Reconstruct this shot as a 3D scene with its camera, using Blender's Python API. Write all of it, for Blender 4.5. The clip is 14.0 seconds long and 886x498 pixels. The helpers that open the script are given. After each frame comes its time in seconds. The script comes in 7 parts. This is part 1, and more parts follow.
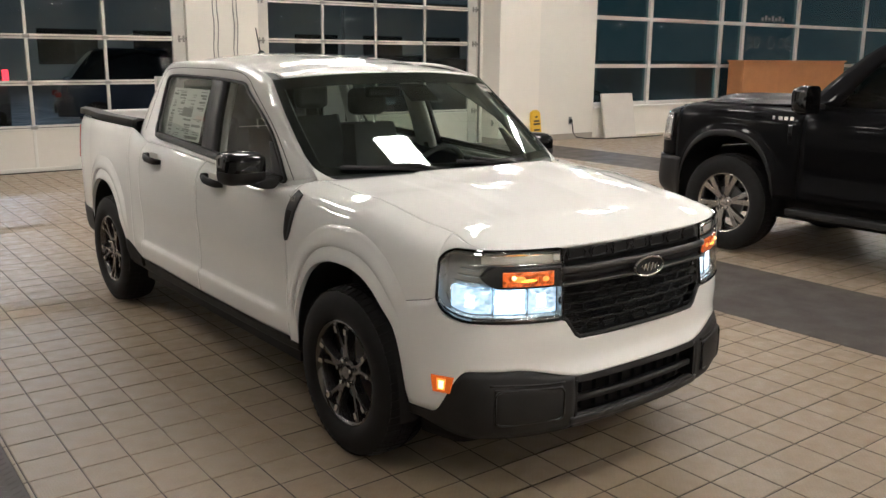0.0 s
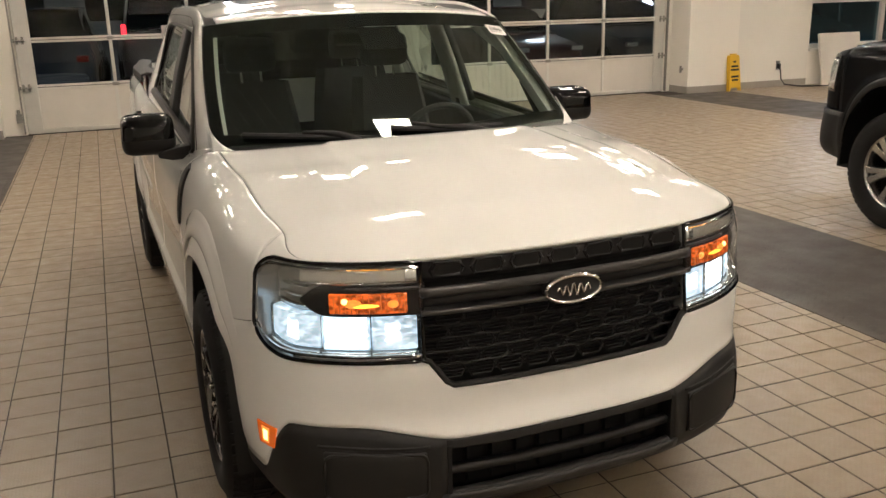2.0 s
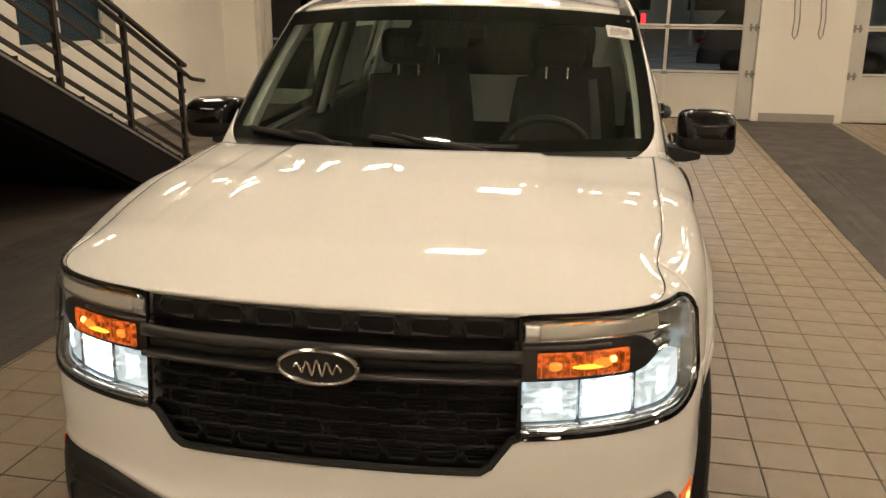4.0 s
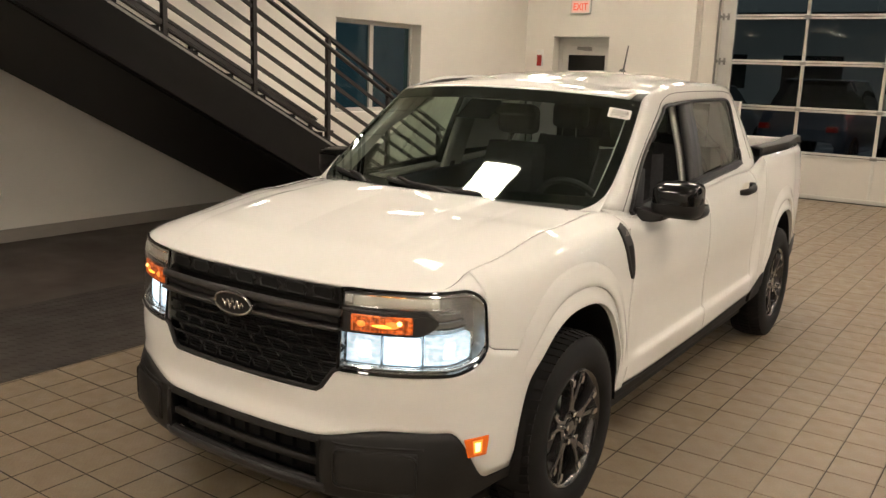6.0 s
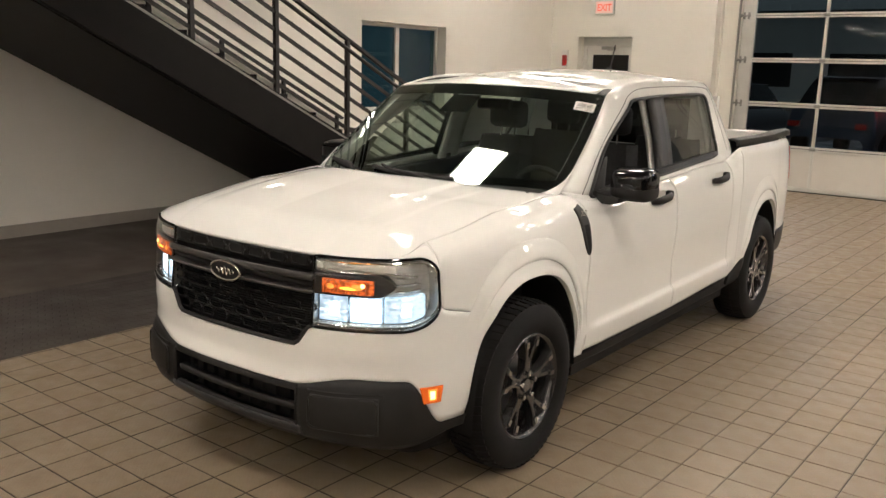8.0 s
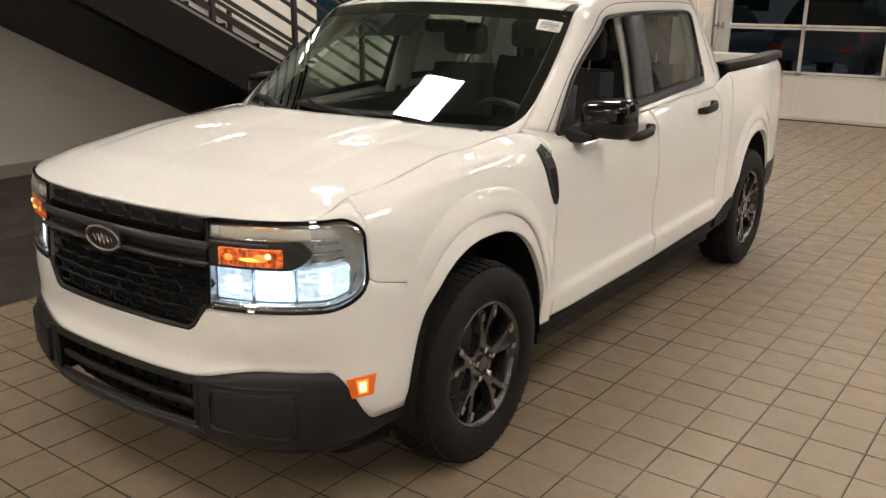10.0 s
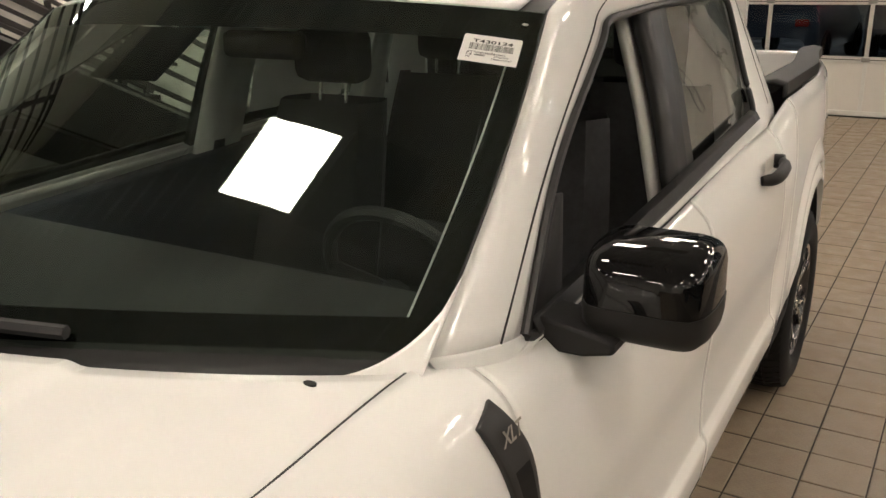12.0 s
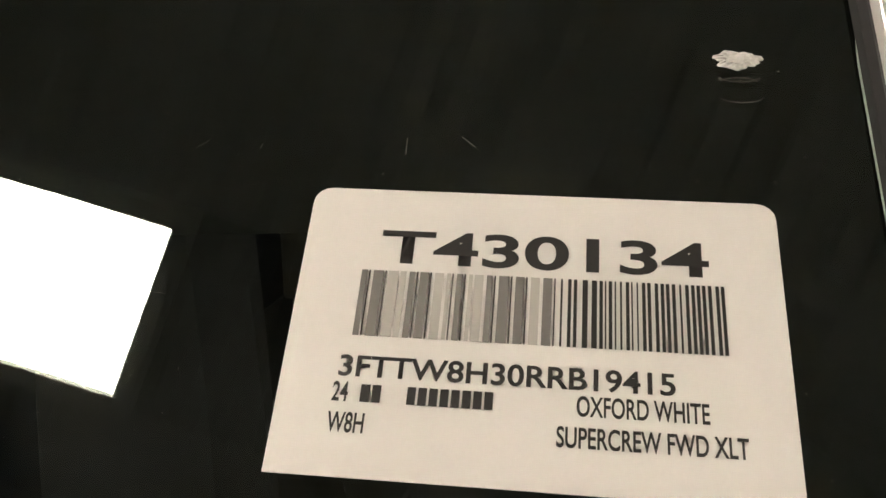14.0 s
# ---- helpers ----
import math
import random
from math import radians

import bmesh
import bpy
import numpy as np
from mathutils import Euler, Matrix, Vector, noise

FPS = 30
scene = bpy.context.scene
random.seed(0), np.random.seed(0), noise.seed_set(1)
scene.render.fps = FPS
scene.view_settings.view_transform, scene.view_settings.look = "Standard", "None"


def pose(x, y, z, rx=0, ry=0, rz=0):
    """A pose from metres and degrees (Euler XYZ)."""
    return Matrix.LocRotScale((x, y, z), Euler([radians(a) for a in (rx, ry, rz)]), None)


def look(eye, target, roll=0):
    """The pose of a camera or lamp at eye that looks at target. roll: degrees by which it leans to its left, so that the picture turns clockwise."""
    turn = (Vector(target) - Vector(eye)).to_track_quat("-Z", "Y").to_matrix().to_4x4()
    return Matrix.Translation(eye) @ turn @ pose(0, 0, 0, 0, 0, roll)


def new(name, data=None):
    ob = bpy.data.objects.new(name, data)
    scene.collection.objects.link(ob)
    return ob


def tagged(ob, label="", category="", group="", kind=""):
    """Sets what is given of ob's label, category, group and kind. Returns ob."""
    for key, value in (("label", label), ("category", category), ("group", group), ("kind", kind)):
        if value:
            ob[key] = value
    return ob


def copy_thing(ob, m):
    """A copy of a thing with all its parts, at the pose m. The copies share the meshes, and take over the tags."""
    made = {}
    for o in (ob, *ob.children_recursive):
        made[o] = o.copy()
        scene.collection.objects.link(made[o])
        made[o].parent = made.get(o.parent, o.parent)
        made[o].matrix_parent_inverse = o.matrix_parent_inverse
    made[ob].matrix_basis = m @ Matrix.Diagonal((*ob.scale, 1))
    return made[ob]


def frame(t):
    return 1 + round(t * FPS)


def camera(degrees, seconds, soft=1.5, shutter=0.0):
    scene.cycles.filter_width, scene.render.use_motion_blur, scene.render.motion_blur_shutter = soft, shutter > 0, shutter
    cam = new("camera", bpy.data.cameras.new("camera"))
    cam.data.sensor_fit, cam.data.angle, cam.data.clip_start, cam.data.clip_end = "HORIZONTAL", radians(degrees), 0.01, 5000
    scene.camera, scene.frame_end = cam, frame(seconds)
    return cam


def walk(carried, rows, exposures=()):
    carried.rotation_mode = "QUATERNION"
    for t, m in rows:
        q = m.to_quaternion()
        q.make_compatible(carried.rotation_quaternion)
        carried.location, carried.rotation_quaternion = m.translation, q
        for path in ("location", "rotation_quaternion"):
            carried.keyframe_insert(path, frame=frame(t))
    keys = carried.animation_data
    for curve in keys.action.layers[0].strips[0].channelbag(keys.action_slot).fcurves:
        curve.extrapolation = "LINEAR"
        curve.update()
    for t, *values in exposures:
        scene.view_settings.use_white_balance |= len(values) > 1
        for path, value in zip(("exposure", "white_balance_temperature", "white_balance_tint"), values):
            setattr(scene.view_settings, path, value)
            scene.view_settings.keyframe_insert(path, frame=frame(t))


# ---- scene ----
# World: x across the bay, y along the tiled lane towards the overhead doors, z up; the white pickup's nose points to -y.
cam = camera(54.2, 14.0)

PATH = [
    (0, (-2.66, -3.132, 1.696), (-1.488, -1.57, 1.262), 0.4),
    (0.5, (-2.407, -3.097, 1.67), (-1.235, -1.545, 1.202), -0.5),
    (1, (-2.007, -3.076, 1.679), (-1.071, -1.378, 1.188), -1.8),
    (1.5, (-1.582, -2.956, 1.654), (-0.731, -1.224, 1.127), -0.9),
    (2, (-1.119, -2.913, 1.647), (-0.43, -1.116, 1.1), -1.4),
    (2.5, (-0.685, -2.915, 1.66), (-0.219, -1.055, 1.092), -0.3),
    (2.7, (-0.508, -2.856, 1.634), (-0.13, -0.974, 1.072), -0.3),
    (4.8, (1.302, -2.509, 1.641), (0.527, -0.743, 1.113), 1.3),
    (5, (1.474, -2.556, 1.669), (0.626, -0.82, 1.155), 1.5),
    (5.5, (1.829, -2.767, 1.684), (0.809, -1.118, 1.194), 1.5),
    (6, (2.245, -2.864, 1.696), (1.121, -1.261, 1.287), 2.0),
    (6.5, (2.51, -2.918, 1.708), (1.326, -1.355, 1.313), 2.2),
    (7, (2.682, -3.04, 1.698), (1.479, -1.498, 1.281), 1.7),
    (7.2, (2.758, -3.042, 1.711), (1.551, -1.5, 1.304), 1.5),
    (9.5, (2.756, -2.751, 1.635), (1.56, -1.211, 1.191), 1.8),
    (10, (2.478, -2.42, 1.625), (1.332, -0.878, 1.07), 0.5),
    (10.5, (2.208, -1.887, 1.583), (1.085, -0.338, 1.0), -1.7),
    (11, (1.908, -1.41, 1.592), (0.801, 0.14, 0.982), -1.1),
    (11.5, (1.615, -0.953, 1.61), (0.585, 0.656, 1.019), -1.7),
    (12, (1.331, -0.501, 1.646), (0.324, 1.118, 1.041), -0.9),
    (12.5, (1.043, -0.001, 1.625), (0.066, 1.644, 1.043), -1.7),
    (13, (0.812, 0.397, 1.632), (-0.155, 2.024, 0.989), -3.1),
    (13.3, (0.723, 0.559, 1.626), (-0.244, 2.184, 0.976), -4.6),
    (13.5, (0.700, 0.624, 1.626), (-0.248, 2.260, 0.976), -5.4),
    (13.8, (0.670, 0.666, 1.614), (-0.234, 2.294, 0.881), -7.4),
    (14, (0.667, 0.686, 1.606), (-0.238, 2.303, 0.857), -8.1),
]
EXPO = [  # seconds, stops, kelvin, tint: the phone's own exposure and white balance
    (0.0, 0.40, 5480, 9), (1.0, 0.27, 5600, 10), (2.0, 0.20, 6150, 10), (2.7, 0.10, 6650, 10), (5.0, 0.00, 7000, 10), (5.5, 0.17, 6700, 10), (6.0, 0.22, 6250, 10), (6.5, 0.22, 6100, 10), (9.5, 0.35, 5800, 10), (10.5, -0.01, 6050, 10),
    (11.0, -0.23, 6750, 10), (11.5, -0.18, 6500, 10), (12.0, 0.08, 6000, 10), (12.5, 0.41, 5200, 8), (13.0, 0.69, 5150, 8), (13.5, 0.25, 5700, 10), (14.0, -0.10, 6050, 10)]
walk(cam, [(t, look(eye, target, roll)) for t, eye, target, roll in PATH], EXPO)

# ---- world: night outside, the hall is lit by its ceiling panels ----
world = bpy.data.worlds.new("night")
scene.world = world
world.use_nodes = True
wn = world.node_tree.nodes
wn["Background"].inputs["Color"].default_value = (0.046, 0.055, 0.055, 1)
wn["Background"].inputs["Strength"].default_value = 0.9

PANEL_GLOW = 50.0
LAMP_TINT = (1.0, 0.84, 0.66)


# ---- materials ----
def mat(name, color, rough=0.5, metal=0.0, coat=0.0, spec=0.5, noise_amt=0.0, noise_scale=8.0, bump=0.0, bump_scale=60.0,
        rough_var=0.0, random_amt=0.0, island=False, emit=None, emit_strength=0.0, coat_rough=0.03, dist=0.002):
    """A principled material with two scales of variation in colour, gloss and relief."""
    m = bpy.data.materials.new(name)
    m.use_nodes = True
    nt = m.node_tree
    b = nt.nodes["Principled BSDF"]
    b.inputs["Base Color"].default_value = (*color, 1)
    b.inputs["Roughness"].default_value = rough
    b.inputs["Metallic"].default_value = metal
    b.inputs["Coat Weight"].default_value = coat
    b.inputs["Coat Roughness"].default_value = coat_rough
    b.inputs["Specular IOR Level"].default_value = spec
    if emit:
        b.inputs["Emission Color"].default_value = (*emit, 1)
        b.inputs["Emission Strength"].default_value = emit_strength
    tc = nt.nodes.new("ShaderNodeTexCoord")
    src = None
    if noise_amt or random_amt or rough_var:
        n1 = nt.nodes.new("ShaderNodeTexNoise")
        n1.inputs["Scale"].default_value = noise_scale
        n1.inputs["Detail"].default_value = 8
        n1.inputs["Roughness"].default_value = 0.65
        nt.links.new(tc.outputs["Object"], n1.inputs["Vector"])
        src = n1.outputs["Fac"]
    if noise_amt or random_amt:
        val = nt.nodes.new("ShaderNodeMapRange")
        val.inputs["From Min"].default_value, val.inputs["From Max"].default_value = 0.25, 0.75
        val.inputs["To Min"].default_value, val.inputs["To Max"].default_value = 1 - noise_amt, 1 + noise_amt
        nt.links.new(src, val.inputs["Value"])
        out = val.outputs["Result"]
        if random_amt:
            if island:
                g = nt.nodes.new("ShaderNodeNewGeometry")
                rnd = g.outputs["Random Per Island"]
            else:
                g = nt.nodes.new("ShaderNodeObjectInfo")
                rnd = g.outputs["Random"]
            r2 = nt.nodes.new("ShaderNodeMapRange")
            r2.inputs["To Min"].default_value, r2.inputs["To Max"].default_value = 1 - random_amt, 1 + random_amt
            nt.links.new(rnd, r2.inputs["Value"])
            mul = nt.nodes.new("ShaderNodeMath")
            mul.operation = "MULTIPLY"
            nt.links.new(out, mul.inputs[0])
            nt.links.new(r2.outputs["Result"], mul.inputs[1])
            out = mul.outputs[0]
        vm = nt.nodes.new("ShaderNodeVectorMath")
        vm.operation = "SCALE"
        vm.inputs[0].default_value = color
        nt.links.new(out, vm.inputs["Scale"])
        nt.links.new(vm.outputs["Vector"], b.inputs["Base Color"])
    if rough_var:
        n3 = nt.nodes.new("ShaderNodeTexNoise")
        n3.inputs["Scale"].default_value = noise_scale * 0.45
        n3.inputs["Detail"].default_value = 5
        nt.links.new(tc.outputs["Object"], n3.inputs["Vector"])
        rr = nt.nodes.new("ShaderNodeMapRange")
        rr.inputs["From Min"].default_value, rr.inputs["From Max"].default_value = 0.3, 0.7
        rr.inputs["To Min"].default_value, rr.inputs["To Max"].default_value = max(0.02, rough - rough_var), min(1, rough + rough_var)
        nt.links.new(n3.outputs["Fac"], rr.inputs["Value"])
        nt.links.new(rr.outputs["Result"], b.inputs["Roughness"])
    if bump:
        n2 = nt.nodes.new("ShaderNodeTexNoise")
        n2.inputs["Scale"].default_value = bump_scale
        n2.inputs["Detail"].default_value = 4
        nt.links.new(tc.outputs["Object"], n2.inputs["Vector"])
        bp = nt.nodes.new("ShaderNodeBump")
        bp.inputs["Strength"].default_value = bump
        bp.inputs["Distance"].default_value = dist
        nt.links.new(n2.outputs["Fac"], bp.inputs["Height"])
        nt.links.new(bp.outputs["Normal"], b.inputs["Normal"])
    return m


def glass(name, tint, ior=1.45, gloss=(1.0, 1.0, 1.0)):
    """Thin clear sheet: what passes is tinted, the gloss rises towards grazing view."""
    m = bpy.data.materials.new(name)
    m.use_nodes = True
    nt = m.node_tree
    nt.nodes.remove(nt.nodes["Principled BSDF"])
    tr = nt.nodes.new("ShaderNodeBsdfTransparent")
    tr.inputs["Color"].default_value = (*tint, 1)
    gl = nt.nodes.new("ShaderNodeBsdfGlossy")
    gl.inputs["Roughness"].default_value = 0.015
    gl.inputs["Color"].default_value = (*gloss, 1)
    lw = nt.nodes.new("ShaderNodeLayerWeight")
    lw.inputs["Blend"].default_value = 0.5
    pw = nt.nodes.new("ShaderNodeMath")
    pw.operation = "POWER"
    pw.inputs[1].default_value = 5.0
    f0 = ((ior - 1) / (ior + 1)) ** 2
    ma = nt.nodes.new("ShaderNodeMath")
    ma.operation = "MULTIPLY_ADD"
    ma.inputs[1].default_value, ma.inputs[2].default_value = 1 - f0, f0
    nt.links.new(lw.outputs["Facing"], pw.inputs[0])
    nt.links.new(pw.outputs[0], ma.inputs[0])
    mx = nt.nodes.new("ShaderNodeMixShader")
    nt.links.new(ma.outputs[0], mx.inputs["Fac"])
    nt.links.new(tr.outputs["BSDF"], mx.inputs[1])
    nt.links.new(gl.outputs["BSDF"], mx.inputs[2])
    nt.links.new(mx.outputs["Shader"], nt.nodes["Material Output"].inputs["Surface"])
    return m


M_WHITE = mat("white_paint", (0.78, 0.775, 0.75), 0.5, coat=1.0, spec=0.0, noise_amt=0.015, noise_scale=3, coat_rough=0.012)
M_BLACKPAINT = mat("black_paint", (0.004, 0.004, 0.0045), 0.4, coat=0.12, spec=0.02, coat_rough=0.04, noise_amt=0.2, noise_scale=4)
M_GLOSSBLACK = mat("gloss_black", (0.005, 0.005, 0.005), 0.3, coat=0.8, spec=0.0, noise_amt=0.1)
M_PLASTIC = mat("black_plastic", (0.014, 0.0135, 0.013), 0.55, spec=0.3, noise_amt=0.15, noise_scale=12, bump=0.25, bump_scale=900, dist=0.0006)
M_PLASTIC_D = mat("dark_plastic", (0.006, 0.006, 0.006), 0.6, spec=0.25, noise_amt=0.2)
M_SATIN = mat("satin_grey", (0.05, 0.048, 0.046), 0.35, metal=0.3, noise_amt=0.1)
M_TYRE = mat("tyre_rubber", (0.0095, 0.009, 0.0088), 0.75, spec=0.25, noise_amt=0.25, noise_scale=20, bump=0.3, bump_scale=200)
M_RIM = mat("rim_grey", (0.075, 0.072, 0.07), 0.2, metal=0.8, coat=0.5, noise_amt=0.1)
M_RIM_BRIGHT = mat("machined_rim", (0.45, 0.44, 0.42), 0.25, metal=1.0, noise_amt=0.08)
M_CHROME = mat("chrome", (0.72, 0.71, 0.69), 0.12, metal=1.0, noise_amt=0.04)
M_STEEL = mat("brake_steel", (0.25, 0.24, 0.23), 0.4, metal=0.9, noise_amt=0.15, noise_scale=30)
M_GLASS = glass("windshield_glass", (0.72, 0.84, 0.76), 1.78, (0.88, 1.0, 0.92))
M_GLASS_SIDE = glass("side_glass", (0.50, 0.55, 0.51), 1.6)
M_GLASS_DARK = glass("tinted_glass", (0.10, 0.105, 0.10))
M_GLASS_LAMP = glass("lamp_cover", (0.93, 0.95, 0.96))
M_GLASS_PANE = glass("door_pane", (0.68, 0.70, 0.70), 1.35)
M_GLASS_TEAL = glass("teal_pane", (0.44, 0.58, 0.59), 1.4)
M_FRIT = mat("black_frit", (0.004, 0.004, 0.004), 0.9, spec=0.0, noise_amt=0.1)
M_DOORTRIM = mat("door_top_trim", (0.014, 0.019, 0.028), 0.6, noise_amt=0.15, bump=0.2, bump_scale=500)
M_TRIMGREY = mat("window_trim_grey", (0.022, 0.0215, 0.021), 0.5, noise_amt=0.12, noise_scale=14)
M_INTERIOR = mat("interior_black", (0.020, 0.020, 0.020), 0.65, noise_amt=0.2, bump=0.2, bump_scale=500)
M_SEAT = mat("seat_cloth", (0.036, 0.036, 0.037), 0.9, noise_amt=0.3, noise_scale=40, bump=0.4, bump_scale=700)
M_TRIM_LIGHT = mat("headliner_grey", (0.55, 0.545, 0.52), 0.85, noise_amt=0.06, noise_scale=25)
M_AMBER = mat("amber_lens", (0.45, 0.08, 0.01), 0.2, coat=0.5, noise_amt=0.1, emit=(1.0, 0.17, 0.012), emit_strength=0.30)
M_AMBER_HOT = mat("amber_bulb", (1.0, 0.5, 0.15), 0.4, emit=(1.0, 0.50, 0.14), emit_strength=4.0)
M_LED = mat("led_white", (0.8, 0.9, 1.0), 0.3, emit=(0.66, 0.86, 1.0), emit_strength=2.6)
M_LED_HOT = mat("led_core", (0.9, 0.95, 1.0), 0.3, emit=(0.82, 0.94, 1.0), emit_strength=4.5)
M_REFLECTOR = mat("lamp_reflector", (0.78, 0.78, 0.76), 0.22, metal=0.85, noise_amt=0.06, noise_scale=30, bump=0.25, bump_scale=45, dist=0.003)
M_LAMPBODY = mat("lamp_body_grey", (0.62, 0.61, 0.58), 0.22, metal=0.7, coat=0.5, noise_amt=0.25, noise_scale=22)
M_DRL = mat("light_bar", (0.60, 0.57, 0.51), 0.15, metal=0.4, noise_amt=0.12, noise_scale=30, coat=0.8)
M_RED = mat("red_lens", (0.35, 0.012, 0.010), 0.15, coat=0.6, noise_amt=0.1)
M_PAPER = mat("paper_white", (0.78, 0.77, 0.73), 0.55, noise_amt=0.02)
M_INK = mat("black_ink", (0.012, 0.011, 0.010), 0.6)
M_INK_GREY = mat("grey_ink", (0.16, 0.155, 0.145), 0.6)
M_INK_PALE = mat("pale_grey_ink", (0.42, 0.41, 0.38), 0.6)
M_GREASE = mat("pale_smear", (0.55, 0.55, 0.53), 0.6, noise_amt=0.5, noise_scale=300)

M_WALL = mat("wall_paint", (0.82, 0.79, 0.72), 0.62, noise_amt=0.025, noise_scale=1.3, bump=0.12, bump_scale=90)
# greyer than M_WALL: weaker light beside the windows is put into the colour
M_WALL_DIM = mat("grey_wall_paint", (0.76, 0.74, 0.68), 0.62, noise_amt=0.025, noise_scale=1.3, bump=0.12, bump_scale=90)
M_CEIL = mat("ceiling_deck", (0.45, 0.445, 0.43), 0.6, noise_amt=0.1, noise_scale=2)
M_BASE = mat("baseboard_grey", (0.34, 0.31, 0.27), 0.55, noise_amt=0.08, noise_scale=5)
M_TILE = mat("floor_tile", (0.243, 0.191, 0.132), 0.40, noise_amt=0.10, noise_scale=22, bump=0.3, bump_scale=260, random_amt=0.045, rough_var=0.12, dist=0.0012)
M_TILE_FAR = mat("floor_tile_far", (0.243, 0.191, 0.132), 0.40, noise_amt=0.10, noise_scale=22, bump=0.3, bump_scale=260, random_amt=0.045, island=True, rough_var=0.12, dist=0.0012)


def studs(m, pitch, depth):
    """Low anti-slip bars in a basket weave, pressed into the tile."""
    nt = m.node_tree
    b = nt.nodes["Principled BSDF"]
    old = b.inputs["Normal"].links[0].from_node
    tc = nt.nodes.new("ShaderNodeTexCoord")
    ck = nt.nodes.new("ShaderNodeTexChecker")
    ck.inputs["Scale"].default_value = 1 / pitch
    nt.links.new(tc.outputs["Object"], ck.inputs["Vector"])
    waves = []
    for way in ("X", "Y"):
        w = nt.nodes.new("ShaderNodeTexWave")
        w.bands_direction = way
        w.inputs["Scale"].default_value = math.pi / (10 * pitch)
        nt.links.new(tc.outputs["Object"], w.inputs["Vector"])
        waves.append(w)
    mx = nt.nodes.new("ShaderNodeMix")
    nt.links.new(ck.outputs["Fac"], mx.inputs["Factor"])
    nt.links.new(waves[0].outputs["Fac"], mx.inputs["A"])
    nt.links.new(waves[1].outputs["Fac"], mx.inputs["B"])
    bp = nt.nodes.new("ShaderNodeBump")
    bp.inputs["Strength"].default_value = 0.35
    bp.inputs["Distance"].default_value = depth
    nt.links.new(mx.outputs["Result"], bp.inputs["Height"])
    nt.links.new(old.outputs["Normal"], bp.inputs["Normal"])
    nt.links.new(bp.outputs["Normal"], b.inputs["Normal"])


studs(M_TILE, 0.0125, 0.0010)
studs(M_TILE_FAR, 0.0125, 0.0010)
M_GROUT = mat("dark_grout", (0.040, 0.031, 0.024), 0.85, noise_amt=0.3, noise_scale=15)
M_MAT = mat("dark_matting", (0.055, 0.047, 0.041), 0.62, noise_amt=0.18, noise_scale=9, rough_var=0.1)
M_MAT2 = mat("brown_matting", (0.085, 0.068, 0.056), 0.6, noise_amt=0.15, noise_scale=5, rough_var=0.12)
M_ALU = mat("aluminium", (0.66, 0.65, 0.61), 0.42, metal=0.55, noise_amt=0.05, noise_scale=7)
M_DOORPANEL = mat("door_panel_white", (0.62, 0.59, 0.54), 0.5, noise_amt=0.04, noise_scale=3)
M_RUBBER = mat("rubber_seal", (0.02, 0.02, 0.02), 0.7, noise_amt=0.2)
M_BLACKSTEEL = mat("black_steel", (0.007, 0.006, 0.0055), 0.55, spec=0.18, noise_amt=0.2, noise_scale=6)
M_RAILSTEEL = mat("bronze_rail", (0.022, 0.017, 0.014), 0.42, noise_amt=0.2, noise_scale=10)
M_GALV = mat("galvanised", (0.30, 0.29, 0.27), 0.45, metal=0.7, noise_amt=0.2, noise_scale=14)
M_YELLOW = mat("yellow_plastic", (0.72, 0.44, 0.02), 0.4, noise_amt=0.06)
M_CAN = mat("grey_bin_plastic", (0.17, 0.18, 0.18), 0.5, noise_amt=0.08)
M_WOOD = mat("orange_wood", (0.42, 0.19, 0.07), 0.45, noise_amt=0.12, noise_scale=3)
M_REDSIGN = mat("sign_red", (0.75, 0.10, 0.06), 0.4, emit=(1.0, 0.20, 0.12), emit_strength=0.35)
M_SIGNFACE = mat("sign_face", (0.75, 0.55, 0.48), 0.4, noise_amt=0.03, emit=(1.0, 0.55, 0.42), emit_strength=0.22)
M_GLOW = mat("panel_diffuser", (0.9, 0.9, 0.9), 0.5, emit=LAMP_TINT, emit_strength=PANEL_GLOW)
M_ASPHALT = mat("asphalt", (0.045, 0.045, 0.047), 0.55, noise_amt=0.3, noise_scale=3, bump=0.4, bump_scale=120, rough_var=0.25)
M_TAIL = mat("tail_lamp", (0.5, 0.02, 0.02), 0.3, emit=(1.0, 0.03, 0.04), emit_strength=5.0)
M_LOTFILL = mat("lot_lamp", (0.9, 0.95, 1.0), 0.3, emit=(0.8, 0.9, 1.0), emit_strength=500.0)


def patchy(m, scale, lo, hi, stretch=(1, 1, 1)):
    """Uneven glow behind a moulded lens: the lamp's own facets spread its light in patches."""
    nt = m.node_tree
    tc = nt.nodes.new("ShaderNodeTexCoord")
    mp = nt.nodes.new("ShaderNodeMapping")
    mp.inputs["Scale"].default_value = stretch
    n = nt.nodes.new("ShaderNodeTexNoise")
    n.inputs["Scale"].default_value = scale
    n.inputs["Detail"].default_value = 4
    r = nt.nodes.new("ShaderNodeMapRange")
    r.inputs["From Min"].default_value, r.inputs["From Max"].default_value = 0.42, 0.60
    r.inputs["To Min"].default_value, r.inputs["To Max"].default_value = lo, hi
    nt.links.new(tc.outputs["Object"], mp.inputs["Vector"])
    nt.links.new(mp.outputs["Vector"], n.inputs["Vector"])
    nt.links.new(n.outputs["Fac"], r.inputs["Value"])
    nt.links.new(r.outputs["Result"], nt.nodes["Principled BSDF"].inputs["Emission Strength"])


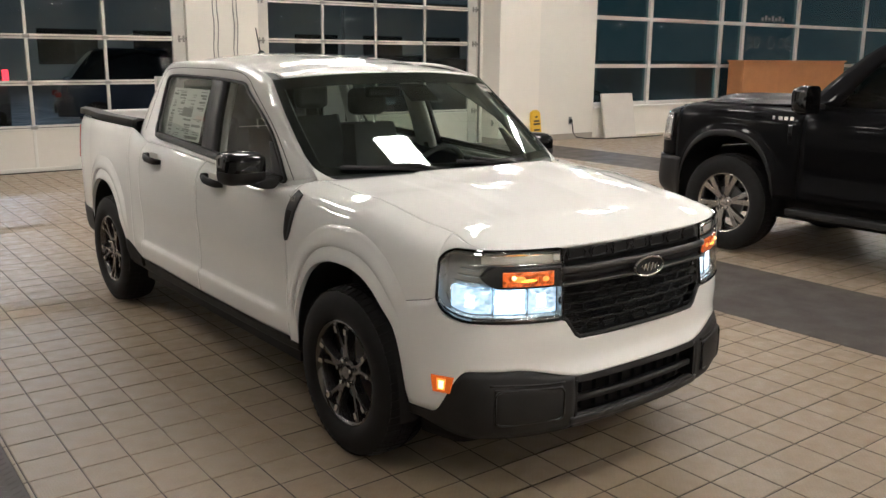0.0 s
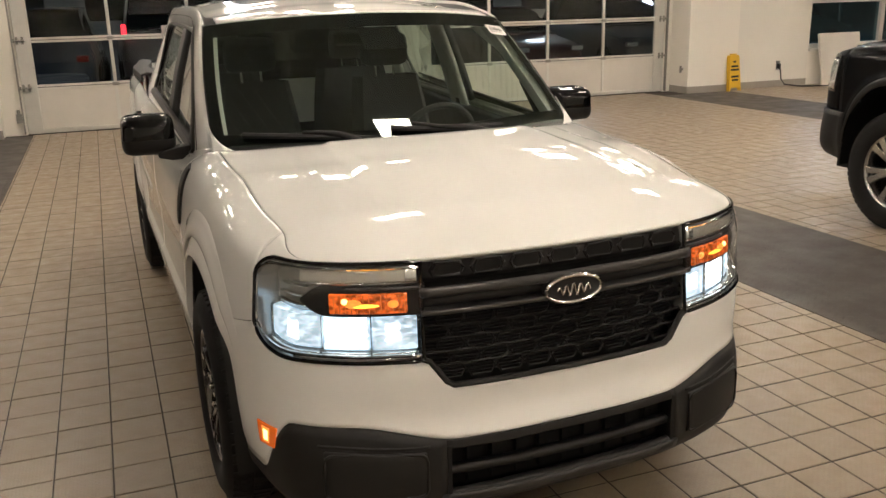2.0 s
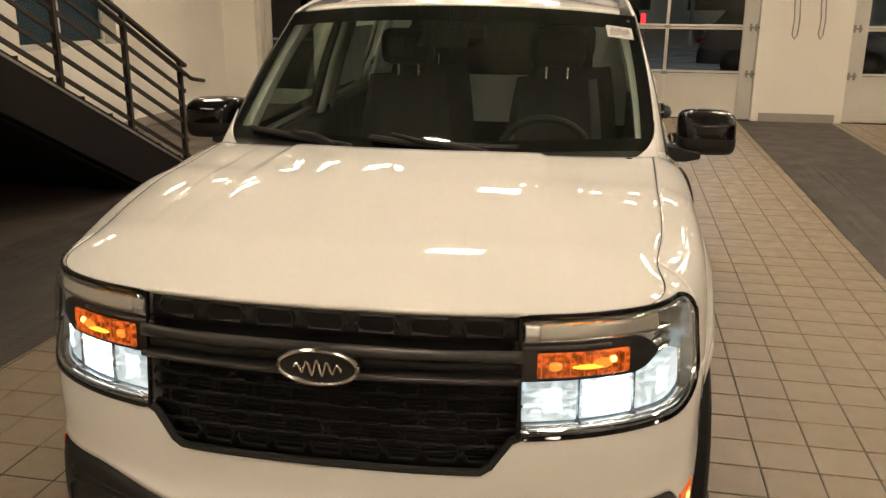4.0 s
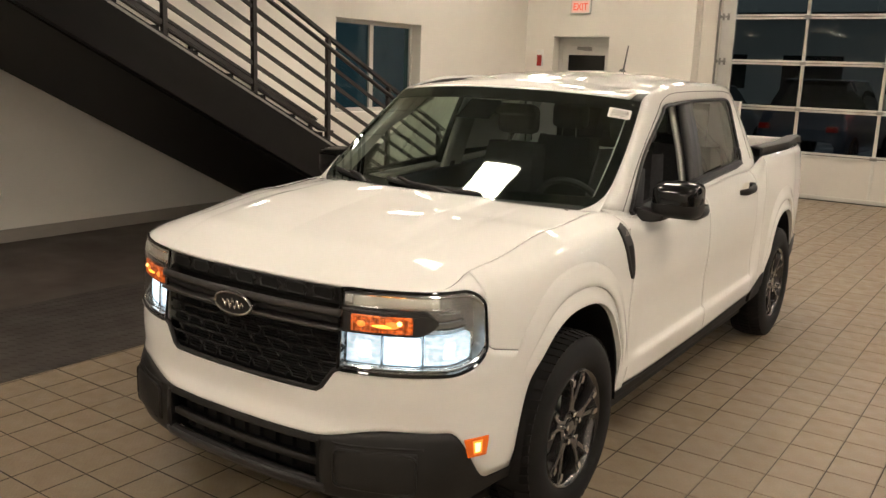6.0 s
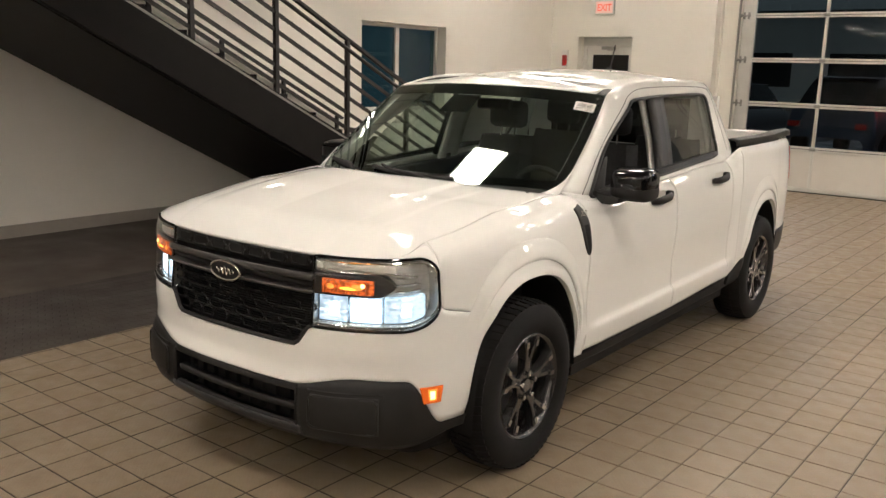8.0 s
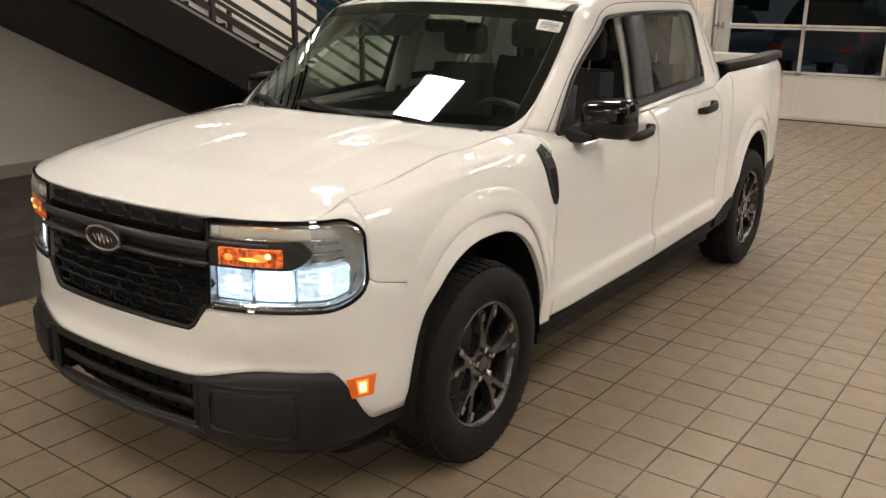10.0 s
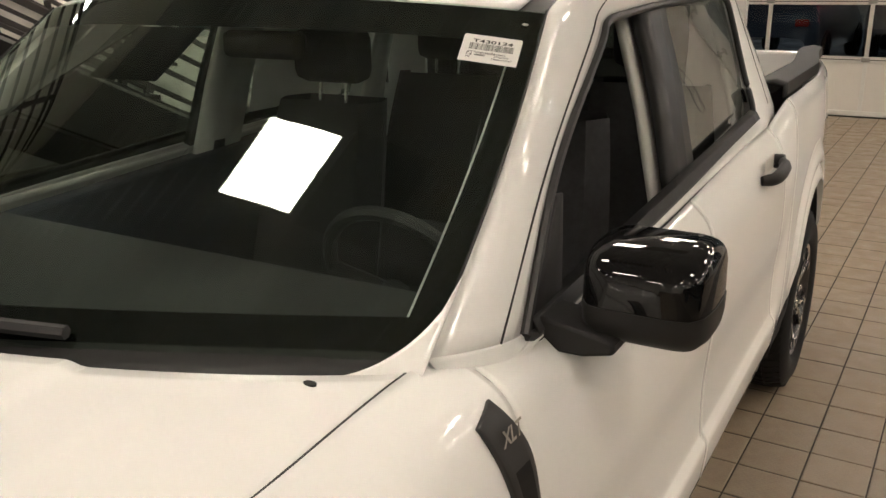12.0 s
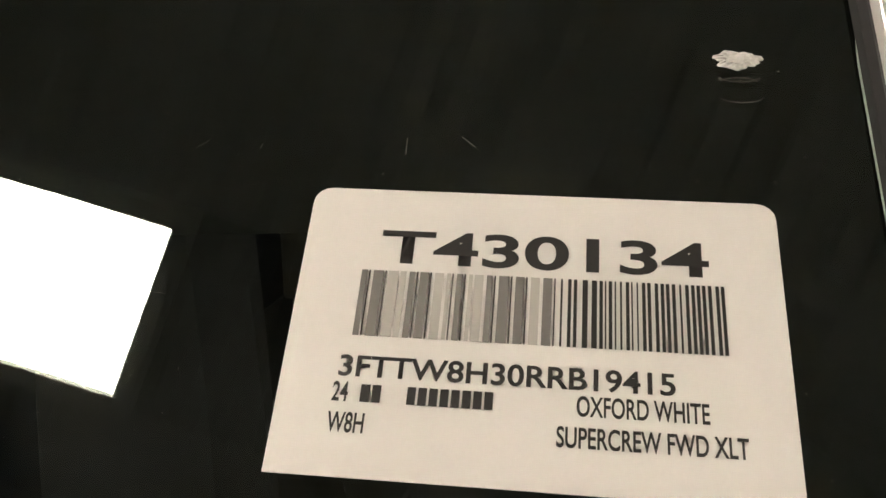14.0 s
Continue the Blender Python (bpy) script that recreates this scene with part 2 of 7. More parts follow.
patchy(M_LED, 85, 0.22, 0.95, (0.6, 0.6, 1.5))
patchy(M_LED_HOT, 70, 0.8, 4.0, (0.6, 0.6, 1.5))
M_AMBER_LENS = mat("amber_ribbed_lens", (0.30, 0.06, 0.008), 0.2, coat=0.5, noise_amt=0.1, emit=(1.0, 0.16, 0.02), emit_strength=0.28)
patchy(M_AMBER_LENS, 62, 0.06, 0.85, (0.7, 0.7, 1.3))
M_AMBER_CELL = [mat("amber_cell_" + nm, (0.50, 0.12, 0.015), 0.12, coat=0.8, emit=(1.0, g, 0.04), emit_strength=st) for nm, g, st in (("dark", 0.16, 0.10), ("mid", 0.20, 0.40), ("bright", 0.30, 1.1), ("hot", 0.45, 2.6))]


# ---- mesh helpers ----
def finish(name, bm, material, parent=None, label="", smooth=40, bevel=0.0, solid=0.0, category="", group="", kind=""):
    me = bpy.data.meshes.new(name)
    bm.to_mesh(me)
    bm.free()
    for p in me.polygons:
        p.use_smooth = smooth > 0
    if smooth > 0:
        me.set_sharp_from_angle(angle=radians(smooth))
    for mm in (material if isinstance(material, (list, tuple)) else [material]):
        me.materials.append(mm)
    ob = new(name, me)
    if parent is not None:
        ob.parent = parent
    if solid:
        s = ob.modifiers.new("thick", "SOLIDIFY")
        s.thickness, s.offset = solid, -1
    if bevel:
        b = ob.modifiers.new("edge", "BEVEL")
        b.width, b.segments, b.limit_method, b.angle_limit = bevel, 2, "ANGLE", radians(35)
    return tagged(ob, label, category, group, kind)


def part(name, bm, material, parent, label="", **kw):
    return finish(name, bm, material, parent, label, **kw)


def thing(name, label, category, group="", loc=None):
    ob = new(name)
    if loc is not None:
        ob.matrix_basis = loc
    return tagged(ob, label, category, group)


def box(bm, lo, hi):
    """An axis-aligned block between two corners."""
    v = [bm.verts.new((x, y, z)) for x in (lo[0], hi[0]) for y in (lo[1], hi[1]) for z in (lo[2], hi[2])]
    for f in ((0, 1, 3, 2), (4, 6, 7, 5), (0, 4, 5, 1), (2, 3, 7, 6), (0, 2, 6, 4), (1, 5, 7, 3)):
        bm.faces.new([v[i] for i in f])
    return v


def block(lo, hi):
    bm = bmesh.new()
    box(bm, lo, hi)
    return bm


def beam(bm, a, b, w, h, up=(0, 0, 1)):
    """A straight bar of section w x h from a to b."""
    a, b = Vector(a), Vector(b)
    d = (b - a).normalized()
    s = d.cross(Vector(up))
    if s.length < 1e-4:
        s = d.cross(Vector((0, 1, 0)))
    s.normalize()
    u = s.cross(d).normalized()
    ring = [[bm.verts.new(p + s * x * w / 2 + u * y * h / 2) for x, y in ((-1, -1), (1, -1), (1, 1), (-1, 1))] for p in (a, b)]
    for i in range(4):
        bm.faces.new((ring[0][i], ring[0][(i + 1) % 4], ring[1][(i + 1) % 4], ring[1][i]))
    bm.faces.new(ring[0][::-1])
    bm.faces.new(ring[1])


def tube(bm, pts, r, n=10, closed=False):
    """A round bar along a run of points; r may be one radius or one a point."""
    pts = [Vector(p) for p in pts]
    rs = r if isinstance(r, (list, tuple)) else [r] * len(pts)
    rings = []
    m = len(pts)
    for i, p in enumerate(pts):
        d = (pts[(i + 1) % m] - pts[i - 1]) if closed else (pts[min(i + 1, m - 1)] - pts[max(i - 1, 0)])
        d.normalize()
        ref = Vector((0, 0, 1)) if abs(d.z) < 0.9 else Vector((0, 1, 0))
        s = d.cross(ref).normalized()
        u = s.cross(d)
        rings.append([bm.verts.new(p + (s * math.cos(2 * math.pi * k / n) + u * math.sin(2 * math.pi * k / n)) * rs[i]) for k in range(n)])
    for i in range(m if closed else m - 1):
        a, b = rings[i], rings[(i + 1) % m]
        for k in range(n):
            bm.faces.new((a[k], a[(k + 1) % n], b[(k + 1) % n], b[k]))
    if not closed:
        bm.faces.new(rings[0][::-1])
        bm.faces.new(rings[-1])


def lathe(bm, prof, n=48, centre=(0, 0, 0), phase=0.0):
    """Turns (x, r) pairs round the x axis."""
    rings = []
    for x, r in prof:
        rings.append([bm.verts.new((centre[0] + x, centre[1] + r * math.cos(2 * math.pi * k / n + phase), centre[2] + r * math.sin(2 * math.pi * k / n + phase))) for k in range(n)])
    for a, b in zip(rings, rings[1:]):
        for k in range(n):
            bm.faces.new((a[k], a[(k + 1) % n], b[(k + 1) % n], b[k]))
    return rings


def sheet(rows, flip=False):
    """A grid of quads through rows of points."""
    bm = bmesh.new()
    vs = [[bm.verts.new(p) for p in row] for row in rows]
    for a, b in zip(vs, vs[1:]):
        for i in range(len(a) - 1):
            q = (a[i], a[i + 1], b[i + 1], b[i])
            bm.faces.new(q[::-1] if flip else q)
    return bm


def prism(outline, lo, hi, axis=1):
    """A flat outline (two coordinates) drawn out between lo and hi along an axis."""
    bm = bmesh.new()
    def at(p, h):
        q = list(p)
        q.insert(axis, h)
        return q
    a = [bm.verts.new(at(p, lo)) for p in outline]
    b = [bm.verts.new(at(p, hi)) for p in outline]
    n = len(a)
    for i in range(n):
        bm.faces.new((a[i], a[(i + 1) % n], b[(i + 1) % n], b[i]))
    bm.faces.new(a[::-1])
    bm.faces.new(b)
    bmesh.ops.recalc_face_normals(bm, faces=bm.faces)
    return bm


def mirror_x(bm):
    for v in bm.verts:
        v.co.x = -v.co.x
    bmesh.ops.reverse_faces(bm, faces=bm.faces)
    return bm


def catmull(pts, n=24):
    """A smooth run of points through the given ones."""
    P = np.array(pts, float)
    Q = np.vstack([2 * P[0] - P[1], P, 2 * P[-1] - P[-2]])
    out = []
    for i in range(1, len(Q) - 2):
        a, b, c, d = Q[i - 1], Q[i], Q[i + 1], Q[i + 2]
        for k in range(n):
            t = k / n
            out.append(0.5 * (2 * b + (c - a) * t + (2 * a - 5 * b + 4 * c - d) * t * t + (3 * b - a - 3 * c + d) * t ** 3))
    out.append(P[-1])
    return np.array(out)


def sstep(a, b, x):
    t = min(1.0, max(0.0, (x - a) / (b - a)))
    return t * t * (3 - 2 * t)


def lettering(name, text, size, m, material, parent, align="LEFT", stretch=1.0, bold=0.0):
    cu = bpy.data.curves.new(name, "FONT")
    cu.body, cu.size, cu.align_x, cu.offset = text, size, align, bold
    tmp = bpy.data.objects.new(name, cu)
    scene.collection.objects.link(tmp)
    me = bpy.data.meshes.new_from_object(tmp)
    bpy.data.objects.remove(tmp)
    me.materials.append(material)
    me.transform(Matrix.Diagonal((stretch, 1, 1, 1)))
    me.transform(m)
    ob = new(name, me)
    ob.parent = parent
    return ob


# ---- the hall ----
WALL_Y, WALL_W, WALL_E, WALL_S, TOP = 10.40, -5.46, 27.0, -9.0, 5.3
TP = 0.2045                   # tile pitch
LANE = (-2.09, 2.297)          # tiled lane between the dark strips


def wall(name, lo, hi, material=M_WALL, label="painted cream plaster wall"):
    return finish(name, block(lo, hi), material, label=label, category="wall", kind="structure", smooth=0)


# north wall, built round the two overhead doors and the exit door
DOOR1, DOOR2 = (-2.16, 2.48), (3.69, 8.36)
EXIT = (-4.93, -3.92)
DTOP = 4.52
wall("wall_north", (WALL_W - 0.3, WALL_Y, 0), (EXIT[0], WALL_Y + 0.35, TOP))
wall("wall_north_above_exit", (EXIT[0], WALL_Y, 2.28), (EXIT[1], WALL_Y + 0.35, TOP))
wall("wall_north_beside_exit", (EXIT[1], WALL_Y, 0), (DOOR1[0] - 0.28, WALL_Y + 0.35, TOP))
wall("wall_north_jamb", (DOOR1[0] - 0.28, WALL_Y + 0.08, 0), (DOOR1[0], WALL_Y + 0.35, TOP))
wall("wall_north_lintel", (DOOR1[0], WALL_Y + 0.08, DTOP), (DOOR1[1], WALL_Y + 0.35, TOP))
wall("wall_north_middle", (DOOR1[1], WALL_Y + 0.02, 0), (DOOR2[0], WALL_Y + 0.35, TOP))
wall("wall_north_lintel_far", (DOOR2[0], WALL_Y + 0.08, DTOP), (DOOR2[1], WALL_Y + 0.35, TOP))
wall("wall_north_pier", (DOOR2[1], WALL_Y + 0.08, 0), (8.50, WALL_Y + 0.35, TOP))
wall("wall_pillar", (8.50, 9.95, 0), (9.55, WALL_Y + 0.35, TOP))
# this face catches less light, which its greyer colour imitates
wall("wall_beside_windows", (9.55, 10.08, 0), (11.28, WALL_Y + 0.35, TOP), M_WALL_DIM, "pale grey painted plaster wall")
wall("wall_north_pilaster", (-2.75, WALL_Y - 0.20, 0), (-2.45, WALL_Y, TOP))
wall("wall_east", (WALL_E, WALL_S, 0), (WALL_E + 0.3, WALL_Y, TOP))
wall("wall_south", (WALL_W - 0.3, WALL_S - 0.3, 0), (WALL_E + 0.3, WALL_S, TOP))

# west wall with a deep window
WIN_W = (5.58, 7.39, 1.08, 2.285)
wall("wall_west", (WALL_W - 0.3, WALL_S, 0), (WALL_W, WIN_W[0], TOP))
wall("wall_west_beyond", (WALL_W - 0.3, WIN_W[1], 0), (WALL_W, WALL_Y, TOP))
wall("wall_west_under_window", (WALL_W - 0.3, WIN_W[0], 0), (WALL_W, WIN_W[1], WIN_W[2]))
wall("wall_west_over_window", (WALL_W - 0.3, WIN_W[0], WIN_W[3]), (WALL_W, WIN_W[1], TOP))

# ceiling: ribbed steel deck on joists, one mesh
bm = bmesh.new()
x = WALL_W - 0.3
prof = []
while x < WALL_E + 0.3:
    prof += [(x, TOP), (x + 0.09, TOP), (x + 0.11, TOP + 0.05), (x + 0.19, TOP + 0.05), (x + 0.21, TOP)]
    x += 0.21
rows = [[(px, yy, pz) for px, pz in prof] for yy in (WALL_S - 0.3, WALL_Y + 0.35)]
a = [bm.verts.new(p) for p in rows[0]]
b = [bm.verts.new(p) for p in rows[1]]
for i in range(len(a) - 1):
    if (Vector(rows[0][i]) - Vector(rows[0][i + 1])).length > 1e-5:
        bm.faces.new((a[i], a[i + 1], b[i + 1], b[i]))
box(bm, (WALL_W - 0.3, WALL_S - 0.3, TOP + 0.06), (WALL_E + 0.3, WALL_Y + 0.35, TOP + 0.2))
for k in range(9):
    yy = WALL_S + 1.0 + 2.2 * k
    for zz in (TOP - 0.03, TOP - 0.42):
        beam(bm, (WALL_W, yy, zz), (WALL_E, yy, zz), 0.09, 0.05)
finish("ceiling", bm, M_CEIL, label="dark ribbed steel ceiling deck on joists", category="ceiling", kind="structure", smooth=0)


def ceiling_light(x, y, z=4.2):
    """A square lay-in panel of light on two hangers."""
    t = thing("ceiling_light", "square white ceiling light panel, lit", "ceiling light", "ceiling lights", pose(x, y, z))
    bm = bmesh.new()
    hx, hy = 0.172, 0.148
    for lo, hi in (((-hx - 0.03, -hy - 0.03, 0), (hx + 0.03, -hy, 0.08)), ((-hx - 0.03, hy, 0), (hx + 0.03, hy + 0.03, 0.08)), ((-hx - 0.03, -hy, 0), (-hx, hy, 0.08)), ((hx, -hy, 0), (hx + 0.03, hy, 0.08)), ((-hx, -hy, 0.05), (hx, hy * 0.55, 0.08))):
        box(bm, lo, hi)
    part("frame", bm, M_ALU, t, smooth=0)
    part("diffuser", block((-hx + 0.001, -hy + 0.001, 0.012), (hx - 0.001, hy - 0.001, 0.045)), M_GLOW, t, "glowing white diffuser", smooth=0)
    bm = bmesh.new()
    box(bm, (hx + 0.031, -hy - 0.03, 0.05), (hx + 0.40, hy + 0.03, 0.08))
    for k in range(11):
        x0 = hx + 0.05 + 0.0315 * k
        box(bm, (x0, -hy - 0.02, 0.012), (x0 + 0.012, hy + 0.02, 0.0499))
    part("ballast_grille", bm, M_GALV, t, "dark ribbed metal ballast cover", smooth=0)
    for sx in (-0.14, 0.35):
        bm = bmesh.new()
        tube(bm, [(sx, 0, 0.08), (sx, 0, TOP - z - 0.02)], 0.006, 6)
        part("hanger", bm, M_GALV, t)
    return t


LX, LY, LZ = 0.015, 0.439, 2.70
first = ceiling_light(LX, LY, LZ)
for ix in range(-2, 12):
    for iy in range(-4, 5):
        x, y = LX + 2.05 * ix, LY + 2.06 * iy
        on_stairs = x < -3.0 and y < 1.2
        if (ix, iy) not in ((0, 0), (-1, 0)) and -8.6 < y < 9.9 and not on_stairs:
            copy_thing(first, pose(x, y, LZ if y < 5.0 else 4.3))
for ix in range(-3, 5):          # unseen row added between the far rows, brightening walls by the overhead doors
    copy_thing(first, pose(LX + 1.025 + 2.05 * ix, 7.65, 4.3))

# ground outside, one sheet to the horizon
bm = bmesh.new()
box(bm, (-400, WALL_Y + 0.36, -0.3), (400, 700, -0.02))
finish("ground", bm, M_ASPHALT, label="wet dark asphalt car park at night", category="ground", kind="structure", smooth=0)

# floor bed; tiles and matting lie on it
finish("floor", block((WALL_W - 0.3, WALL_S - 0.3, -0.2), (WALL_E + 0.3, WALL_Y + 0.35, -0.006)), M_GROUT, label="dark grout bed under the floor tiles", category="floor", kind="structure", smooth=0)


def strip(name, x0, x1, y0, y1, material, label, ribs=True):
    """A dark matting strip with a raised chevron tread."""
    bm = bmesh.new()
    box(bm, (x0, y0, -0.005), (x1, y1, 0.0))
    if ribs:
        s = 0.05
        n, m = int((x1 - x0) / s), int((min(y1, 7) - max(y0, -4)) / s)
        yb = max(y0, -4)
        for i in range(n):
            for j in range(m):
                cx, cy = x0 + (i + 0.5) * s, yb + (j + 0.5) * s
                d = 1 if i % 2 else -1
                p = [(cx - 0.019, cy - 0.014 * d, 0.0), (cx + 0.019, cy + 0.010 * d, 0.0), (cx + 0.019, cy + 0.018 * d, 0.002), (cx - 0.019, cy - 0.006 * d, 0.002)]
                bm.faces.new([bm.verts.new(q) for q in (p if d > 0 else p[::-1])])
    return finish(name, bm, material, label=label, category="floor matting", kind="structure", smooth=0)


strip("matting_east", LANE[1], 3.57, WALL_S, WALL_Y - 0.02, M_MAT, "dark charcoal chevron matting strip")
strip("matting_west", -3.397, LANE[0], WALL_S, WALL_Y - 0.02, M_MAT, "dark charcoal chevron matting strip")
strip("matting_far", 7.95, 9.38, WALL_S, 9.93, M_MAT, "dark charcoal chevron matting strip", False)
strip("matting_by_wall", WALL_W, -3.398, WALL_S, WALL_Y, M_MAT2, "dark brown smooth matting beside the wall", False)

# baseboards
def baseboard(lo, hi):
    finish("baseboard", block(lo, hi), M_BASE, label="grey vinyl baseboard", category="baseboard", kind="structure", smooth=0)


baseboard((WALL_W, WALL_S, 0), (WALL_W + 0.015, WALL_Y - 0.02, 0.12))
baseboard((WALL_W + 0.02, WALL_Y - 0.015, 0), (EXIT[0] - 0.08, WALL_Y, 0.12))
baseboard((EXIT[1] + 0.08, WALL_Y - 0.015, 0), (-2.76, WALL_Y, 0.12))
baseboard((-2.76, WALL_Y - 0.215, 0), (-2.44, WALL_Y - 0.2, 0.12))
baseboard((8.49, 9.935, 0), (9.55, 9.95, 0.12))
baseboard((8.485, 9.951, 0), (8.5, WALL_Y + 0.05, 0.12))
baseboard((9.56, 10.065, 0), (11.27, 10.08, 0.12))
baseboard((DOOR1[1] + 0.1, WALL_Y + 0.005, 0), (DOOR2[0] - 0.1, WALL_Y + 0.02, 0.12))


# ---- overhead doors, stairs, windows ----
def overhead_door(name, x0, x1, label):
    """A glazed sectional door: stiles, rails, mullions, panes, hinges, side tracks."""
    d = tagged(new(name), label, "garage door", "overhead doors", "structure")
    y0, y1 = WALL_Y + 0.10, WALL_Y + 0.15
    st = 0.21
    rails = [0.0, 0.648, 1.286, 1.940, 2.590, 3.235, 3.880, DTOP - 0.03]
    mid = (x0 + x1) / 2
    cols = [x0 + st, mid - 1.087, mid, mid + 1.087, x1 - st]
    for xa, xb in ((x0 + 0.01, x0 + st), (x1 - st, x1 - 0.01)):
        part("stile", block((xa, y0 - 0.012, 0.01), (xb, y1, DTOP)), M_ALU, d, smooth=0, bevel=0.004)
    for i, z in enumerate(rails):
        h = 0.035 if i else 0.07
        part("rail", block((x0 + st, y0, max(0.012, z - h)), (x1 - st, y1, z + h)), M_ALU, d, smooth=0, bevel=0.004)
        if 0 < i:
            part("section_seam", block((x0 + st, y0 - 0.003, z - 0.004), (x1 - st, y0 + 0.001, z + 0.004)), M_RUBBER, d, smooth=0)
    for i in range(len(rails) - 1):
        za, zb = rails[i] + (0.07 if i == 0 else 0.035), rails[i + 1] - 0.035
        for k in range(4):
            xa, xb = cols[k] + (0.022 if k else 0), cols[k + 1] - (0.022 if k < 3 else 0)
            if i == 0:
                part("panel", block((xa, y0 + 0.008, za), (xb, y1 - 0.008, zb)), M_DOORPANEL, d, "solid off-white lower panel", smooth=0)
            else:
                pane = part("pane", block((xa, y0 + 0.02, za), (xb, y0 + 0.028, zb)), M_GLASS_PANE, d, "clear glass pane", smooth=0)
                pane.visible_shadow = False
            if k:
                part("mullion", block((cols[k] - 0.022, y0 + 0.002, za), (cols[k] + 0.022, y1 - 0.002, zb)), M_ALU, d, smooth=0, bevel=0.003)
        if i:
            for k in range(1, 4):
                bm = bmesh.new()
                box(bm, (cols[k] - 0.045, y0 - 0.014, rails[i] - 0.022), (cols[k] + 0.045, y0 - 0.0035, rails[i] + 0.022))
                tube(bm, [(cols[k] - 0.04, y0 - 0.018, rails[i]), (cols[k] + 0.04, y0 - 0.018, rails[i])], 0.008, 8)
                part("hinge", bm, M_GALV, d)
        if 0 < i:
            for sx, dx in ((x0 + 0.07, -1), (x1 - 0.07, 1)):
                bm = bmesh.new()
                box(bm, (sx - 0.05, y0 - 0.024, rails[i] - 0.05), (sx - 0.02, y0 - 0.0125, rails[i] + 0.05))
                box(bm, (sx + 0.02, y0 - 0.024, rails[i] - 0.05), (sx + 0.05, y0 - 0.0125, rails[i] + 0.05))
                tube(bm, [(sx - 0.06, y0 - 0.035, rails[i]), (sx + 0.06, y0 - 0.035, rails[i])], 0.012, 8)
                lathe(bm, [(sx + dx * 0.065, 0.001), (sx + dx * 0.065, 0.024), (sx + dx * 0.09, 0.024), (sx + dx * 0.09, 0.001)], 12, (0, y0 - 0.035, rails[i]))
                part("roller", bm, M_GALV, d)
    for sx in (x0 - 0.035, x1 + 0.015):
        bm = bmesh.new()
        box(bm, (sx, y0 - 0.07, 0.02), (sx + 0.02, y0 - 0.018, DTOP + 0.3))
        part("track", bm, M_GALV, d, smooth=0)
    bm = bmesh.new()
    box(bm, (x0 + 0.01, y0 - 0.006, 0.0), (x1 - 0.01, y1 + 0.006, 0.011))
    part("bottom_seal", bm, M_RUBBER, d, smooth=0)
    return d


overhead_door("door_1", *DOOR1, "glazed aluminium sectional overhead door, closed")
overhead_door("door_2", *DOOR2, "glazed aluminium sectional overhead door, closed")

# lift chains and cord beside the doors
for name, xs in (("door_chain", (2.90, 2.97)), ("door_chain", (3.24, 3.30))):
    bm = bmesh.new()
    for xx in xs:
        tube(bm, [(xx + 0.012 * math.sin(k * 1.7), WALL_Y - 0.03 - 0.01 * math.cos(k), 1.2 + k * 0.2) for k in range(17)], 0.008, 6)
    tube(bm, [(xs[0] + 0.012 * math.sin(0), WALL_Y - 0.04, 1.2), ((xs[0] + xs[1]) / 2, WALL_Y - 0.04, 1.14), (xs[1], WALL_Y - 0.04, 1.2)], 0.008, 6)
    finish(name, bm, M_GALV, label="hanging steel lift chain beside the overhead door", category="chain")

# exit door in its recess
d = tagged(new("door_3"), "aluminium exit door with dark glass, closed", "door", kind="structure")
part("door_frame", block((EXIT[0], WALL_Y + 0.20, 0.0), (EXIT[0] + 0.07, WALL_Y + 0.27, 2.27)), M_ALU, d, smooth=0)
part("door_frame", block((EXIT[1] - 0.05, WALL_Y + 0.20, 0.0), (EXIT[1], WALL_Y + 0.27, 2.27)), M_ALU, d, smooth=0)
part("door_head", block((EXIT[0] + 0.07, WALL_Y + 0.20, 2.13), (EXIT[1] - 0.05, WALL_Y + 0.27, 2.27)), M_ALU, d, smooth=0)
leaf = bmesh.new()
for lo, hi in (((EXIT[0] + 0.075, WALL_Y + 0.21, 0.01), (EXIT[0] + 0.18, WALL_Y + 0.255, 2.125)), ((EXIT[1] - 0.15, WALL_Y + 0.21, 0.01), (EXIT[1] - 0.055, WALL_Y + 0.255, 2.125)),
               ((EXIT[0] + 0.18, WALL_Y + 0.21, 1.99), (EXIT[1] - 0.15, WALL_Y + 0.255, 2.125)), ((EXIT[0] + 0.18, WALL_Y + 0.21, 0.01), (EXIT[1] - 0.15, WALL_Y + 0.255, 0.25))):
    box(leaf, lo, hi)
leaf = part("door_leaf", leaf, M_ALU, d, smooth=0)
part("pane", block((EXIT[0] + 0.181, WALL_Y + 0.228, 0.251), (EXIT[1] - 0.151, WALL_Y + 0.238, 1.989)), M_GLASS_DARK, leaf, smooth=0)
bm = bmesh.new()
box(bm, (EXIT[0] + 0.38, WALL_Y + 0.13, 2.07), (EXIT[0] + 0.62, WALL_Y + 0.195, 2.125))
beam(bm, (EXIT[0] + 0.50, WALL_Y + 0.15, 2.06), (EXIT[0] + 0.66, WALL_Y + 0.10, 2.06), 0.03, 0.012)
part("door_closer", bm, M_GALV, d, smooth=0)
bm = bmesh.new()
tube(bm, [(EXIT[0] + 0.2, WALL_Y + 0.17, 1.02), (EXIT[1] - 0.16, WALL_Y + 0.17, 1.02)], 0.018, 10)
part("push_bar", bm, M_GALV, d)

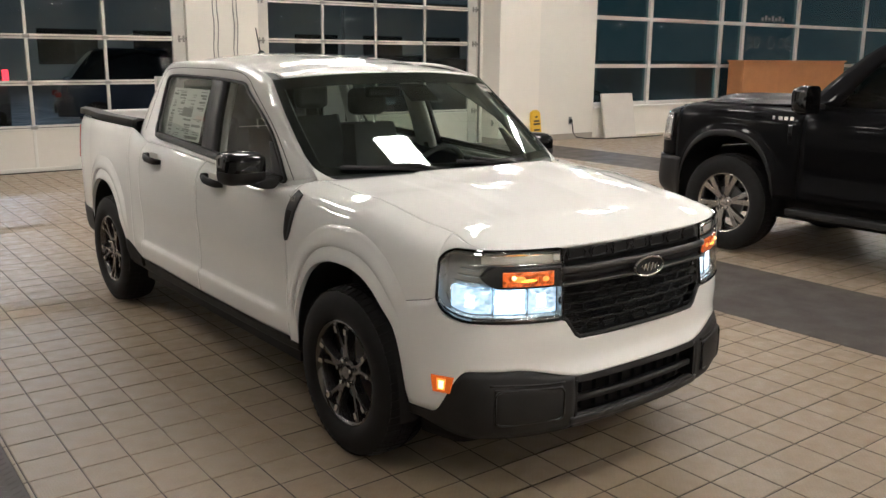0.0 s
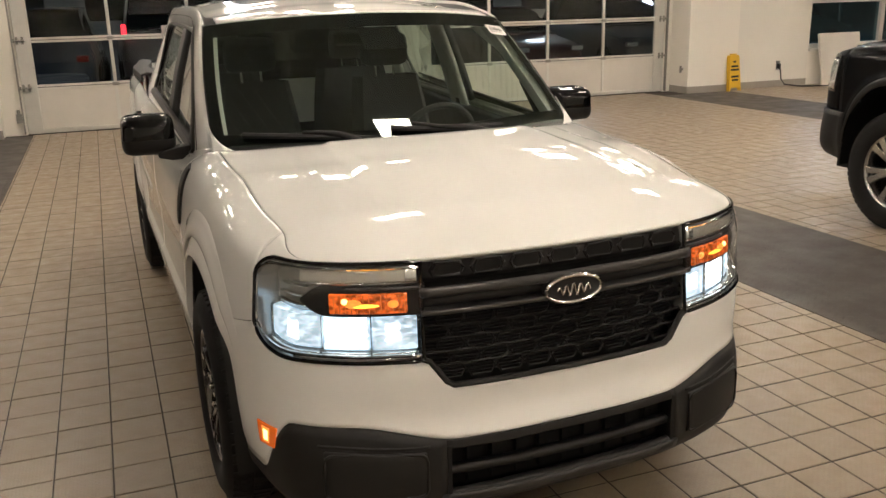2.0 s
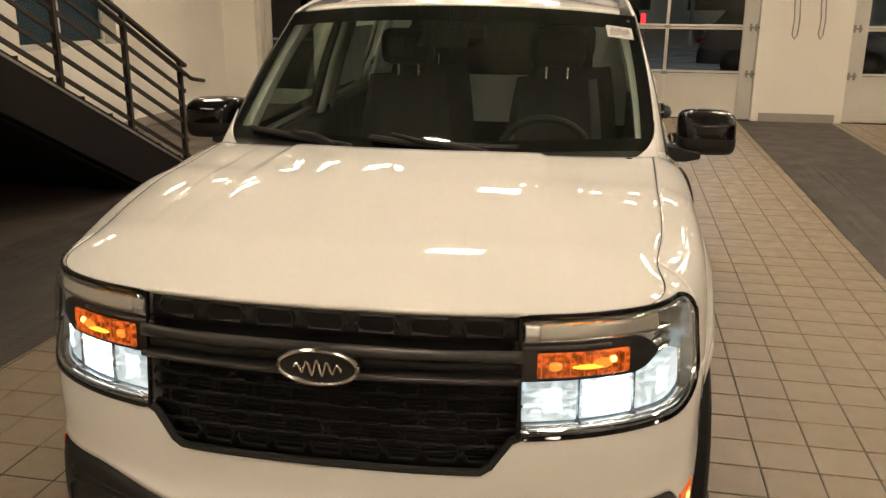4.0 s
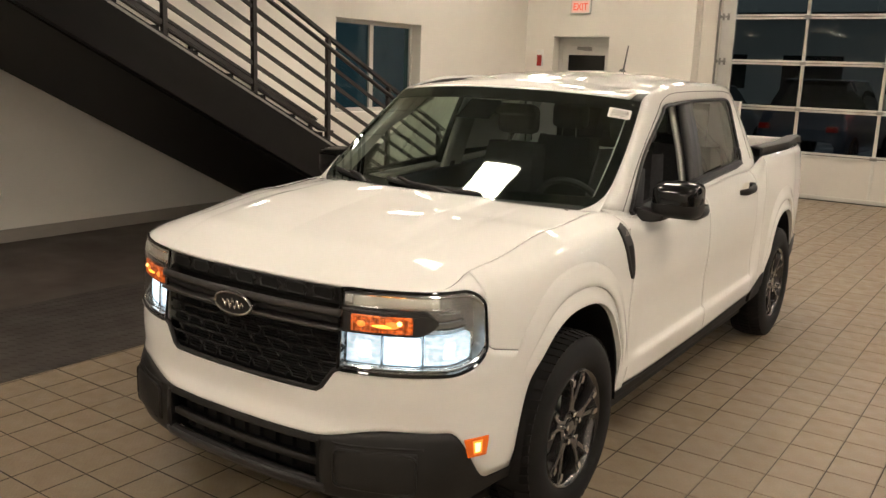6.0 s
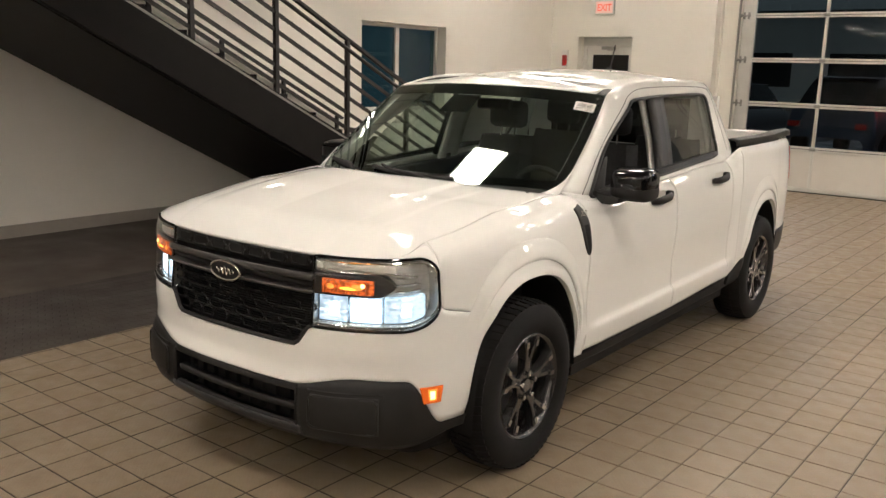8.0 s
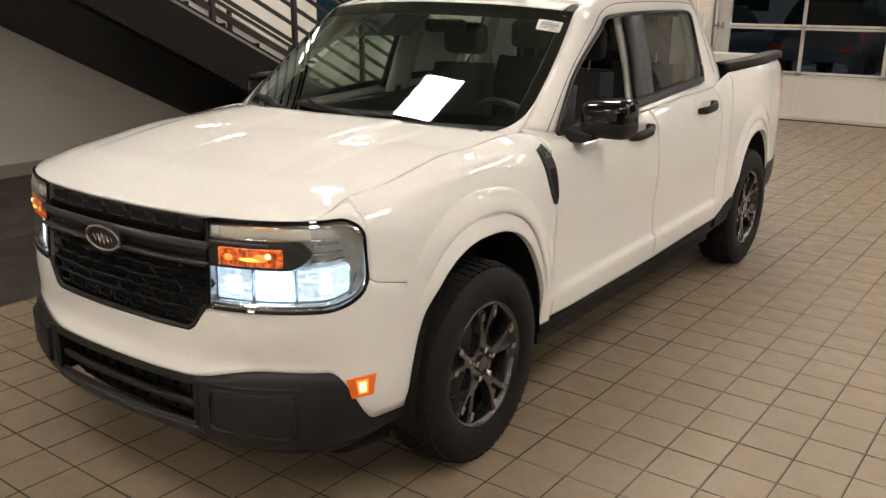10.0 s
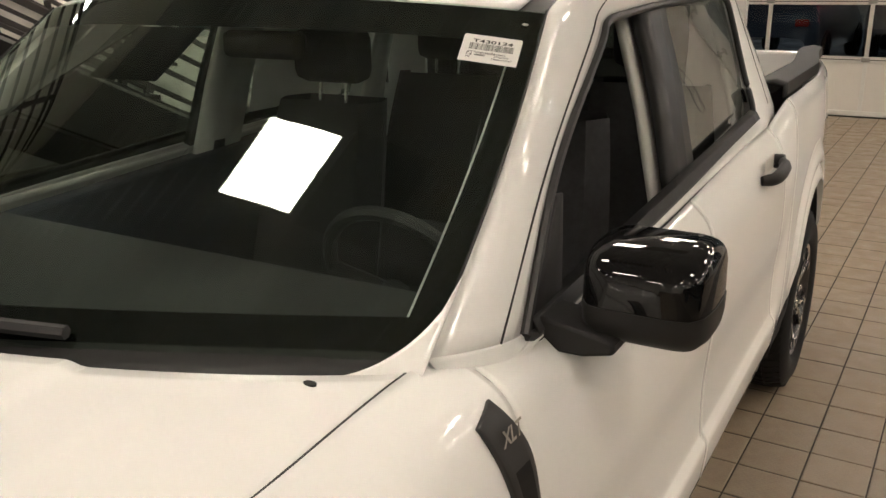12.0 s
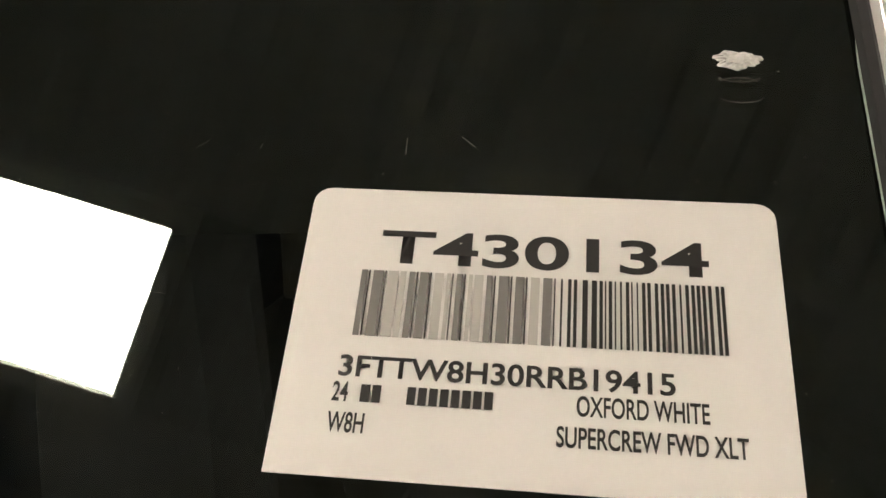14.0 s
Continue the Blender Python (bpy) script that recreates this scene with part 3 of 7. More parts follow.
sign = thing("exit_sign", "small lit red exit sign on the wall", "exit sign")
part("case", block((-4.63, WALL_Y - 0.045, 2.64), (-4.27, WALL_Y - 0.001, 2.87)), M_ALU, sign, smooth=0, bevel=0.004)
part("face", block((-4.61, WALL_Y - 0.049, 2.66), (-4.29, WALL_Y - 0.0455, 2.85)), M_SIGNFACE, sign, "pale pink lit face", smooth=0)
lettering("letters", "EXIT", 0.155, pose(-4.45, WALL_Y - 0.0505, 2.70, 90), M_REDSIGN, sign, "CENTER", 0.82, 0.004)

pull = thing("alarm_strobe", "slim red and white fire alarm strobe on the wall", "fire alarm")
part("case", block((-5.22, WALL_Y - 0.04, 1.78), (-5.11, WALL_Y - 0.001, 2.06)), M_PAPER, pull, smooth=0, bevel=0.006)
part("red_band", block((-5.21, WALL_Y - 0.046, 1.79), (-5.12, WALL_Y - 0.0405, 1.97)), M_RED, pull, "red front band", smooth=0)

# window in the west wall
w = tagged(new("window_1"), "deep-set aluminium window with dark blue glass", "window", kind="structure")
ya, yb, za, zb = WIN_W
fx = WALL_W - 0.22
bm = bmesh.new()
for lo, hi in (((fx, ya, za), (fx + 0.06, ya + 0.05, zb)), ((fx, yb - 0.05, za), (fx + 0.06, yb, zb)), ((fx, ya + 0.05, za), (fx + 0.06, yb - 0.05, za + 0.05)), ((fx, ya + 0.05, zb - 0.05), (fx + 0.06, yb - 0.05, zb)), ((fx, 6.44, za + 0.05), (fx + 0.06, 6.52, zb - 0.05))):
    box(bm, lo, hi)
part("window_frame", bm, M_ALU, w, smooth=0, bevel=0.004)
for y0, y1 in ((ya + 0.05, 6.44), (6.52, yb - 0.05)):
    p = part("pane", block((fx + 0.024, y0 + 0.001, za + 0.051), (fx + 0.032, y1 - 0.001, zb - 0.051)), M_GLASS_TEAL, w, smooth=0)
# added board behind the panes; its own glow stands for the light outdoors
finish("backdrop", block((WALL_W - 0.9, 4.5, 0.2), (WALL_W - 0.85, 9.0, 3.0)), mat("blue_dusk", (0.10, 0.14, 0.17), 0.8, noise_amt=0.3, noise_scale=2, emit=(0.11, 0.13, 0.145), emit_strength=0.32), label="dim bluish distance outside the window", category="backdrop", kind="structure", smooth=0)


# ---- staircase on the west side, falling towards the north wall ----
def stairs():
    t = thing("staircase", "black steel staircase with bronze rails", "staircase")
    sl = math.atan2(1.14, 2.34)          # pitch of the flight
    top = lambda y: 2.13 - (y - 0.85) * math.tan(sl)
    y_lo, y_hi = -3.68, 5.27
    xn, xf = -3.40, -5.36
    drop = 0.36
    for xx in (xn, xf):
        pts = [(y_lo, top(y_lo)), (y_hi, max(0.0, top(y_hi))), (y_hi, 0.0), (y_hi - 0.95, 0.0), (y_lo, top(y_lo) - drop)]
        part("stringer", prism(pts, xx - 0.03, xx + 0.03, 0), M_BLACKSTEEL, t, smooth=0, bevel=0.006)
    n = int((top(y_lo) - 0.1) / 0.175)
    for k in range(n):
        z = top(y_lo) - 0.12 - k * 0.175
        y = y_lo + 0.1 + k * 0.175 / math.tan(sl)
        if z < 0.05:
            break
        bm = bmesh.new()
        box(bm, (xf + 0.031, y, z - 0.03), (xn - 0.031, y + 0.30, z))
        box(bm, (xf + 0.031, y + 0.285, z - 0.20), (xn - 0.031, y + 0.30, z - 0.0301))
        part("tread", bm, M_BLACKSTEEL, t, smooth=0)
    pts = [(y_lo, top(y_lo) - drop + 0.02), (y_hi - 1.0, 0.02), (y_hi - 1.0, 0.0), (y_lo, top(y_lo) - drop)]
    part("soffit", prism(pts, xf + 0.031, xn - 0.031, 0), M_BLACKSTEEL, t, "flat black soffit under the flight", smooth=0)
    for xx in (xn, xf):
        for y in (-3.18, -2.28, -1.38, -0.48, 0.50, 1.41, 2.31, 3.22, 4.12, 5.02):
            z = top(y) - 0.05
            part("post", block((xx - 0.02, y - 0.02, z), (xx + 0.02, y + 0.02, top(y) + 0.95)), M_RAILSTEEL, t, smooth=0)
        for k in range(6):
            h = 0.10 + 0.155 * k
            bm = bmesh.new()
            beam(bm, (xx + 0.0, y_lo, top(y_lo) + h), (xx, 5.1, top(5.1) + h), 0.016, 0.034)
            part("rail", bm, M_RAILSTEEL, t, smooth=0)
        bm = bmesh.new()
        tube(bm, [(xx + 0.07, y_lo, top(y_lo) + 0.84), (xx + 0.07, 5.1, top(5.1) + 0.84), (xx + 0.07, 5.35, top(5.1) + 0.80)], 0.019, 10)
        part("handrail", bm, M_RAILSTEEL, t)
        bm = bmesh.new()
        beam(bm, (xx, y_lo, top(y_lo) + 0.965), (xx, 5.12, top(5.12) + 0.965), 0.045, 0.03)
        part("top_rail", bm, M_RAILSTEEL, t, smooth=0)
    bm = bmesh.new()
    beam(bm, (xn + 0.032, y_lo, top(y_lo) - 0.015), (xn + 0.032, 5.0, top(5.0) - 0.015), 0.006, 0.02)
    part("edge_strip", bm, M_GALV, t, "pale worn metal edge", smooth=0)
    # landing at the head of the flight
    part("landing", block((xf - 0.03, WALL_S + 0.02, top(y_lo) - 0.30), (xn + 0.03, y_lo - 0.002, top(y_lo) - 0.02)), M_BLACKSTEEL, t, smooth=0)


stairs()

# ---- window wall in the north-east ----
WY = 10.1
wall("wall_under_windows", (11.28, WY, 0), (WALL_E, WY + 0.35, 0.62), M_WALL, "low cream wall under the windows")
wall("wall_over_windows", (11.28, WY, 4.45), (WALL_E, WY + 0.35, TOP), M_WALL, "cream wall over the windows")
w = tagged(new("window_2"), "tall aluminium window wall with dark teal glass", "window", kind="structure")
xs = [11.34, 13.15, 15.75, 16.65, 19.05, 22.5, 26.0]
zs = [0.70, 1.52, 2.54, 3.47, 4.40]
for k, xx in enumerate(xs):
    part("mullion", block((xx - 0.05, WY + 0.08, 0.663), (xx + 0.05, WY + 0.22, 4.449)), M_ALU, w, smooth=0, bevel=0.004)
for k in range(len(xs) - 1):
    for zz in zs:
        part("transom", block((xs[k] + 0.05, WY + 0.09, zz - 0.04), (xs[k + 1] - 0.05, WY + 0.21, zz + 0.04)), M_ALU, w, smooth=0, bevel=0.004)
    for j in range(4):
        p = part("pane", block((xs[k] + 0.05, WY + 0.14, zs[j] + 0.04), (xs[k + 1] - 0.05, WY + 0.15, zs[j + 1] - 0.04)), M_GLASS_TEAL, w, smooth=0)
        p.visible_shadow = False
part("window_sill", block((11.29, WY - 0.06, 0.621), (WALL_E - 0.01, WY + 0.3, 0.66)), M_PAPER, w, "white window sill", smooth=0, bevel=0.005)
# faint etched line pattern on two panes
dec = thing("window_decal", "faint white line decal on the window glass", "window decal")
bm = bmesh.new()
for cx, cz, r in ((17.30, 2.10, 0.15), (17.94, 2.10, 0.17), (18.40, 2.10, 0.13)):
    pts = [(cx + r * math.cos(k * math.pi / 3), WY + 0.135, cz + r * math.sin(k * math.pi / 3)) for k in range(6)]
    tube(bm, pts, 0.008, 4, closed=True)
for k in range(5):
    beam(bm, (16.81, WY + 0.135, 1.88 + 0.11 * k), (17.14, WY + 0.135, 2.02 + 0.04 * k), 0.01, 0.01)
    beam(bm, (18.54, WY + 0.135, 2.02 + 0.04 * k), (18.90, WY + 0.135, 1.88 + 0.11 * k), 0.01, 0.01)
part("lines", bm, M_INK_GREY, dec, smooth=0)
bm = bmesh.new()
for k in range(7):
    box(bm, (17.43 + 0.15 * k, WY + 0.13, 2.64 + 0.01 * (k % 3)), (17.53 + 0.15 * k, WY + 0.138, 2.72 + 0.05 * (k % 2)))
part("script_bars", bm, M_INK_GREY, dec, smooth=0)

# things along the north wall
ds = thing("reception_panel", "orange-brown wood veneer counter front", "counter")
part("front_board", block((15.85, 9.55, 0.03), (20.4, 9.59, 1.62)), M_WOOD, ds, smooth=0, bevel=0.004)
part("top", block((15.81, 9.52, 1.621), (20.44, 10.0, 1.66)), M_WOOD, ds, smooth=0, bevel=0.004)
part("end_panel", block((15.85, 9.591, 0.03), (15.89, 9.98, 1.62)), M_WOOD, ds, smooth=0)
part("plinth", block((15.9, 9.62, 0.0), (20.35, 9.95, 0.0295)), M_BLACKSTEEL, ds, smooth=0)

lb = thing("leaning_board", "cream foam board leaning against the window wall", "board")
bm = bmesh.new()
n = 24
for i in range(n):
    a = 11.45 + 0.97 * i / n
    box(bm, (a, 0, 0.0), (a + 0.97 / n, 0.05, 0.95 + 0.008 * math.sin(i * 2.3)))
bmesh.ops.remove_doubles(bm, verts=bm.verts, dist=0.0005)
bmesh.ops.rotate(bm, verts=bm.verts, cent=(0, 0, 0), matrix=Matrix.Rotation(radians(-11), 3, "X"))
bmesh.ops.translate(bm, verts=bm.verts, vec=(0, WY - 0.28, 0.002))
part("panel", bm, M_DOORPANEL, lb, smooth=0)

def wet_floor_sign():
    t = thing("wet_floor_sign", "folded yellow plastic wet floor sign against the wall", "floor sign", loc=pose(9.46, 9.84, 0, -6, 0, 8))
    for y in (0.0, 0.045):
        bm = prism([(-0.15, 0.0), (-0.135, 0.0), (-0.10, 0.06), (0.10, 0.06), (0.135, 0.0), (0.15, 0.0), (0.125, 0.60), (0.10, 0.635), (-0.10, 0.635), (-0.125, 0.60)], y, y + 0.02, 1)
        part("leaf", bm, M_YELLOW, t, smooth=0, bevel=0.003)
    bm = bmesh.new()
    for z, wd in ((0.50, 0.05), (0.42, 0.12), (0.36, 0.14), (0.24, 0.13), (0.18, 0.11)):
        box(bm, (-wd * 0.7, -0.003, z), (wd * 0.7, -0.0005, z + 0.035))
    part("print", bm, M_INK, t, "black printed bars", smooth=0)
    part("handle", block((-0.06, 0.0, 0.636), (0.06, 0.065, 0.66)), M_YELLOW, t, smooth=0, bevel=0.004)


wet_floor_sign()

ot = thing("wall_outlet", "grey wall outlet with a black plug and cord", "outlet")
part("plate", block((10.55, 10.065, 0.31), (10.63, 10.079, 0.47)), M_CAN, ot, smooth=0, bevel=0.003)
bm = bmesh.new()
box(bm, (10.565, 10.02, 0.34), (10.615, 10.064, 0.42))
tube(bm, [(10.59, 10.01, 0.34), (10.60, 10.0, 0.28), (10.61, 9.99, 0.15), (10.67, 9.96, 0.05), (10.9, 9.84, 0.012), (11.3, 9.62, 0.012), (11.9, 9.55, 0.012), (12.5, 9.5, 0.012), (13.0, 9.55, 0.012)], 0.012, 8)
part("plug_cord", bm, M_PLASTIC, ot)

tc = thing("trash_can", "slim grey plastic rubbish bin against the wall", "trash can", loc=pose(-2.95, 10.20, 0))
bm = bmesh.new()
rings = []
for z, a, b in ((0.0, 0.125, 0.105), (0.02, 0.13, 0.11), (0.70, 0.165, 0.135), (0.70, 0.15, 0.12), (0.06, 0.12, 0.1)):
    rings.append([bm.verts.new((sx * a * (0.94 if k % 2 else 1), sy * b * (1 if k % 2 else 0.94), z)) for k, (sx, sy) in enumerate(((-1, -1), (-1, -1), (1, -1), (1, -1), (1, 1), (1, 1), (-1, 1), (-1, 1)))])
for r in rings:
    for k, v in enumerate(r):
        v.co.x, v.co.y = (v.co.x * (1 if k in (0, 3, 4, 7) else 0.9), v.co.y * (1 if k in (1, 2, 5, 6) else 0.9))
for a, b in zip(rings, rings[1:]):
    for k in range(8):
        bm.faces.new((a[k], a[(k + 1) % 8], b[(k + 1) % 8], b[k]))
bm.faces.new(rings[-1])
part("body", bm, M_CAN, tc, smooth=0, bevel=0.004)
bm = bmesh.new()
for lo, hi in (((-0.185, -0.155, 0.70), (0.185, -0.12, 0.79)), ((-0.185, 0.12, 0.70), (0.185, 0.155, 0.79)), ((-0.185, -0.12, 0.70), (-0.15, 0.12, 0.79)), ((0.15, -0.12, 0.70), (0.185, 0.12, 0.79))):
    box(bm, lo, hi)
part("rim", bm, M_CAN, tc, smooth=0, bevel=0.008)

bm = bmesh.new()
box(bm, (-2.27, WALL_Y + 0.02, 0.18), (-2.20, WALL_Y + 0.075, 0.30))
tube(bm, [(-2.235, WALL_Y + 0.03, 0.30), (-2.235, WALL_Y + 0.03, 0.36)], 0.02, 8)
finish("door_sensor", bm, M_GALV, label="small grey photo sensor on the door track", category="sensor", smooth=0)
bm = bmesh.new()
tube(bm, [(8.495, 10.10, 0.42), (8.44, 10.08, 0.42), (8.40, 10.02, 0.42)], 0.022, 10)
tube(bm, [(8.44, 10.08, 0.36), (8.44, 10.08, 0.48)], 0.02, 10)
finish("wall_tap", bm, M_GALV, label="small metal hose tap on the wall pier", category="tap")


# ---- the white pickup ----
class Band:
    """The outer skin of a vehicle: a plan curve from the nose round one side, with a vertical profile that changes along it.
    d is how far the skin lies inside the plan curve at height z."""

    def __init__(self, plan, profiles, arches):
        c = catmull(plan, 24)
        seg = np.r_[0, np.cumsum(np.hypot(*np.diff(c, axis=0).T))]
        self.s = np.linspace(0, seg[-1], 900)
        self.x, self.y = np.interp(self.s, seg, c[:, 0]), np.interp(self.s, seg, c[:, 1])
        self.keys = [k for k, _ in profiles]
        self.prof = [np.array(p, float) for _, p in profiles]
        self.arches = arches
        self.curves = {}

    def s_y(self, y):
        return float(np.interp(y, self.y, self.s))

    def s_x(self, x):
        i = int(np.argmax(self.x))
        return float(np.interp(x, self.x[:i + 1], self.s[:i + 1]))

    def profile(self, y):
        k = self.keys
        if y <= k[0]:
            return self.prof[0]
        for i in range(len(k) - 1):
            if y <= k[i + 1]:
                w = sstep(k[i], k[i + 1], y)
                return self.prof[i] * (1 - w) + self.prof[i + 1] * w
        return self.prof[-1]

    def at(self, s, z, out=0.0):
        x, y = float(np.interp(s, self.s, self.x)), float(np.interp(s, self.s, self.y))
        e = 0.01
        tx, ty = float(np.interp(s + e, self.s, self.x) - np.interp(s - e, self.s, self.x)), float(np.interp(s + e, self.s, self.y) - np.interp(s - e, self.s, self.y))
        n = math.hypot(tx, ty)
        nx, ny = ty / n, -tx / n
        if s < 0.02:
            nx, ny = 0.0, -1.0
        key = round(y, 3)
        if key not in self.curves:
            self.curves[key] = catmull(self.profile(key), 8)
        cv = self.curves[key]
        d = float(np.interp(z, cv[:, 1], cv[:, 0]))
        for yc, hw, zt, z0, lip, amt in self.arches:
            # raised lip round the wheel opening
            u, v = (y - yc) / hw, (z - z0) / (zt - z0)
            r = (abs(u) ** 2.4 + max(0.0, v) ** 2.4) ** (1 / 2.4)
            g = (r - 1) * hw
            if g < lip:
                d -= amt * (1 - sstep(0.02, lip, g))
        return Vector((x - nx * (d - out), y - ny * (d - out), z))

    def arch_z(self, y, base):
        for yc, hw, zt, z0, lip, amt in self.arches:
            u = abs((y - yc) / hw)
            if u < 1:
                return max(base, z0 + (zt - z0) * (1 - u ** 2.4) ** (1 / 2.4))
        return base


def panel(band, ss, lo, hi, rows=14, out=0.0, inset=0.0):
    """A patch of the skin: columns at ss, from height lo(s) to hi(s)."""
    grid = []
    for s in ss:
        a, b = lo(s), hi(s)
        grid.append([band.at(s, a + (b - a) * k / rows, out) for k in range(rows + 1)])
    return sheet(grid, True)


def spread(marks, per=0.03):
    """Sample places through marks, never further apart than per."""
    out = []
    for a, b in zip(marks, marks[1:]):
        n = max(1, int(math.ceil(abs(b - a) / per)))
        out += [a + (b - a) * k / n for k in range(n)]
    return out + [marks[-1]]


PLAN = [(0, -0.915), (0.22, -0.908), (0.42, -0.882), (0.58, -0.838), (0.715, -0.762), (0.796, -0.665), (0.843, -0.52), (0.876, -0.32), (0.892, -0.05), (0.896, 0.3),
        (0.900, 1.0), (0.900, 1.9), (0.900, 2.7), (0.893, 3.2), (0.868, 3.5), (0.828, 3.74), (0.75, 3.90)]
P_FRONT = [(0.10, 0.22), (0.00, 0.28), (-0.025, 0.36), (-0.022, 0.47), (0.002, 0.56), (0.0, 0.66), (0.006, 0.80), (0.012, 0.93), (0.030, 1.005), (0.08, 1.05)]
P_CORNER = [(0.04, 0.22), (0.015, 0.30), (0.0, 0.38), (-0.004, 0.48), (0.0, 0.58), (0.0, 0.70), (0.004, 0.84), (0.018, 0.95), (0.052, 1.010), (0.125, 1.052)]
P_FENDER = [(0.03, 0.30), (0.02, 0.38), (0.006, 0.46), (0.0, 0.58), (0.0, 0.70), (0.0, 0.82), (0.010, 0.93), (0.030, 1.02), (0.070, 1.085), (0.155, 1.122)]
P_COWL = [(0.03, 0.30), (0.018, 0.38), (0.004, 0.46), (0.0, 0.56), (0.002, 0.70), (0.0, 0.84), (0.009, 0.95), (0.028, 1.04), (0.066, 1.105), (0.152, 1.145)]
P_DOOR = [(0.026, 0.30), (0.006, 0.39), (-0.006, 0.500), (0.012, 0.532), (0.015, 0.68), (0.004, 0.82), (0.006, 0.93), (0.018, 1.01), (0.040, 1.062), (0.082, 1.10)]
P_DOOR2 = [(0.026, 0.30), (0.006, 0.40), (-0.006, 0.515), (0.012, 0.547), (0.015, 0.68), (0.004, 0.82), (0.004, 0.95), (0.014, 1.05), (0.036, 1.115), (0.080, 1.165)]
P_BED = [(0.03, 0.30), (0.02, 0.38), (0.006, 0.46), (0.0, 0.60), (0.0, 0.74), (0.0, 0.90), (0.0, 1.02), (0.008, 1.12), (0.022, 1.20), (0.050, 1.242)]
P_TAIL = [(0.05, 0.30), (0.03, 0.38), (0.012, 0.46), (0.004, 0.60), (0.0, 0.74), (0.0, 0.90), (0.004, 1.02), (0.012, 1.12), (0.024, 1.20), (0.050, 1.246)]
ARCH_F = (-0.070, 0.398, 0.850, 0.22, 0.072, 0.0)
ARCH_R = (3.05, 0.385, 0.855, 0.22, 0.072, 0.0)
BODY = Band(PLAN, [(-0.80, P_FRONT), (-0.62, P_CORNER), (-0.05, P_FENDER), (0.30, P_COWL), (0.58, P_DOOR), (2.2, P_DOOR2), (2.5, P_BED), (3.75, P_TAIL)], [ARCH_F, ARCH_R])

PARKED = pose(0, 0, 0, 0, 0, 1.35)          # the white pickup stands a little askew in its lane
truck = thing("pickup_truck", "white crew cab pickup truck with black trim and lit headlamps", "pickup truck", loc=PARKED)


def both(name, make, material, label="", **kw):
    """A part for each side, built once for +x and mirrored."""
    obs = []
    for sgn in (1, -1):
        bm = make()
        if sgn < 0:
            mirror_x(bm)
        obs.append(part(name, bm, material, truck, label, **kw))
    return obs


S_GR = BODY.s_x(0.425)          # where the grille ends and the headlamp begins
S_HL = BODY.s_y(-0.602)         # outer end of the headlamp
S_SEAM = BODY.s_y(-0.448)       # lower bumper meets wheel opening
S_END = BODY.s_y(-0.300)        # bumper cover ends on the wheel opening
GAP = 0.003


def split_line(s):
    """Lower edge of the painted bumper, over the black lower bumper."""
    x = float(np.interp(s, BODY.s, BODY.x))
    y = float(np.interp(s, BODY.s, BODY.y))
    z = 0.495 + 0.05 * sstep(0.33, 0.62, x)
    return z - 0.185 * sstep(-0.722, -0.585, y)


def hl_low(s):
    """Lower edge of the headlamp, and of the grille between the lamps."""
    x = float(np.interp(s, BODY.s, BODY.x))
    if s <= S_GR:
        return 0.642 + 0.085 * sstep(0.345, 0.425, x)
    t = (s - S_GR) / (S_HL - S_GR)
    return 0.727 + 0.012 * t + 0.085 * (1 - math.sqrt(max(0.0, 1 - max(0.0, (min(t, 1.0) - 0.70) / 0.30) ** 2)))


def hl_high(s):
    t = max(0.0, (s - S_GR) / (S_HL - S_GR))
    return 0.998 + 0.005 * t - 0.055 * (1 - math.sqrt(max(0.0, 1 - max(0.0, (min(t, 1.0) - 0.84) / 0.16) ** 2)))


def fascia_top(s):
    if s <= S_HL:
        return hl_low(s) - GAP
    return hl_low(S_HL) - GAP - 0.012 * sstep(S_HL, S_HL + 0.03, s) - 0.072 * max(0.0, (s - S_HL) / (S_END - S_HL))


# painted bumper cover
def make_fascia():
    half = panel(BODY, spread([0, BODY.s_x(0.33), S_GR - 0.005, S_GR + 0.01, BODY.s_x(0.66), S_HL - 0.02, S_HL - 0.006, S_HL, S_SEAM - 0.01, S_SEAM] + [BODY.s_y(q) for q in (-0.442, -0.434, -0.42, -0.40, -0.385, -0.365, -0.34, -0.32)] + [S_END], 0.018), lambda s: max(split_line(s), min(fascia_top(s) - 0.001, BODY.arch_z(float(np.interp(s, BODY.s, BODY.y)), 0.0))), fascia_top, 16)
    other = half.copy()
    mirror_x(other)
    me = bpy.data.meshes.new("tmp")
    other.to_mesh(me)
    half.from_mesh(me)
    bpy.data.meshes.remove(me)
    other.free()
    bmesh.ops.remove_doubles(half, verts=half.verts, dist=0.0008)
    return half


part("bumper_cover", make_fascia(), M_WHITE, truck, solid=0.005, smooth=50)


# black lower bumper with an intake, side pads and a skid lip
def low_lo(s):
    y = float(np.interp(s, BODY.s, BODY.y))
    return 0.265 + 0.05 * sstep(-0.75, -0.50, y)


def make_lower(x0, x1, z_lo, z_hi, out=0.0, rows=8, per=0.022):
    ss = spread([BODY.s_x(x0), BODY.s_x(x1)], per)
    return panel(BODY, ss, z_lo, z_hi, rows, out)


def doubled(bm):
    other = bm.copy()
    mirror_x(other)
    me = bpy.data.meshes.new("tmp")
    other.to_mesh(me)
    bm.from_mesh(me)
    bpy.data.meshes.remove(me)
    other.free()
    bmesh.ops.remove_doubles(bm, verts=bm.verts, dist=0.0008)
    return bm


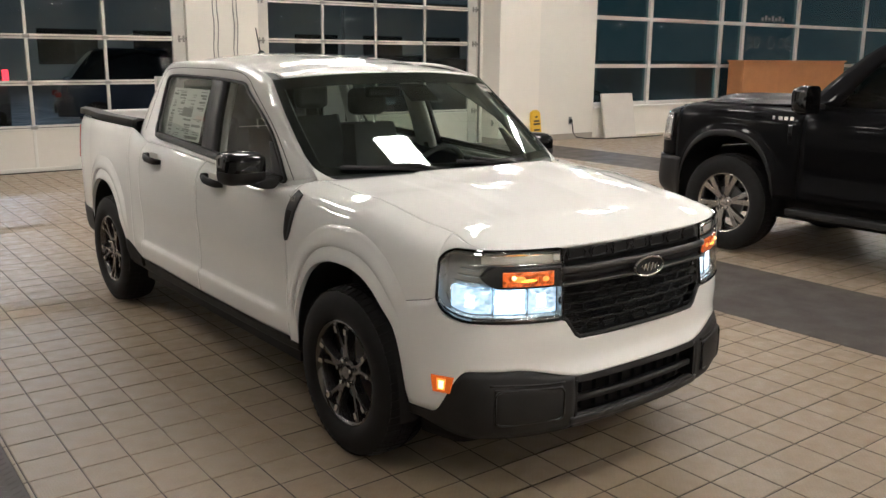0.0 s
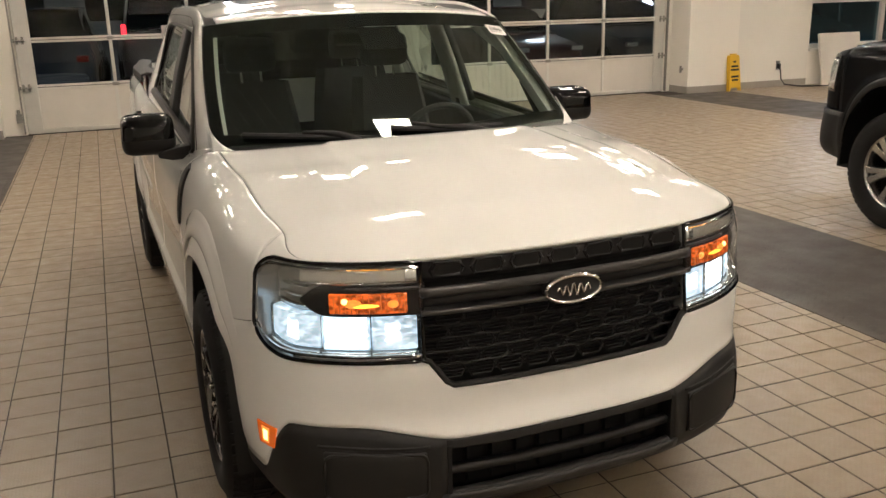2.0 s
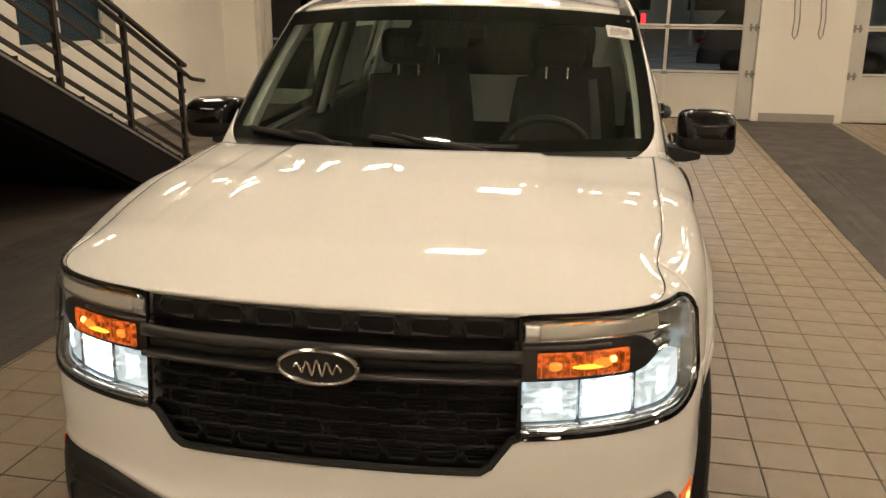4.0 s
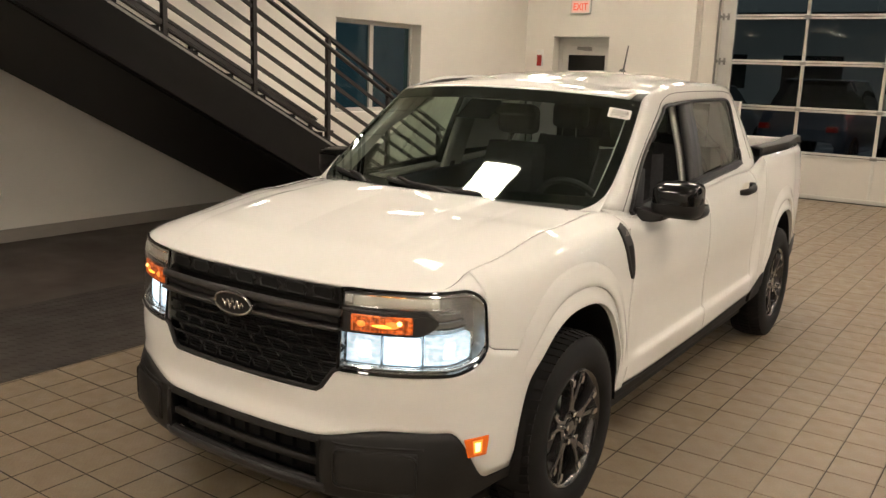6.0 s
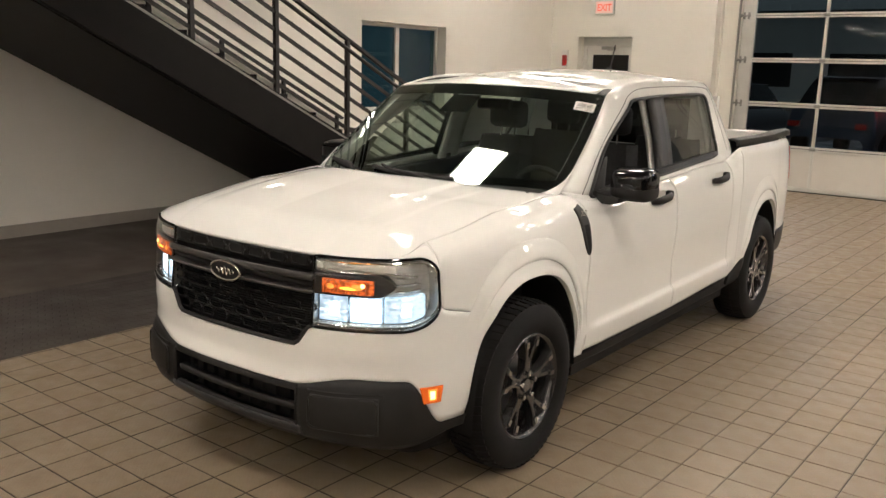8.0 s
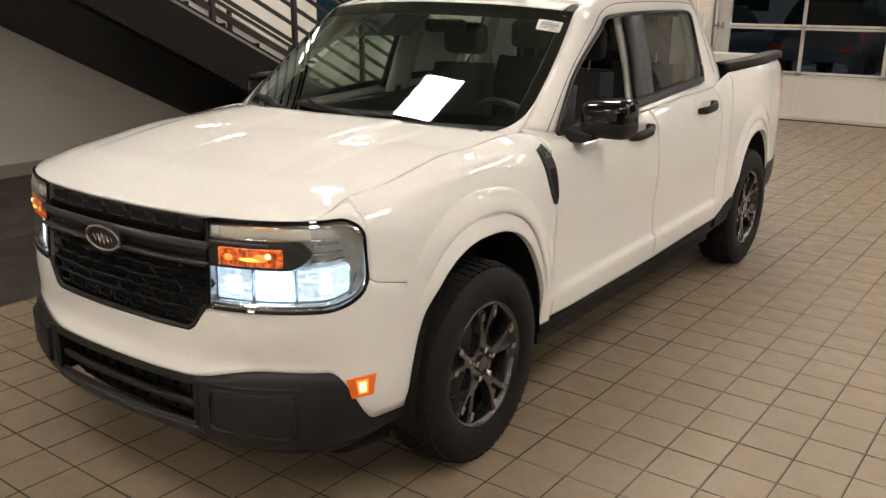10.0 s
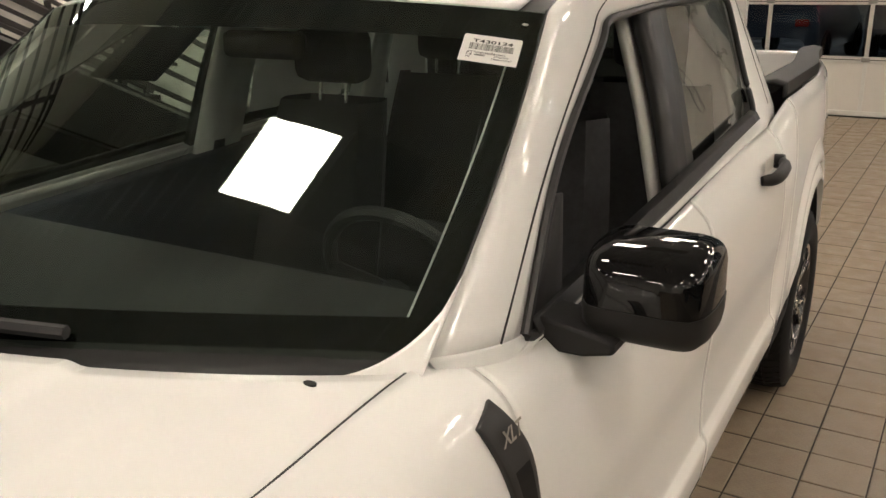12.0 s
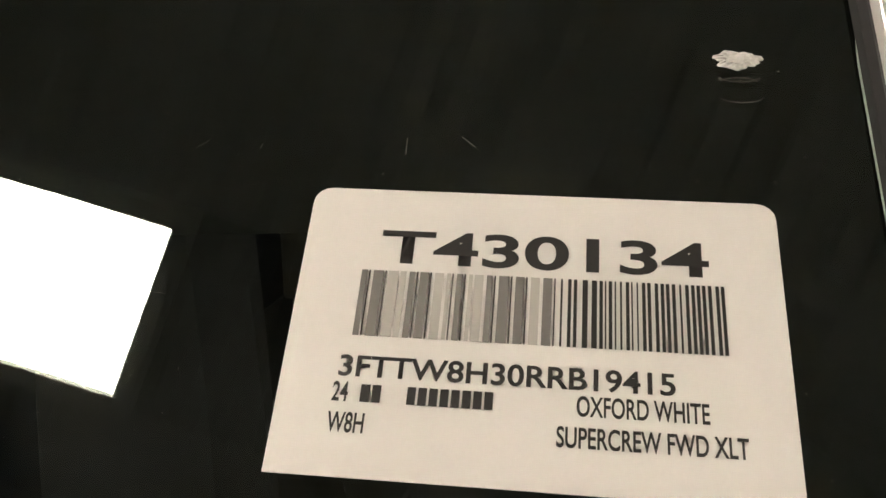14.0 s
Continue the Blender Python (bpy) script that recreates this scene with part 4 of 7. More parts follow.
IN_LO, IN_HI = 0.335, 0.468
bm = make_lower(0, 0.375, lambda s: IN_HI, lambda s: split_line(s) - GAP, 0.0)
for piece in (make_lower(0, 0.375, lambda s: 0.262, lambda s: IN_LO, 0.0), panel(BODY, spread([BODY.s_x(0.375), S_SEAM], 0.022), low_lo, lambda s: split_line(s) - GAP, 10)):
    me = bpy.data.meshes.new("tmp")
    piece.to_mesh(me)
    piece.free()
    bm.from_mesh(me)
    bpy.data.meshes.remove(me)
lower = part("lower_bumper", doubled(bm), M_PLASTIC, truck, "matt black lower bumper", solid=0.02, smooth=50)
bm = make_lower(0, 0.39, lambda s: IN_LO - 0.02, lambda s: IN_HI + 0.02, -0.075)
part("intake_back", doubled(bm), M_PLASTIC_D, lower, smooth=50)
for z in (0.392,):
    bm = make_lower(0, 0.374, lambda s: z - 0.011, lambda s: z + 0.011, -0.02, 2)
    part("intake_bar", doubled(bm), M_PLASTIC, lower, solid=0.03, smooth=50)
for xx in (-0.372, 0.372):
    p = BODY.at(BODY.s_x(abs(xx)), 0.40, 0.0)
    part("intake_side", block((xx - 0.006, p.y + 0.002, IN_LO - 0.01), (xx + 0.006, p.y + 0.095, IN_HI + 0.01)), M_PLASTIC_D, lower, smooth=0)
for xx in np.linspace(-0.30, 0.30, 9):
    p = BODY.at(BODY.s_x(abs(xx)), 0.39, -0.05)
    part("intake_rib", block((xx - 0.004, p.y, IN_LO), (xx + 0.004, p.y + 0.02, IN_HI)), M_PLASTIC_D, lower, smooth=0)
bm = make_lower(0, 0.39, lambda s: 0.295, lambda s: 0.328, 0.009, 3)
part("skid_lip", doubled(bm), M_TRIMGREY, lower, "dark grey lower lip", solid=0.012, smooth=50)
for sgn in (1, -1):
    bm = make_lower(0.43, 0.685, lambda s: 0.335, lambda s: 0.470 + 0.012 * sstep(0.43, 0.68, float(np.interp(s, BODY.s, BODY.x))), 0.006, 6)
    if sgn < 0:
        mirror_x(bm)
    part("bumper_pad", bm, M_PLASTIC, lower, solid=0.016, smooth=30, bevel=0.005)
    loop = []
    for cx, cz, a0 in ((0.660, 0.452, 0), (0.452, 0.445, 90), (0.452, 0.360, 180), (0.660, 0.360, 270)):
        loop += [(cx + 0.022 * math.cos(radians(a0 + q)), cz + 0.022 * math.sin(radians(a0 + q))) for q in (0, 30, 60, 90)]
    bm = bmesh.new()
    tube(bm, [Vector((sgn * p.x, p.y, p.z)) for p in (BODY.at(BODY.s_x(x), z, 0.008) for x, z in loop)], 0.0045, 6, closed=True)
    part("pad_rim", bm, M_PLASTIC, lower, smooth=60)
    bm = make_lower(0.42, 0.70, lambda s: 0.478 + 0.012 * sstep(0.43, 0.68, float(np.interp(s, BODY.s, BODY.x))), lambda s: 0.486 + 0.012 * sstep(0.43, 0.68, float(np.interp(s, BODY.s, BODY.x))), 0.002, 1)
    if sgn < 0:
        mirror_x(bm)
    part("pad_ridge", bm, M_PLASTIC, lower, solid=0.008, smooth=30)
# air dam below
bm = panel(BODY, spread([0, S_SEAM], 0.04), lambda s: 0.20, lambda s: 0.275, 3, -0.07)
part("air_dam", doubled(bm), M_PLASTIC_D, truck, solid=0.01)

# amber marker lamps
S_MK = BODY.s_y(-0.632)


def marker_patch(sgn, h0, h1, v0, v1, out):
    """A leaning four-sided patch of the lamp, h along it and v up it, both 0 to 1."""
    g = []
    for j in range(9):
        h = h0 + (h1 - h0) * j / 8
        row = []
        for k in range(5):
            v = v0 + (v1 - v0) * k / 4
            p = BODY.at(S_MK - 0.050 + 0.016 * (1 - v) + h * (0.100 - 0.026 * (1 - v)), 0.446 + 0.066 * v + 0.004 * (1 - h), out)
            row.append(Vector((sgn * p.x, p.y, p.z)))
        g.append(row)
    return sheet(g, sgn > 0)


for sgn in (1, -1):
    mk = part("marker_lamp", marker_patch(sgn, 0, 1, 0, 1, 0.005), M_AMBER, truck, "lit amber side marker lamp", solid=0.008, bevel=0.002)
    part("bulb_glow", marker_patch(sgn, 0.30, 0.72, 0.16, 0.86, 0.0058), M_AMBER_CELL[2], mk, solid=0.002, bevel=0.001)
    part("bulb", marker_patch(sgn, 0.38, 0.62, 0.26, 0.74, 0.0068), M_AMBER_HOT, mk, "bright yellow bulb", solid=0.003, bevel=0.001)


# ---- grille ----
def gy(x, z, out=0.0):
    return BODY.at(BODY.s_x(abs(x)), z, out)


grille = part("grille", doubled(make_lower(0, 0.44, lambda s: hl_low(s) - 0.02, lambda s: 1.008, -0.055, 10)), M_PLASTIC_D, truck, "black honeycomb grille", smooth=50)


def strip_x(x0, x1, z0, z1, out, thick, rows=3, n=40, zf=None):
    """A bar across the nose that follows its curve."""
    g = []
    for k in range(n + 1):
        x = x0 + (x1 - x0) * k / n
        row = []
        for j in range(rows + 1):
            z = z0 + (z1 - z0) * j / rows
            p = gy(x, z, out + (0.006 * math.sin(math.pi * j / rows)))
            row.append((x, p.y, z))
        g.append(row)
    return sheet(g, True)


part("top_band", strip_x(-0.425, 0.425, 0.935, 1.000, -0.030, 0.01), M_PLASTIC, grille, solid=0.012)
for k in range(7):
    cx = -0.345 + 0.115 * k
    pts = []
    for dx, dz in ((-0.047, 0.0), (-0.037, 0.019), (0.037, 0.019), (0.047, 0.0), (0.037, -0.019), (-0.037, -0.019)):
        p = gy(cx + dx, 0.968, -0.022)
        pts.append((cx + dx, p.y, 0.968 + dz))
    bm = bmesh.new()
    tube(bm, pts, 0.0055, 6, closed=True)
    part("top_cell", bm, M_PLASTIC, grille)
    # no hollow here: a darker patch on the band paints the cell's shade
    q = gy(cx, 0.968, -0.020)
    bm = prism([(cx - 0.040, 0.968), (cx - 0.032, 0.984), (cx + 0.032, 0.984), (cx + 0.040, 0.968), (cx + 0.032, 0.952), (cx - 0.032, 0.952)], q.y - 0.001, q.y + 0.004, 1)
    part("cell_recess", bm, M_PLASTIC_D, grille, smooth=0)
part("upper_bar", strip_x(-0.43, 0.43, 0.904, 0.933, 0.010, 0.02), M_SATIN, grille, "satin grey bar", solid=0.03)
part("mid_band", strip_x(-0.43, 0.43, 0.871, 0.905, -0.012, 0.02), M_PLASTIC, grille, solid=0.02)
part("lower_bar", strip_x(-0.43, 0.43, 0.855, 0.872, 0.012, 0.02), M_SATIN, grille, "satin grey bar", solid=0.03)
# honeycomb
bm = bmesh.new()
hx, hz = 0.086, 0.044
for r in range(6):
    for c in range(-5, 6):
        cx, cz = (c + (0.5 if r % 2 else 0)) * hx, 0.832 - r * hz * 0.86
        lim = 0.425 - 0.075 * sstep(0.735, 0.645, cz)
        if abs(cx) > lim - 0.02 or cz < 0.655:
            continue
        pts = []
        for dx, dz in ((-0.5, 0.0), (-0.34, 0.46), (0.34, 0.46), (0.5, 0.0), (0.34, -0.46), (-0.34, -0.46)):
            px, pz = cx + dx * hx * 0.94, cz + dz * hz
            p = gy(min(0.435, abs(px)), pz, -0.022)
            pts.append((px, p.y, pz))
        tube(bm, pts, 0.0052, 5, closed=True)
part("honeycomb", bm, M_PLASTIC_D, grille)
for k in range(20):
    z = 0.66 + k * 0.0098
    lim = 0.42 - 0.07 * sstep(0.735, 0.645, z)
    part("fine_slat", strip_x(-lim, lim, z - 0.0015, z + 0.0015, -0.044, 0.01, 1, 16), M_PLASTIC, grille, solid=0.006)
# grille rim
bm = bmesh.new()
pts = []
for k in range(41):
    x = -0.43 + 0.86 * k / 40
    s = BODY.s_x(abs(x))
    p = BODY.at(s, hl_low(s) + 0.004, -0.004)
    pts.append((x, p.y, p.z))
tube(bm, pts, 0.009, 8)
part("lower_rim", bm, M_PLASTIC, grille)
# badge: plain oval with bars
em = gy(0, 0.886, 0.028)
bm = bmesh.new()
tube(bm, [(0.087 * math.cos(a), em.y, 0.885 + 0.038 * math.sin(a)) for a in np.linspace(0, 2 * math.pi, 48, endpoint=False)], 0.0055, 8, closed=True)
badge = part("badge", bm, M_CHROME, grille, "chrome oval badge")
bm = prism([(0.086 * math.cos(a), 0.885 + 0.037 * math.sin(a)) for a in np.linspace(0, 2 * math.pi, 48, endpoint=False)], em.y + 0.0005, em.y + 0.03, 1)
part("field", bm, M_PLASTIC, badge, "dark grey field", smooth=30)
bm = bmesh.new()
tube(bm, [(-0.052 + 0.104 * k / 60, em.y - 0.0015, 0.883 + 0.013 * math.sin(2 * math.pi * k / 13) * (1.0 - 0.35 * math.cos(2 * math.pi * k / 60))) for k in range(61)], 0.0030, 6)
part("script_stroke", bm, M_CHROME, badge, "flowing chrome stroke", smooth=50)


# ---- headlamps ----
def lamp_panel(sgn, t0, t1, lo, hi, out, rows=6, per=0.014):
    """A patch inside the lamp: t runs 0 (grille) to 1 (outer end), lo and hi are shares of its height."""
    ss = spread([S_GR + (S_HL - S_GR) * t0, S_GR + (S_HL - S_GR) * t1], per)
    fl = lo if callable(lo) else (lambda t: lo)
    fh = hi if callable(hi) else (lambda t: hi)
    def zz(f):
        def g(s):
            t = (s - S_GR) / (S_HL - S_GR)
            a, b = hl_low(s), hl_high(s)
            return a + (b - a) * f(t)
        return g
    bm = panel(BODY, ss, zz(fl), zz(fh), rows, out)
    if sgn < 0:
        mirror_x(bm)
    return bm


for sgn in (1, -1):
    hl = part("headlamp", lamp_panel(sgn, 0, 1, 0, 1, -0.07, 8), M_LAMPBODY, truck, "headlamp with lit white lamps and amber indicator", smooth=60)
    # side wall of the housing
    ss = spread([S_GR, S_HL - 0.07], 0.02) + [S_HL - q for q in (0.055, 0.04, 0.028, 0.018, 0.010, 0.004, 0.001, 0.0)]
    loop = [(s, hl_low(s)) for s in ss] + [(s, hl_high(s)) for s in ss[::-1]]
    rim_a = [BODY.at(s, z, 0.0) for s, z in loop]
    rim_b = [BODY.at(s, z, -0.07) for s, z in loop]
    if sgn < 0:
        rim_a, rim_b = [Vector((-p.x, p.y, p.z)) for p in rim_a], [Vector((-p.x, p.y, p.z)) for p in rim_b]
    part("housing", sheet([rim_a + [rim_a[0]], rim_b + [rim_b[0]]]), M_LAMPBODY, hl, smooth=50)
    bm = bmesh.new()
    tube(bm, rim_a, 0.0055, 6, closed=True)
    part("seal", bm, M_GLOSSBLACK, hl)
    inner = [BODY.at(s, z, -0.006) for s, z in [(s, hl_low(s) + 0.016) for s in ss] + [(s, hl_high(s) - 0.014) for s in ss[::-1]]]
    if sgn < 0:
        inner = [Vector((-p.x, p.y, p.z)) for p in inner]
    bm = bmesh.new()
    tube(bm, inner, 0.005, 6, closed=True)
    part("inner_rim", bm, M_CHROME, hl)
    part("light_bar", lamp_panel(sgn, 0.02, 0.66, 0.81, 0.94, -0.008, 3), M_DRL, hl, "pale unlit light bar", solid=0.035, bevel=0.004)
    part("bar_end", lamp_panel(sgn, 0.02, 0.085, 0.81, 0.95, -0.004, 3), M_REFLECTOR, hl, "bright square end of the light bar", solid=0.02, bevel=0.003)
    part("upper_chrome", lamp_panel(sgn, 0.0, 0.75, 0.790, 0.806, -0.010, 1), M_CHROME, hl, solid=0.03)
    bz = part("indicator_bezel", lamp_panel(sgn, -0.02, 0.66, lambda t: 0.465 + 0.15 * max(0, (t - 0.50) / 0.16) ** 2, lambda t: 0.785 - 0.15 * max(0, (t - 0.50) / 0.16) ** 2, -0.012, 4), M_PLASTIC, hl, "black bezel", solid=0.06, smooth=35, bevel=0.006)
    part("bezel_crease", lamp_panel(sgn, -0.02, 0.40, 0.735, 0.76, -0.006, 1), M_SATIN, bz, solid=0.01)
    part("indicator", lamp_panel(sgn, 0.075, 0.49, 0.50, 0.705, -0.004, 4), M_AMBER_LENS, hl, "lit amber indicator", solid=0.02, bevel=0.004)
    # one hot bulb; the wider ellipsoids paint its glow spread along the lens
    for frac, rx, rz, dep, mm, up in ((0.405, 0.009, 0.0085, 0.0095, M_AMBER_HOT, 0.63), (0.30, 0.040, 0.0060, 0.0082, M_AMBER_CELL[3], 0.585), (0.36, 0.024, 0.0130, 0.0074, M_AMBER_CELL[2], 0.605), (0.15, 0.016, 0.0110, 0.0078, M_AMBER_CELL[2], 0.60)):
        sb = S_GR + (S_HL - S_GR) * frac
        cb = BODY.at(sb, hl_low(sb) + (hl_high(sb) - hl_low(sb)) * up, -0.006)
        se = BODY.at(sb + 0.01, 0.85) - BODY.at(sb - 0.01, 0.85)
        bm = bmesh.new()
        bmesh.ops.create_uvsphere(bm, u_segments=16, v_segments=10, radius=1.0)
        bm.transform(Matrix.Translation((cb.x * sgn, cb.y, cb.z)) @ Matrix.Rotation(sgn * math.atan2(se.y, se.x), 4, "Z") @ Matrix.Diagonal((rx, dep, rz, 1)))
        part("indicator_bulb", bm, mm, hl, "bright amber bulb")
    for k in range(13):
        t = 0.090 + 0.0310 * k
        part("indicator_rib", lamp_panel(sgn, t - 0.003, t + 0.003, 0.51, 0.695, -0.0025, 1, 0.02), M_AMBER_CELL[0 if k % 2 else 1], hl, solid=0.003, smooth=0)
    # low beams: three cells of moulded bright reflector, the middle one the brightest
    for t0, t1, hot in ((0.02, 0.27, 0), (0.285, 0.55, 1), (0.565, 0.91, 0)):
        lo = 0.08 if t0 < 0.5 else 0.09
        part("low_beam", lamp_panel(sgn, t0, t1, lo, 0.445, -0.035, 4), M_LED, hl, "glowing white low beam cell", solid=0.03, bevel=0.004)
        c = (t0 + t1) / 2
        if hot:
            part("led_core", lamp_panel(sgn, t0 + 0.012, t1 - 0.012, 0.10, 0.43, -0.031, 3), M_LED_HOT, hl, "bright lamp core", solid=0.006, bevel=0.003)
        else:
            part("led_core", lamp_panel(sgn, c - 0.03, c + 0.05, 0.17, 0.36, -0.032, 3), M_LED_HOT, hl, "bright lamp core", solid=0.004, bevel=0.002)
        part("cell_wall", lamp_panel(sgn, t1 + 0.003, t1 + 0.008, 0.06, 0.44, -0.030, 1), M_REFLECTOR, hl, solid=0.02)
        part("cell_step", lamp_panel(sgn, t0, t1, 0.055, 0.075, -0.016, 1), M_REFLECTOR, hl, solid=0.02)
    for k in range(3):
        part("outer_fin", lamp_panel(sgn, 0.66, 0.90 - 0.02 * k, 0.50 + 0.10 * k, 0.515 + 0.10 * k, -0.05, 1), M_CHROME, hl, solid=0.03)
    part("lower_chrome", lamp_panel(sgn, 0.0, 0.72, 0.005, 0.035, -0.012, 1), M_CHROME, hl, solid=0.04)
    cover = part("lens_cover", lamp_panel(sgn, 0.0, 1.0, 0.01, 0.99, 0.001, 8), M_GLASS_LAMP, hl, "clear lens cover", smooth=60)
    cover.visible_shadow = False


# ---- hood ----
S_C = S_GR + 0.63 * (S_HL - S_GR)      # the hood's shut line starts on the lamp here
S_COWL = BODY.s_y(0.300)


def top_s(s):
    """Upper edge of the fender along the hood's shut line."""
    y = float(np.interp(s, BODY.s, BODY.y))
    t = BODY.profile(y)[-1][1] - 0.001
    if s < S_C + 0.30:
        w = sstep(S_C - 0.04, S_C + 0.30, s)
        t = (1.002 + 0.005 * min(1.0, (s - S_GR) / (S_HL - S_GR)) + 0.03 * sstep(S_C, S_C + 0.3, s)) * (1 - w) + t * w
    return t


def hood_rear_y(x):
    return -0.022 + 0.317 * (abs(x) / 0.74) ** 2.0


def hood_side(v):
    s = S_C + (S_COWL - S_C) * v
    p = BODY.at(s, top_s(s))
    return Vector((p.x - 0.006, p.y, p.z - 0.001))


E0, E1 = hood_side(0), hood_side(1)


def hood_point(u, v):
    a = abs(u)
    s = a * S_C
    f = BODY.at(s, hl_high(s) + 0.004 if s > S_GR else 1.003, -0.004)
    r = Vector((a * E1.x, hood_rear_y(a * E1.x), E1.z + 0.030 * (1 - a ** 2.2)))
    p = f * (1 - v) + r * v + (hood_side(v) - (E0 * (1 - v) + E1 * v)) * a
    k = 1 - a ** 5
    p.z += k * (0.060 * (1 - v) ** 0.9 * sstep(-0.08, 0.24, v) + 0.014 * sstep(-0.1, 0.75, v) * (1 - a * a) - 0.060 * 0.155 * (1 - v) ** 8)
    w = 0.46 + 0.06 * v
    p.z += 0.009 * (1 - sstep(w, w + 0.035 + 0.13 * (1 - v), a)) * sstep(-0.05, 0.8, v)
    p.z += 0.0035 * (1 - sstep(0.70, 0.735, a)) * sstep(0.10, 0.45, v) * (1 - sstep(0.80, 1.0, v))
    if u < 0:
        p.x = -p.x
    return p


grid = [[hood_point(u, (j / 50) ** 1.3) for u in np.linspace(-1, 1, 181)] for j in range(51)]
hood = part("hood", sheet(grid), M_WHITE, truck, solid=0.014, smooth=70)
# black tube fills the shut line, in place of the shade inside it
for sgn in (1, -1):
    bm = bmesh.new()
    tube(bm, [Vector((sgn * (p.x + 0.003), p.y, p.z - 0.0045)) for p in (hood_side(k / 60) for k in range(61))], 0.0048, 6)
    part("hood_seal", bm, M_RUBBER, hood, "black rubber in the hood gap")
bm = prism([(0.662 + 0.010 * math.cos(q), 0.205 + 0.006 * math.sin(q)) for q in np.linspace(0, 6.283, 10, endpoint=False)], hood_point(0.86, 0.86).z - 0.01, hood_point(0.86, 0.86).z + 0.006, 2)
part("hood_mark", bm, M_PLASTIC, hood, "small dark nozzle", smooth=30)


# ---- front fenders, doors, bed sides ----
def top_of(y):
    return BODY.profile(y)[-1][1]


def fender_lo(s):
    y = float(np.interp(s, BODY.s, BODY.y))
    if y < -0.300:
        return max(fascia_top(s) + 0.0025, BODY.arch_z(y, 0.0))
    return BODY.arch_z(y, 0.385)


def fender_hi(s):
    return top_s(s)


def ys_of(a, b, marks=(), per=0.014):
    m = sorted([a, b] + [q for q in marks if a < q < b])
    return [BODY.s_y(y) for y in spread(m, per)]


am = [ARCH_F[0] + ARCH_F[1] * math.cos(q) for q in np.linspace(0, math.pi, 40)] + [ARCH_F[0] + ARCH_F[1] + 0.001, ARCH_F[0] - ARCH_F[1] - 0.001]
DOOR_F, DOOR_M, DOOR_R = 0.392, 1.372, 2.235


def make_fender():
    ss = [S_HL + 0.004, S_HL + 0.02, S_HL + 0.04] + [q for q in ys_of(-0.52, DOOR_F, am) if q > S_HL + 0.045]
    return panel(BODY, sorted(ss), fender_lo, fender_hi, 80)


both("front_fender", make_fender, M_WHITE, solid=0.005, smooth=50)


# flared wheel arch: a flat lip, a sharp step and a soft shoulder that dies into the panel
def make_flare(arch, a0, a1):
    def f():
        yc, hw, zt, z0, lip, amt = arch
        rows = []
        for q in np.linspace(a0, a1, 70):
            c, sn = math.cos(radians(q)), math.sin(radians(q))
            w = sstep(a0, a0 + 16, q) * (1 - sstep(a1 - 16, a1, q))
            row = []
            for g, h in ((0.0005, 0.0), (0.0015, 0.0170), (0.006, 0.0185), (0.020, 0.0120), (0.034, 0.0050), (0.0395, 0.0022), (0.0402, 0.0018), (0.0412, 0.0092), (0.0440, 0.0124), (0.052, 0.0142), (0.064, 0.0128), (0.074, 0.0085), (0.086, 0.0034), (0.097, 0.0004), (0.099, -0.002)):
                r = 1 + g / hw
                y = yc + hw * r * math.copysign(abs(c) ** (2 / 2.4), c)
                row.append(BODY.at(BODY.s_y(y), z0 + (zt - z0) * r * sn ** (2 / 2.4), h * w + 0.0006 * (h > 0)))
            rows.append(row)
        return sheet(rows)
    return f


both("wheel_arch_flare", make_flare(ARCH_F, 16, 143), M_WHITE, smooth=32)
both("wheel_arch_flare", make_flare(ARCH_R, 20, 160), M_WHITE, smooth=32)


# piece of fender over the lamp, between lamp and hood
def make_brow():
    ss = spread([S_C, S_HL + 0.004], 0.012)
    return panel(BODY, ss, lambda s: hl_high(s) + GAP, fender_hi, 6)


both("fender_brow", make_brow, M_WHITE, solid=0.010, smooth=50)


def make_door(a, b):
    def f():
        return panel(BODY, ys_of(a + GAP / 2, b - GAP / 2, am2), lambda s: BODY.arch_z(float(np.interp(s, BODY.s, BODY.y)), 0.405 + 0.02 * sstep(1.2, 2.3, float(np.interp(s, BODY.s, BODY.y)))), fender_hi, 64)
    return f


am2 = [ARCH_R[0] + ARCH_R[1] * math.cos(q) for q in np.linspace(0, math.pi, 40)] + [ARCH_R[0] + ARCH_R[1] + 0.001, ARCH_R[0] - ARCH_R[1] - 0.001]
both("front_door", make_door(DOOR_F + GAP, DOOR_M), M_WHITE, solid=0.014, smooth=50)
def make_gap(y):
    def f():
        s = BODY.s_y(y)
        return panel(BODY, [s - 0.006, s + 0.006], lambda q: 0.41, lambda q: top_of(y) - 0.004, 30, -0.0045)
    return f


# black strips behind the door gaps stand for the shade in them
for yy in (DOOR_F + 0.002, DOOR_M + 0.0015, DOOR_R + 0.0015, 2.465):
    both("door_gap_seal", make_gap(yy), M_RUBBER, "black rubber in the door gap", smooth=50)
both("rear_door", make_door(DOOR_M + GAP, DOOR_R), M_WHITE, solid=0.014, smooth=50)
both("cab_quarter", make_door(DOOR_R + GAP, 2.462), M_WHITE, "white rear cab corner", solid=0.014, smooth=50)


def bed_lo(s):
    y = float(np.interp(s, BODY.s, BODY.y))
    return BODY.arch_z(y, 0.43 + 0.03 * sstep(3.4, 4.0, y))


both("bed_side", lambda: panel(BODY, ys_of(2.468, 3.885, am2), bed_lo, fender_hi, 80), M_WHITE, solid=0.014, smooth=50)
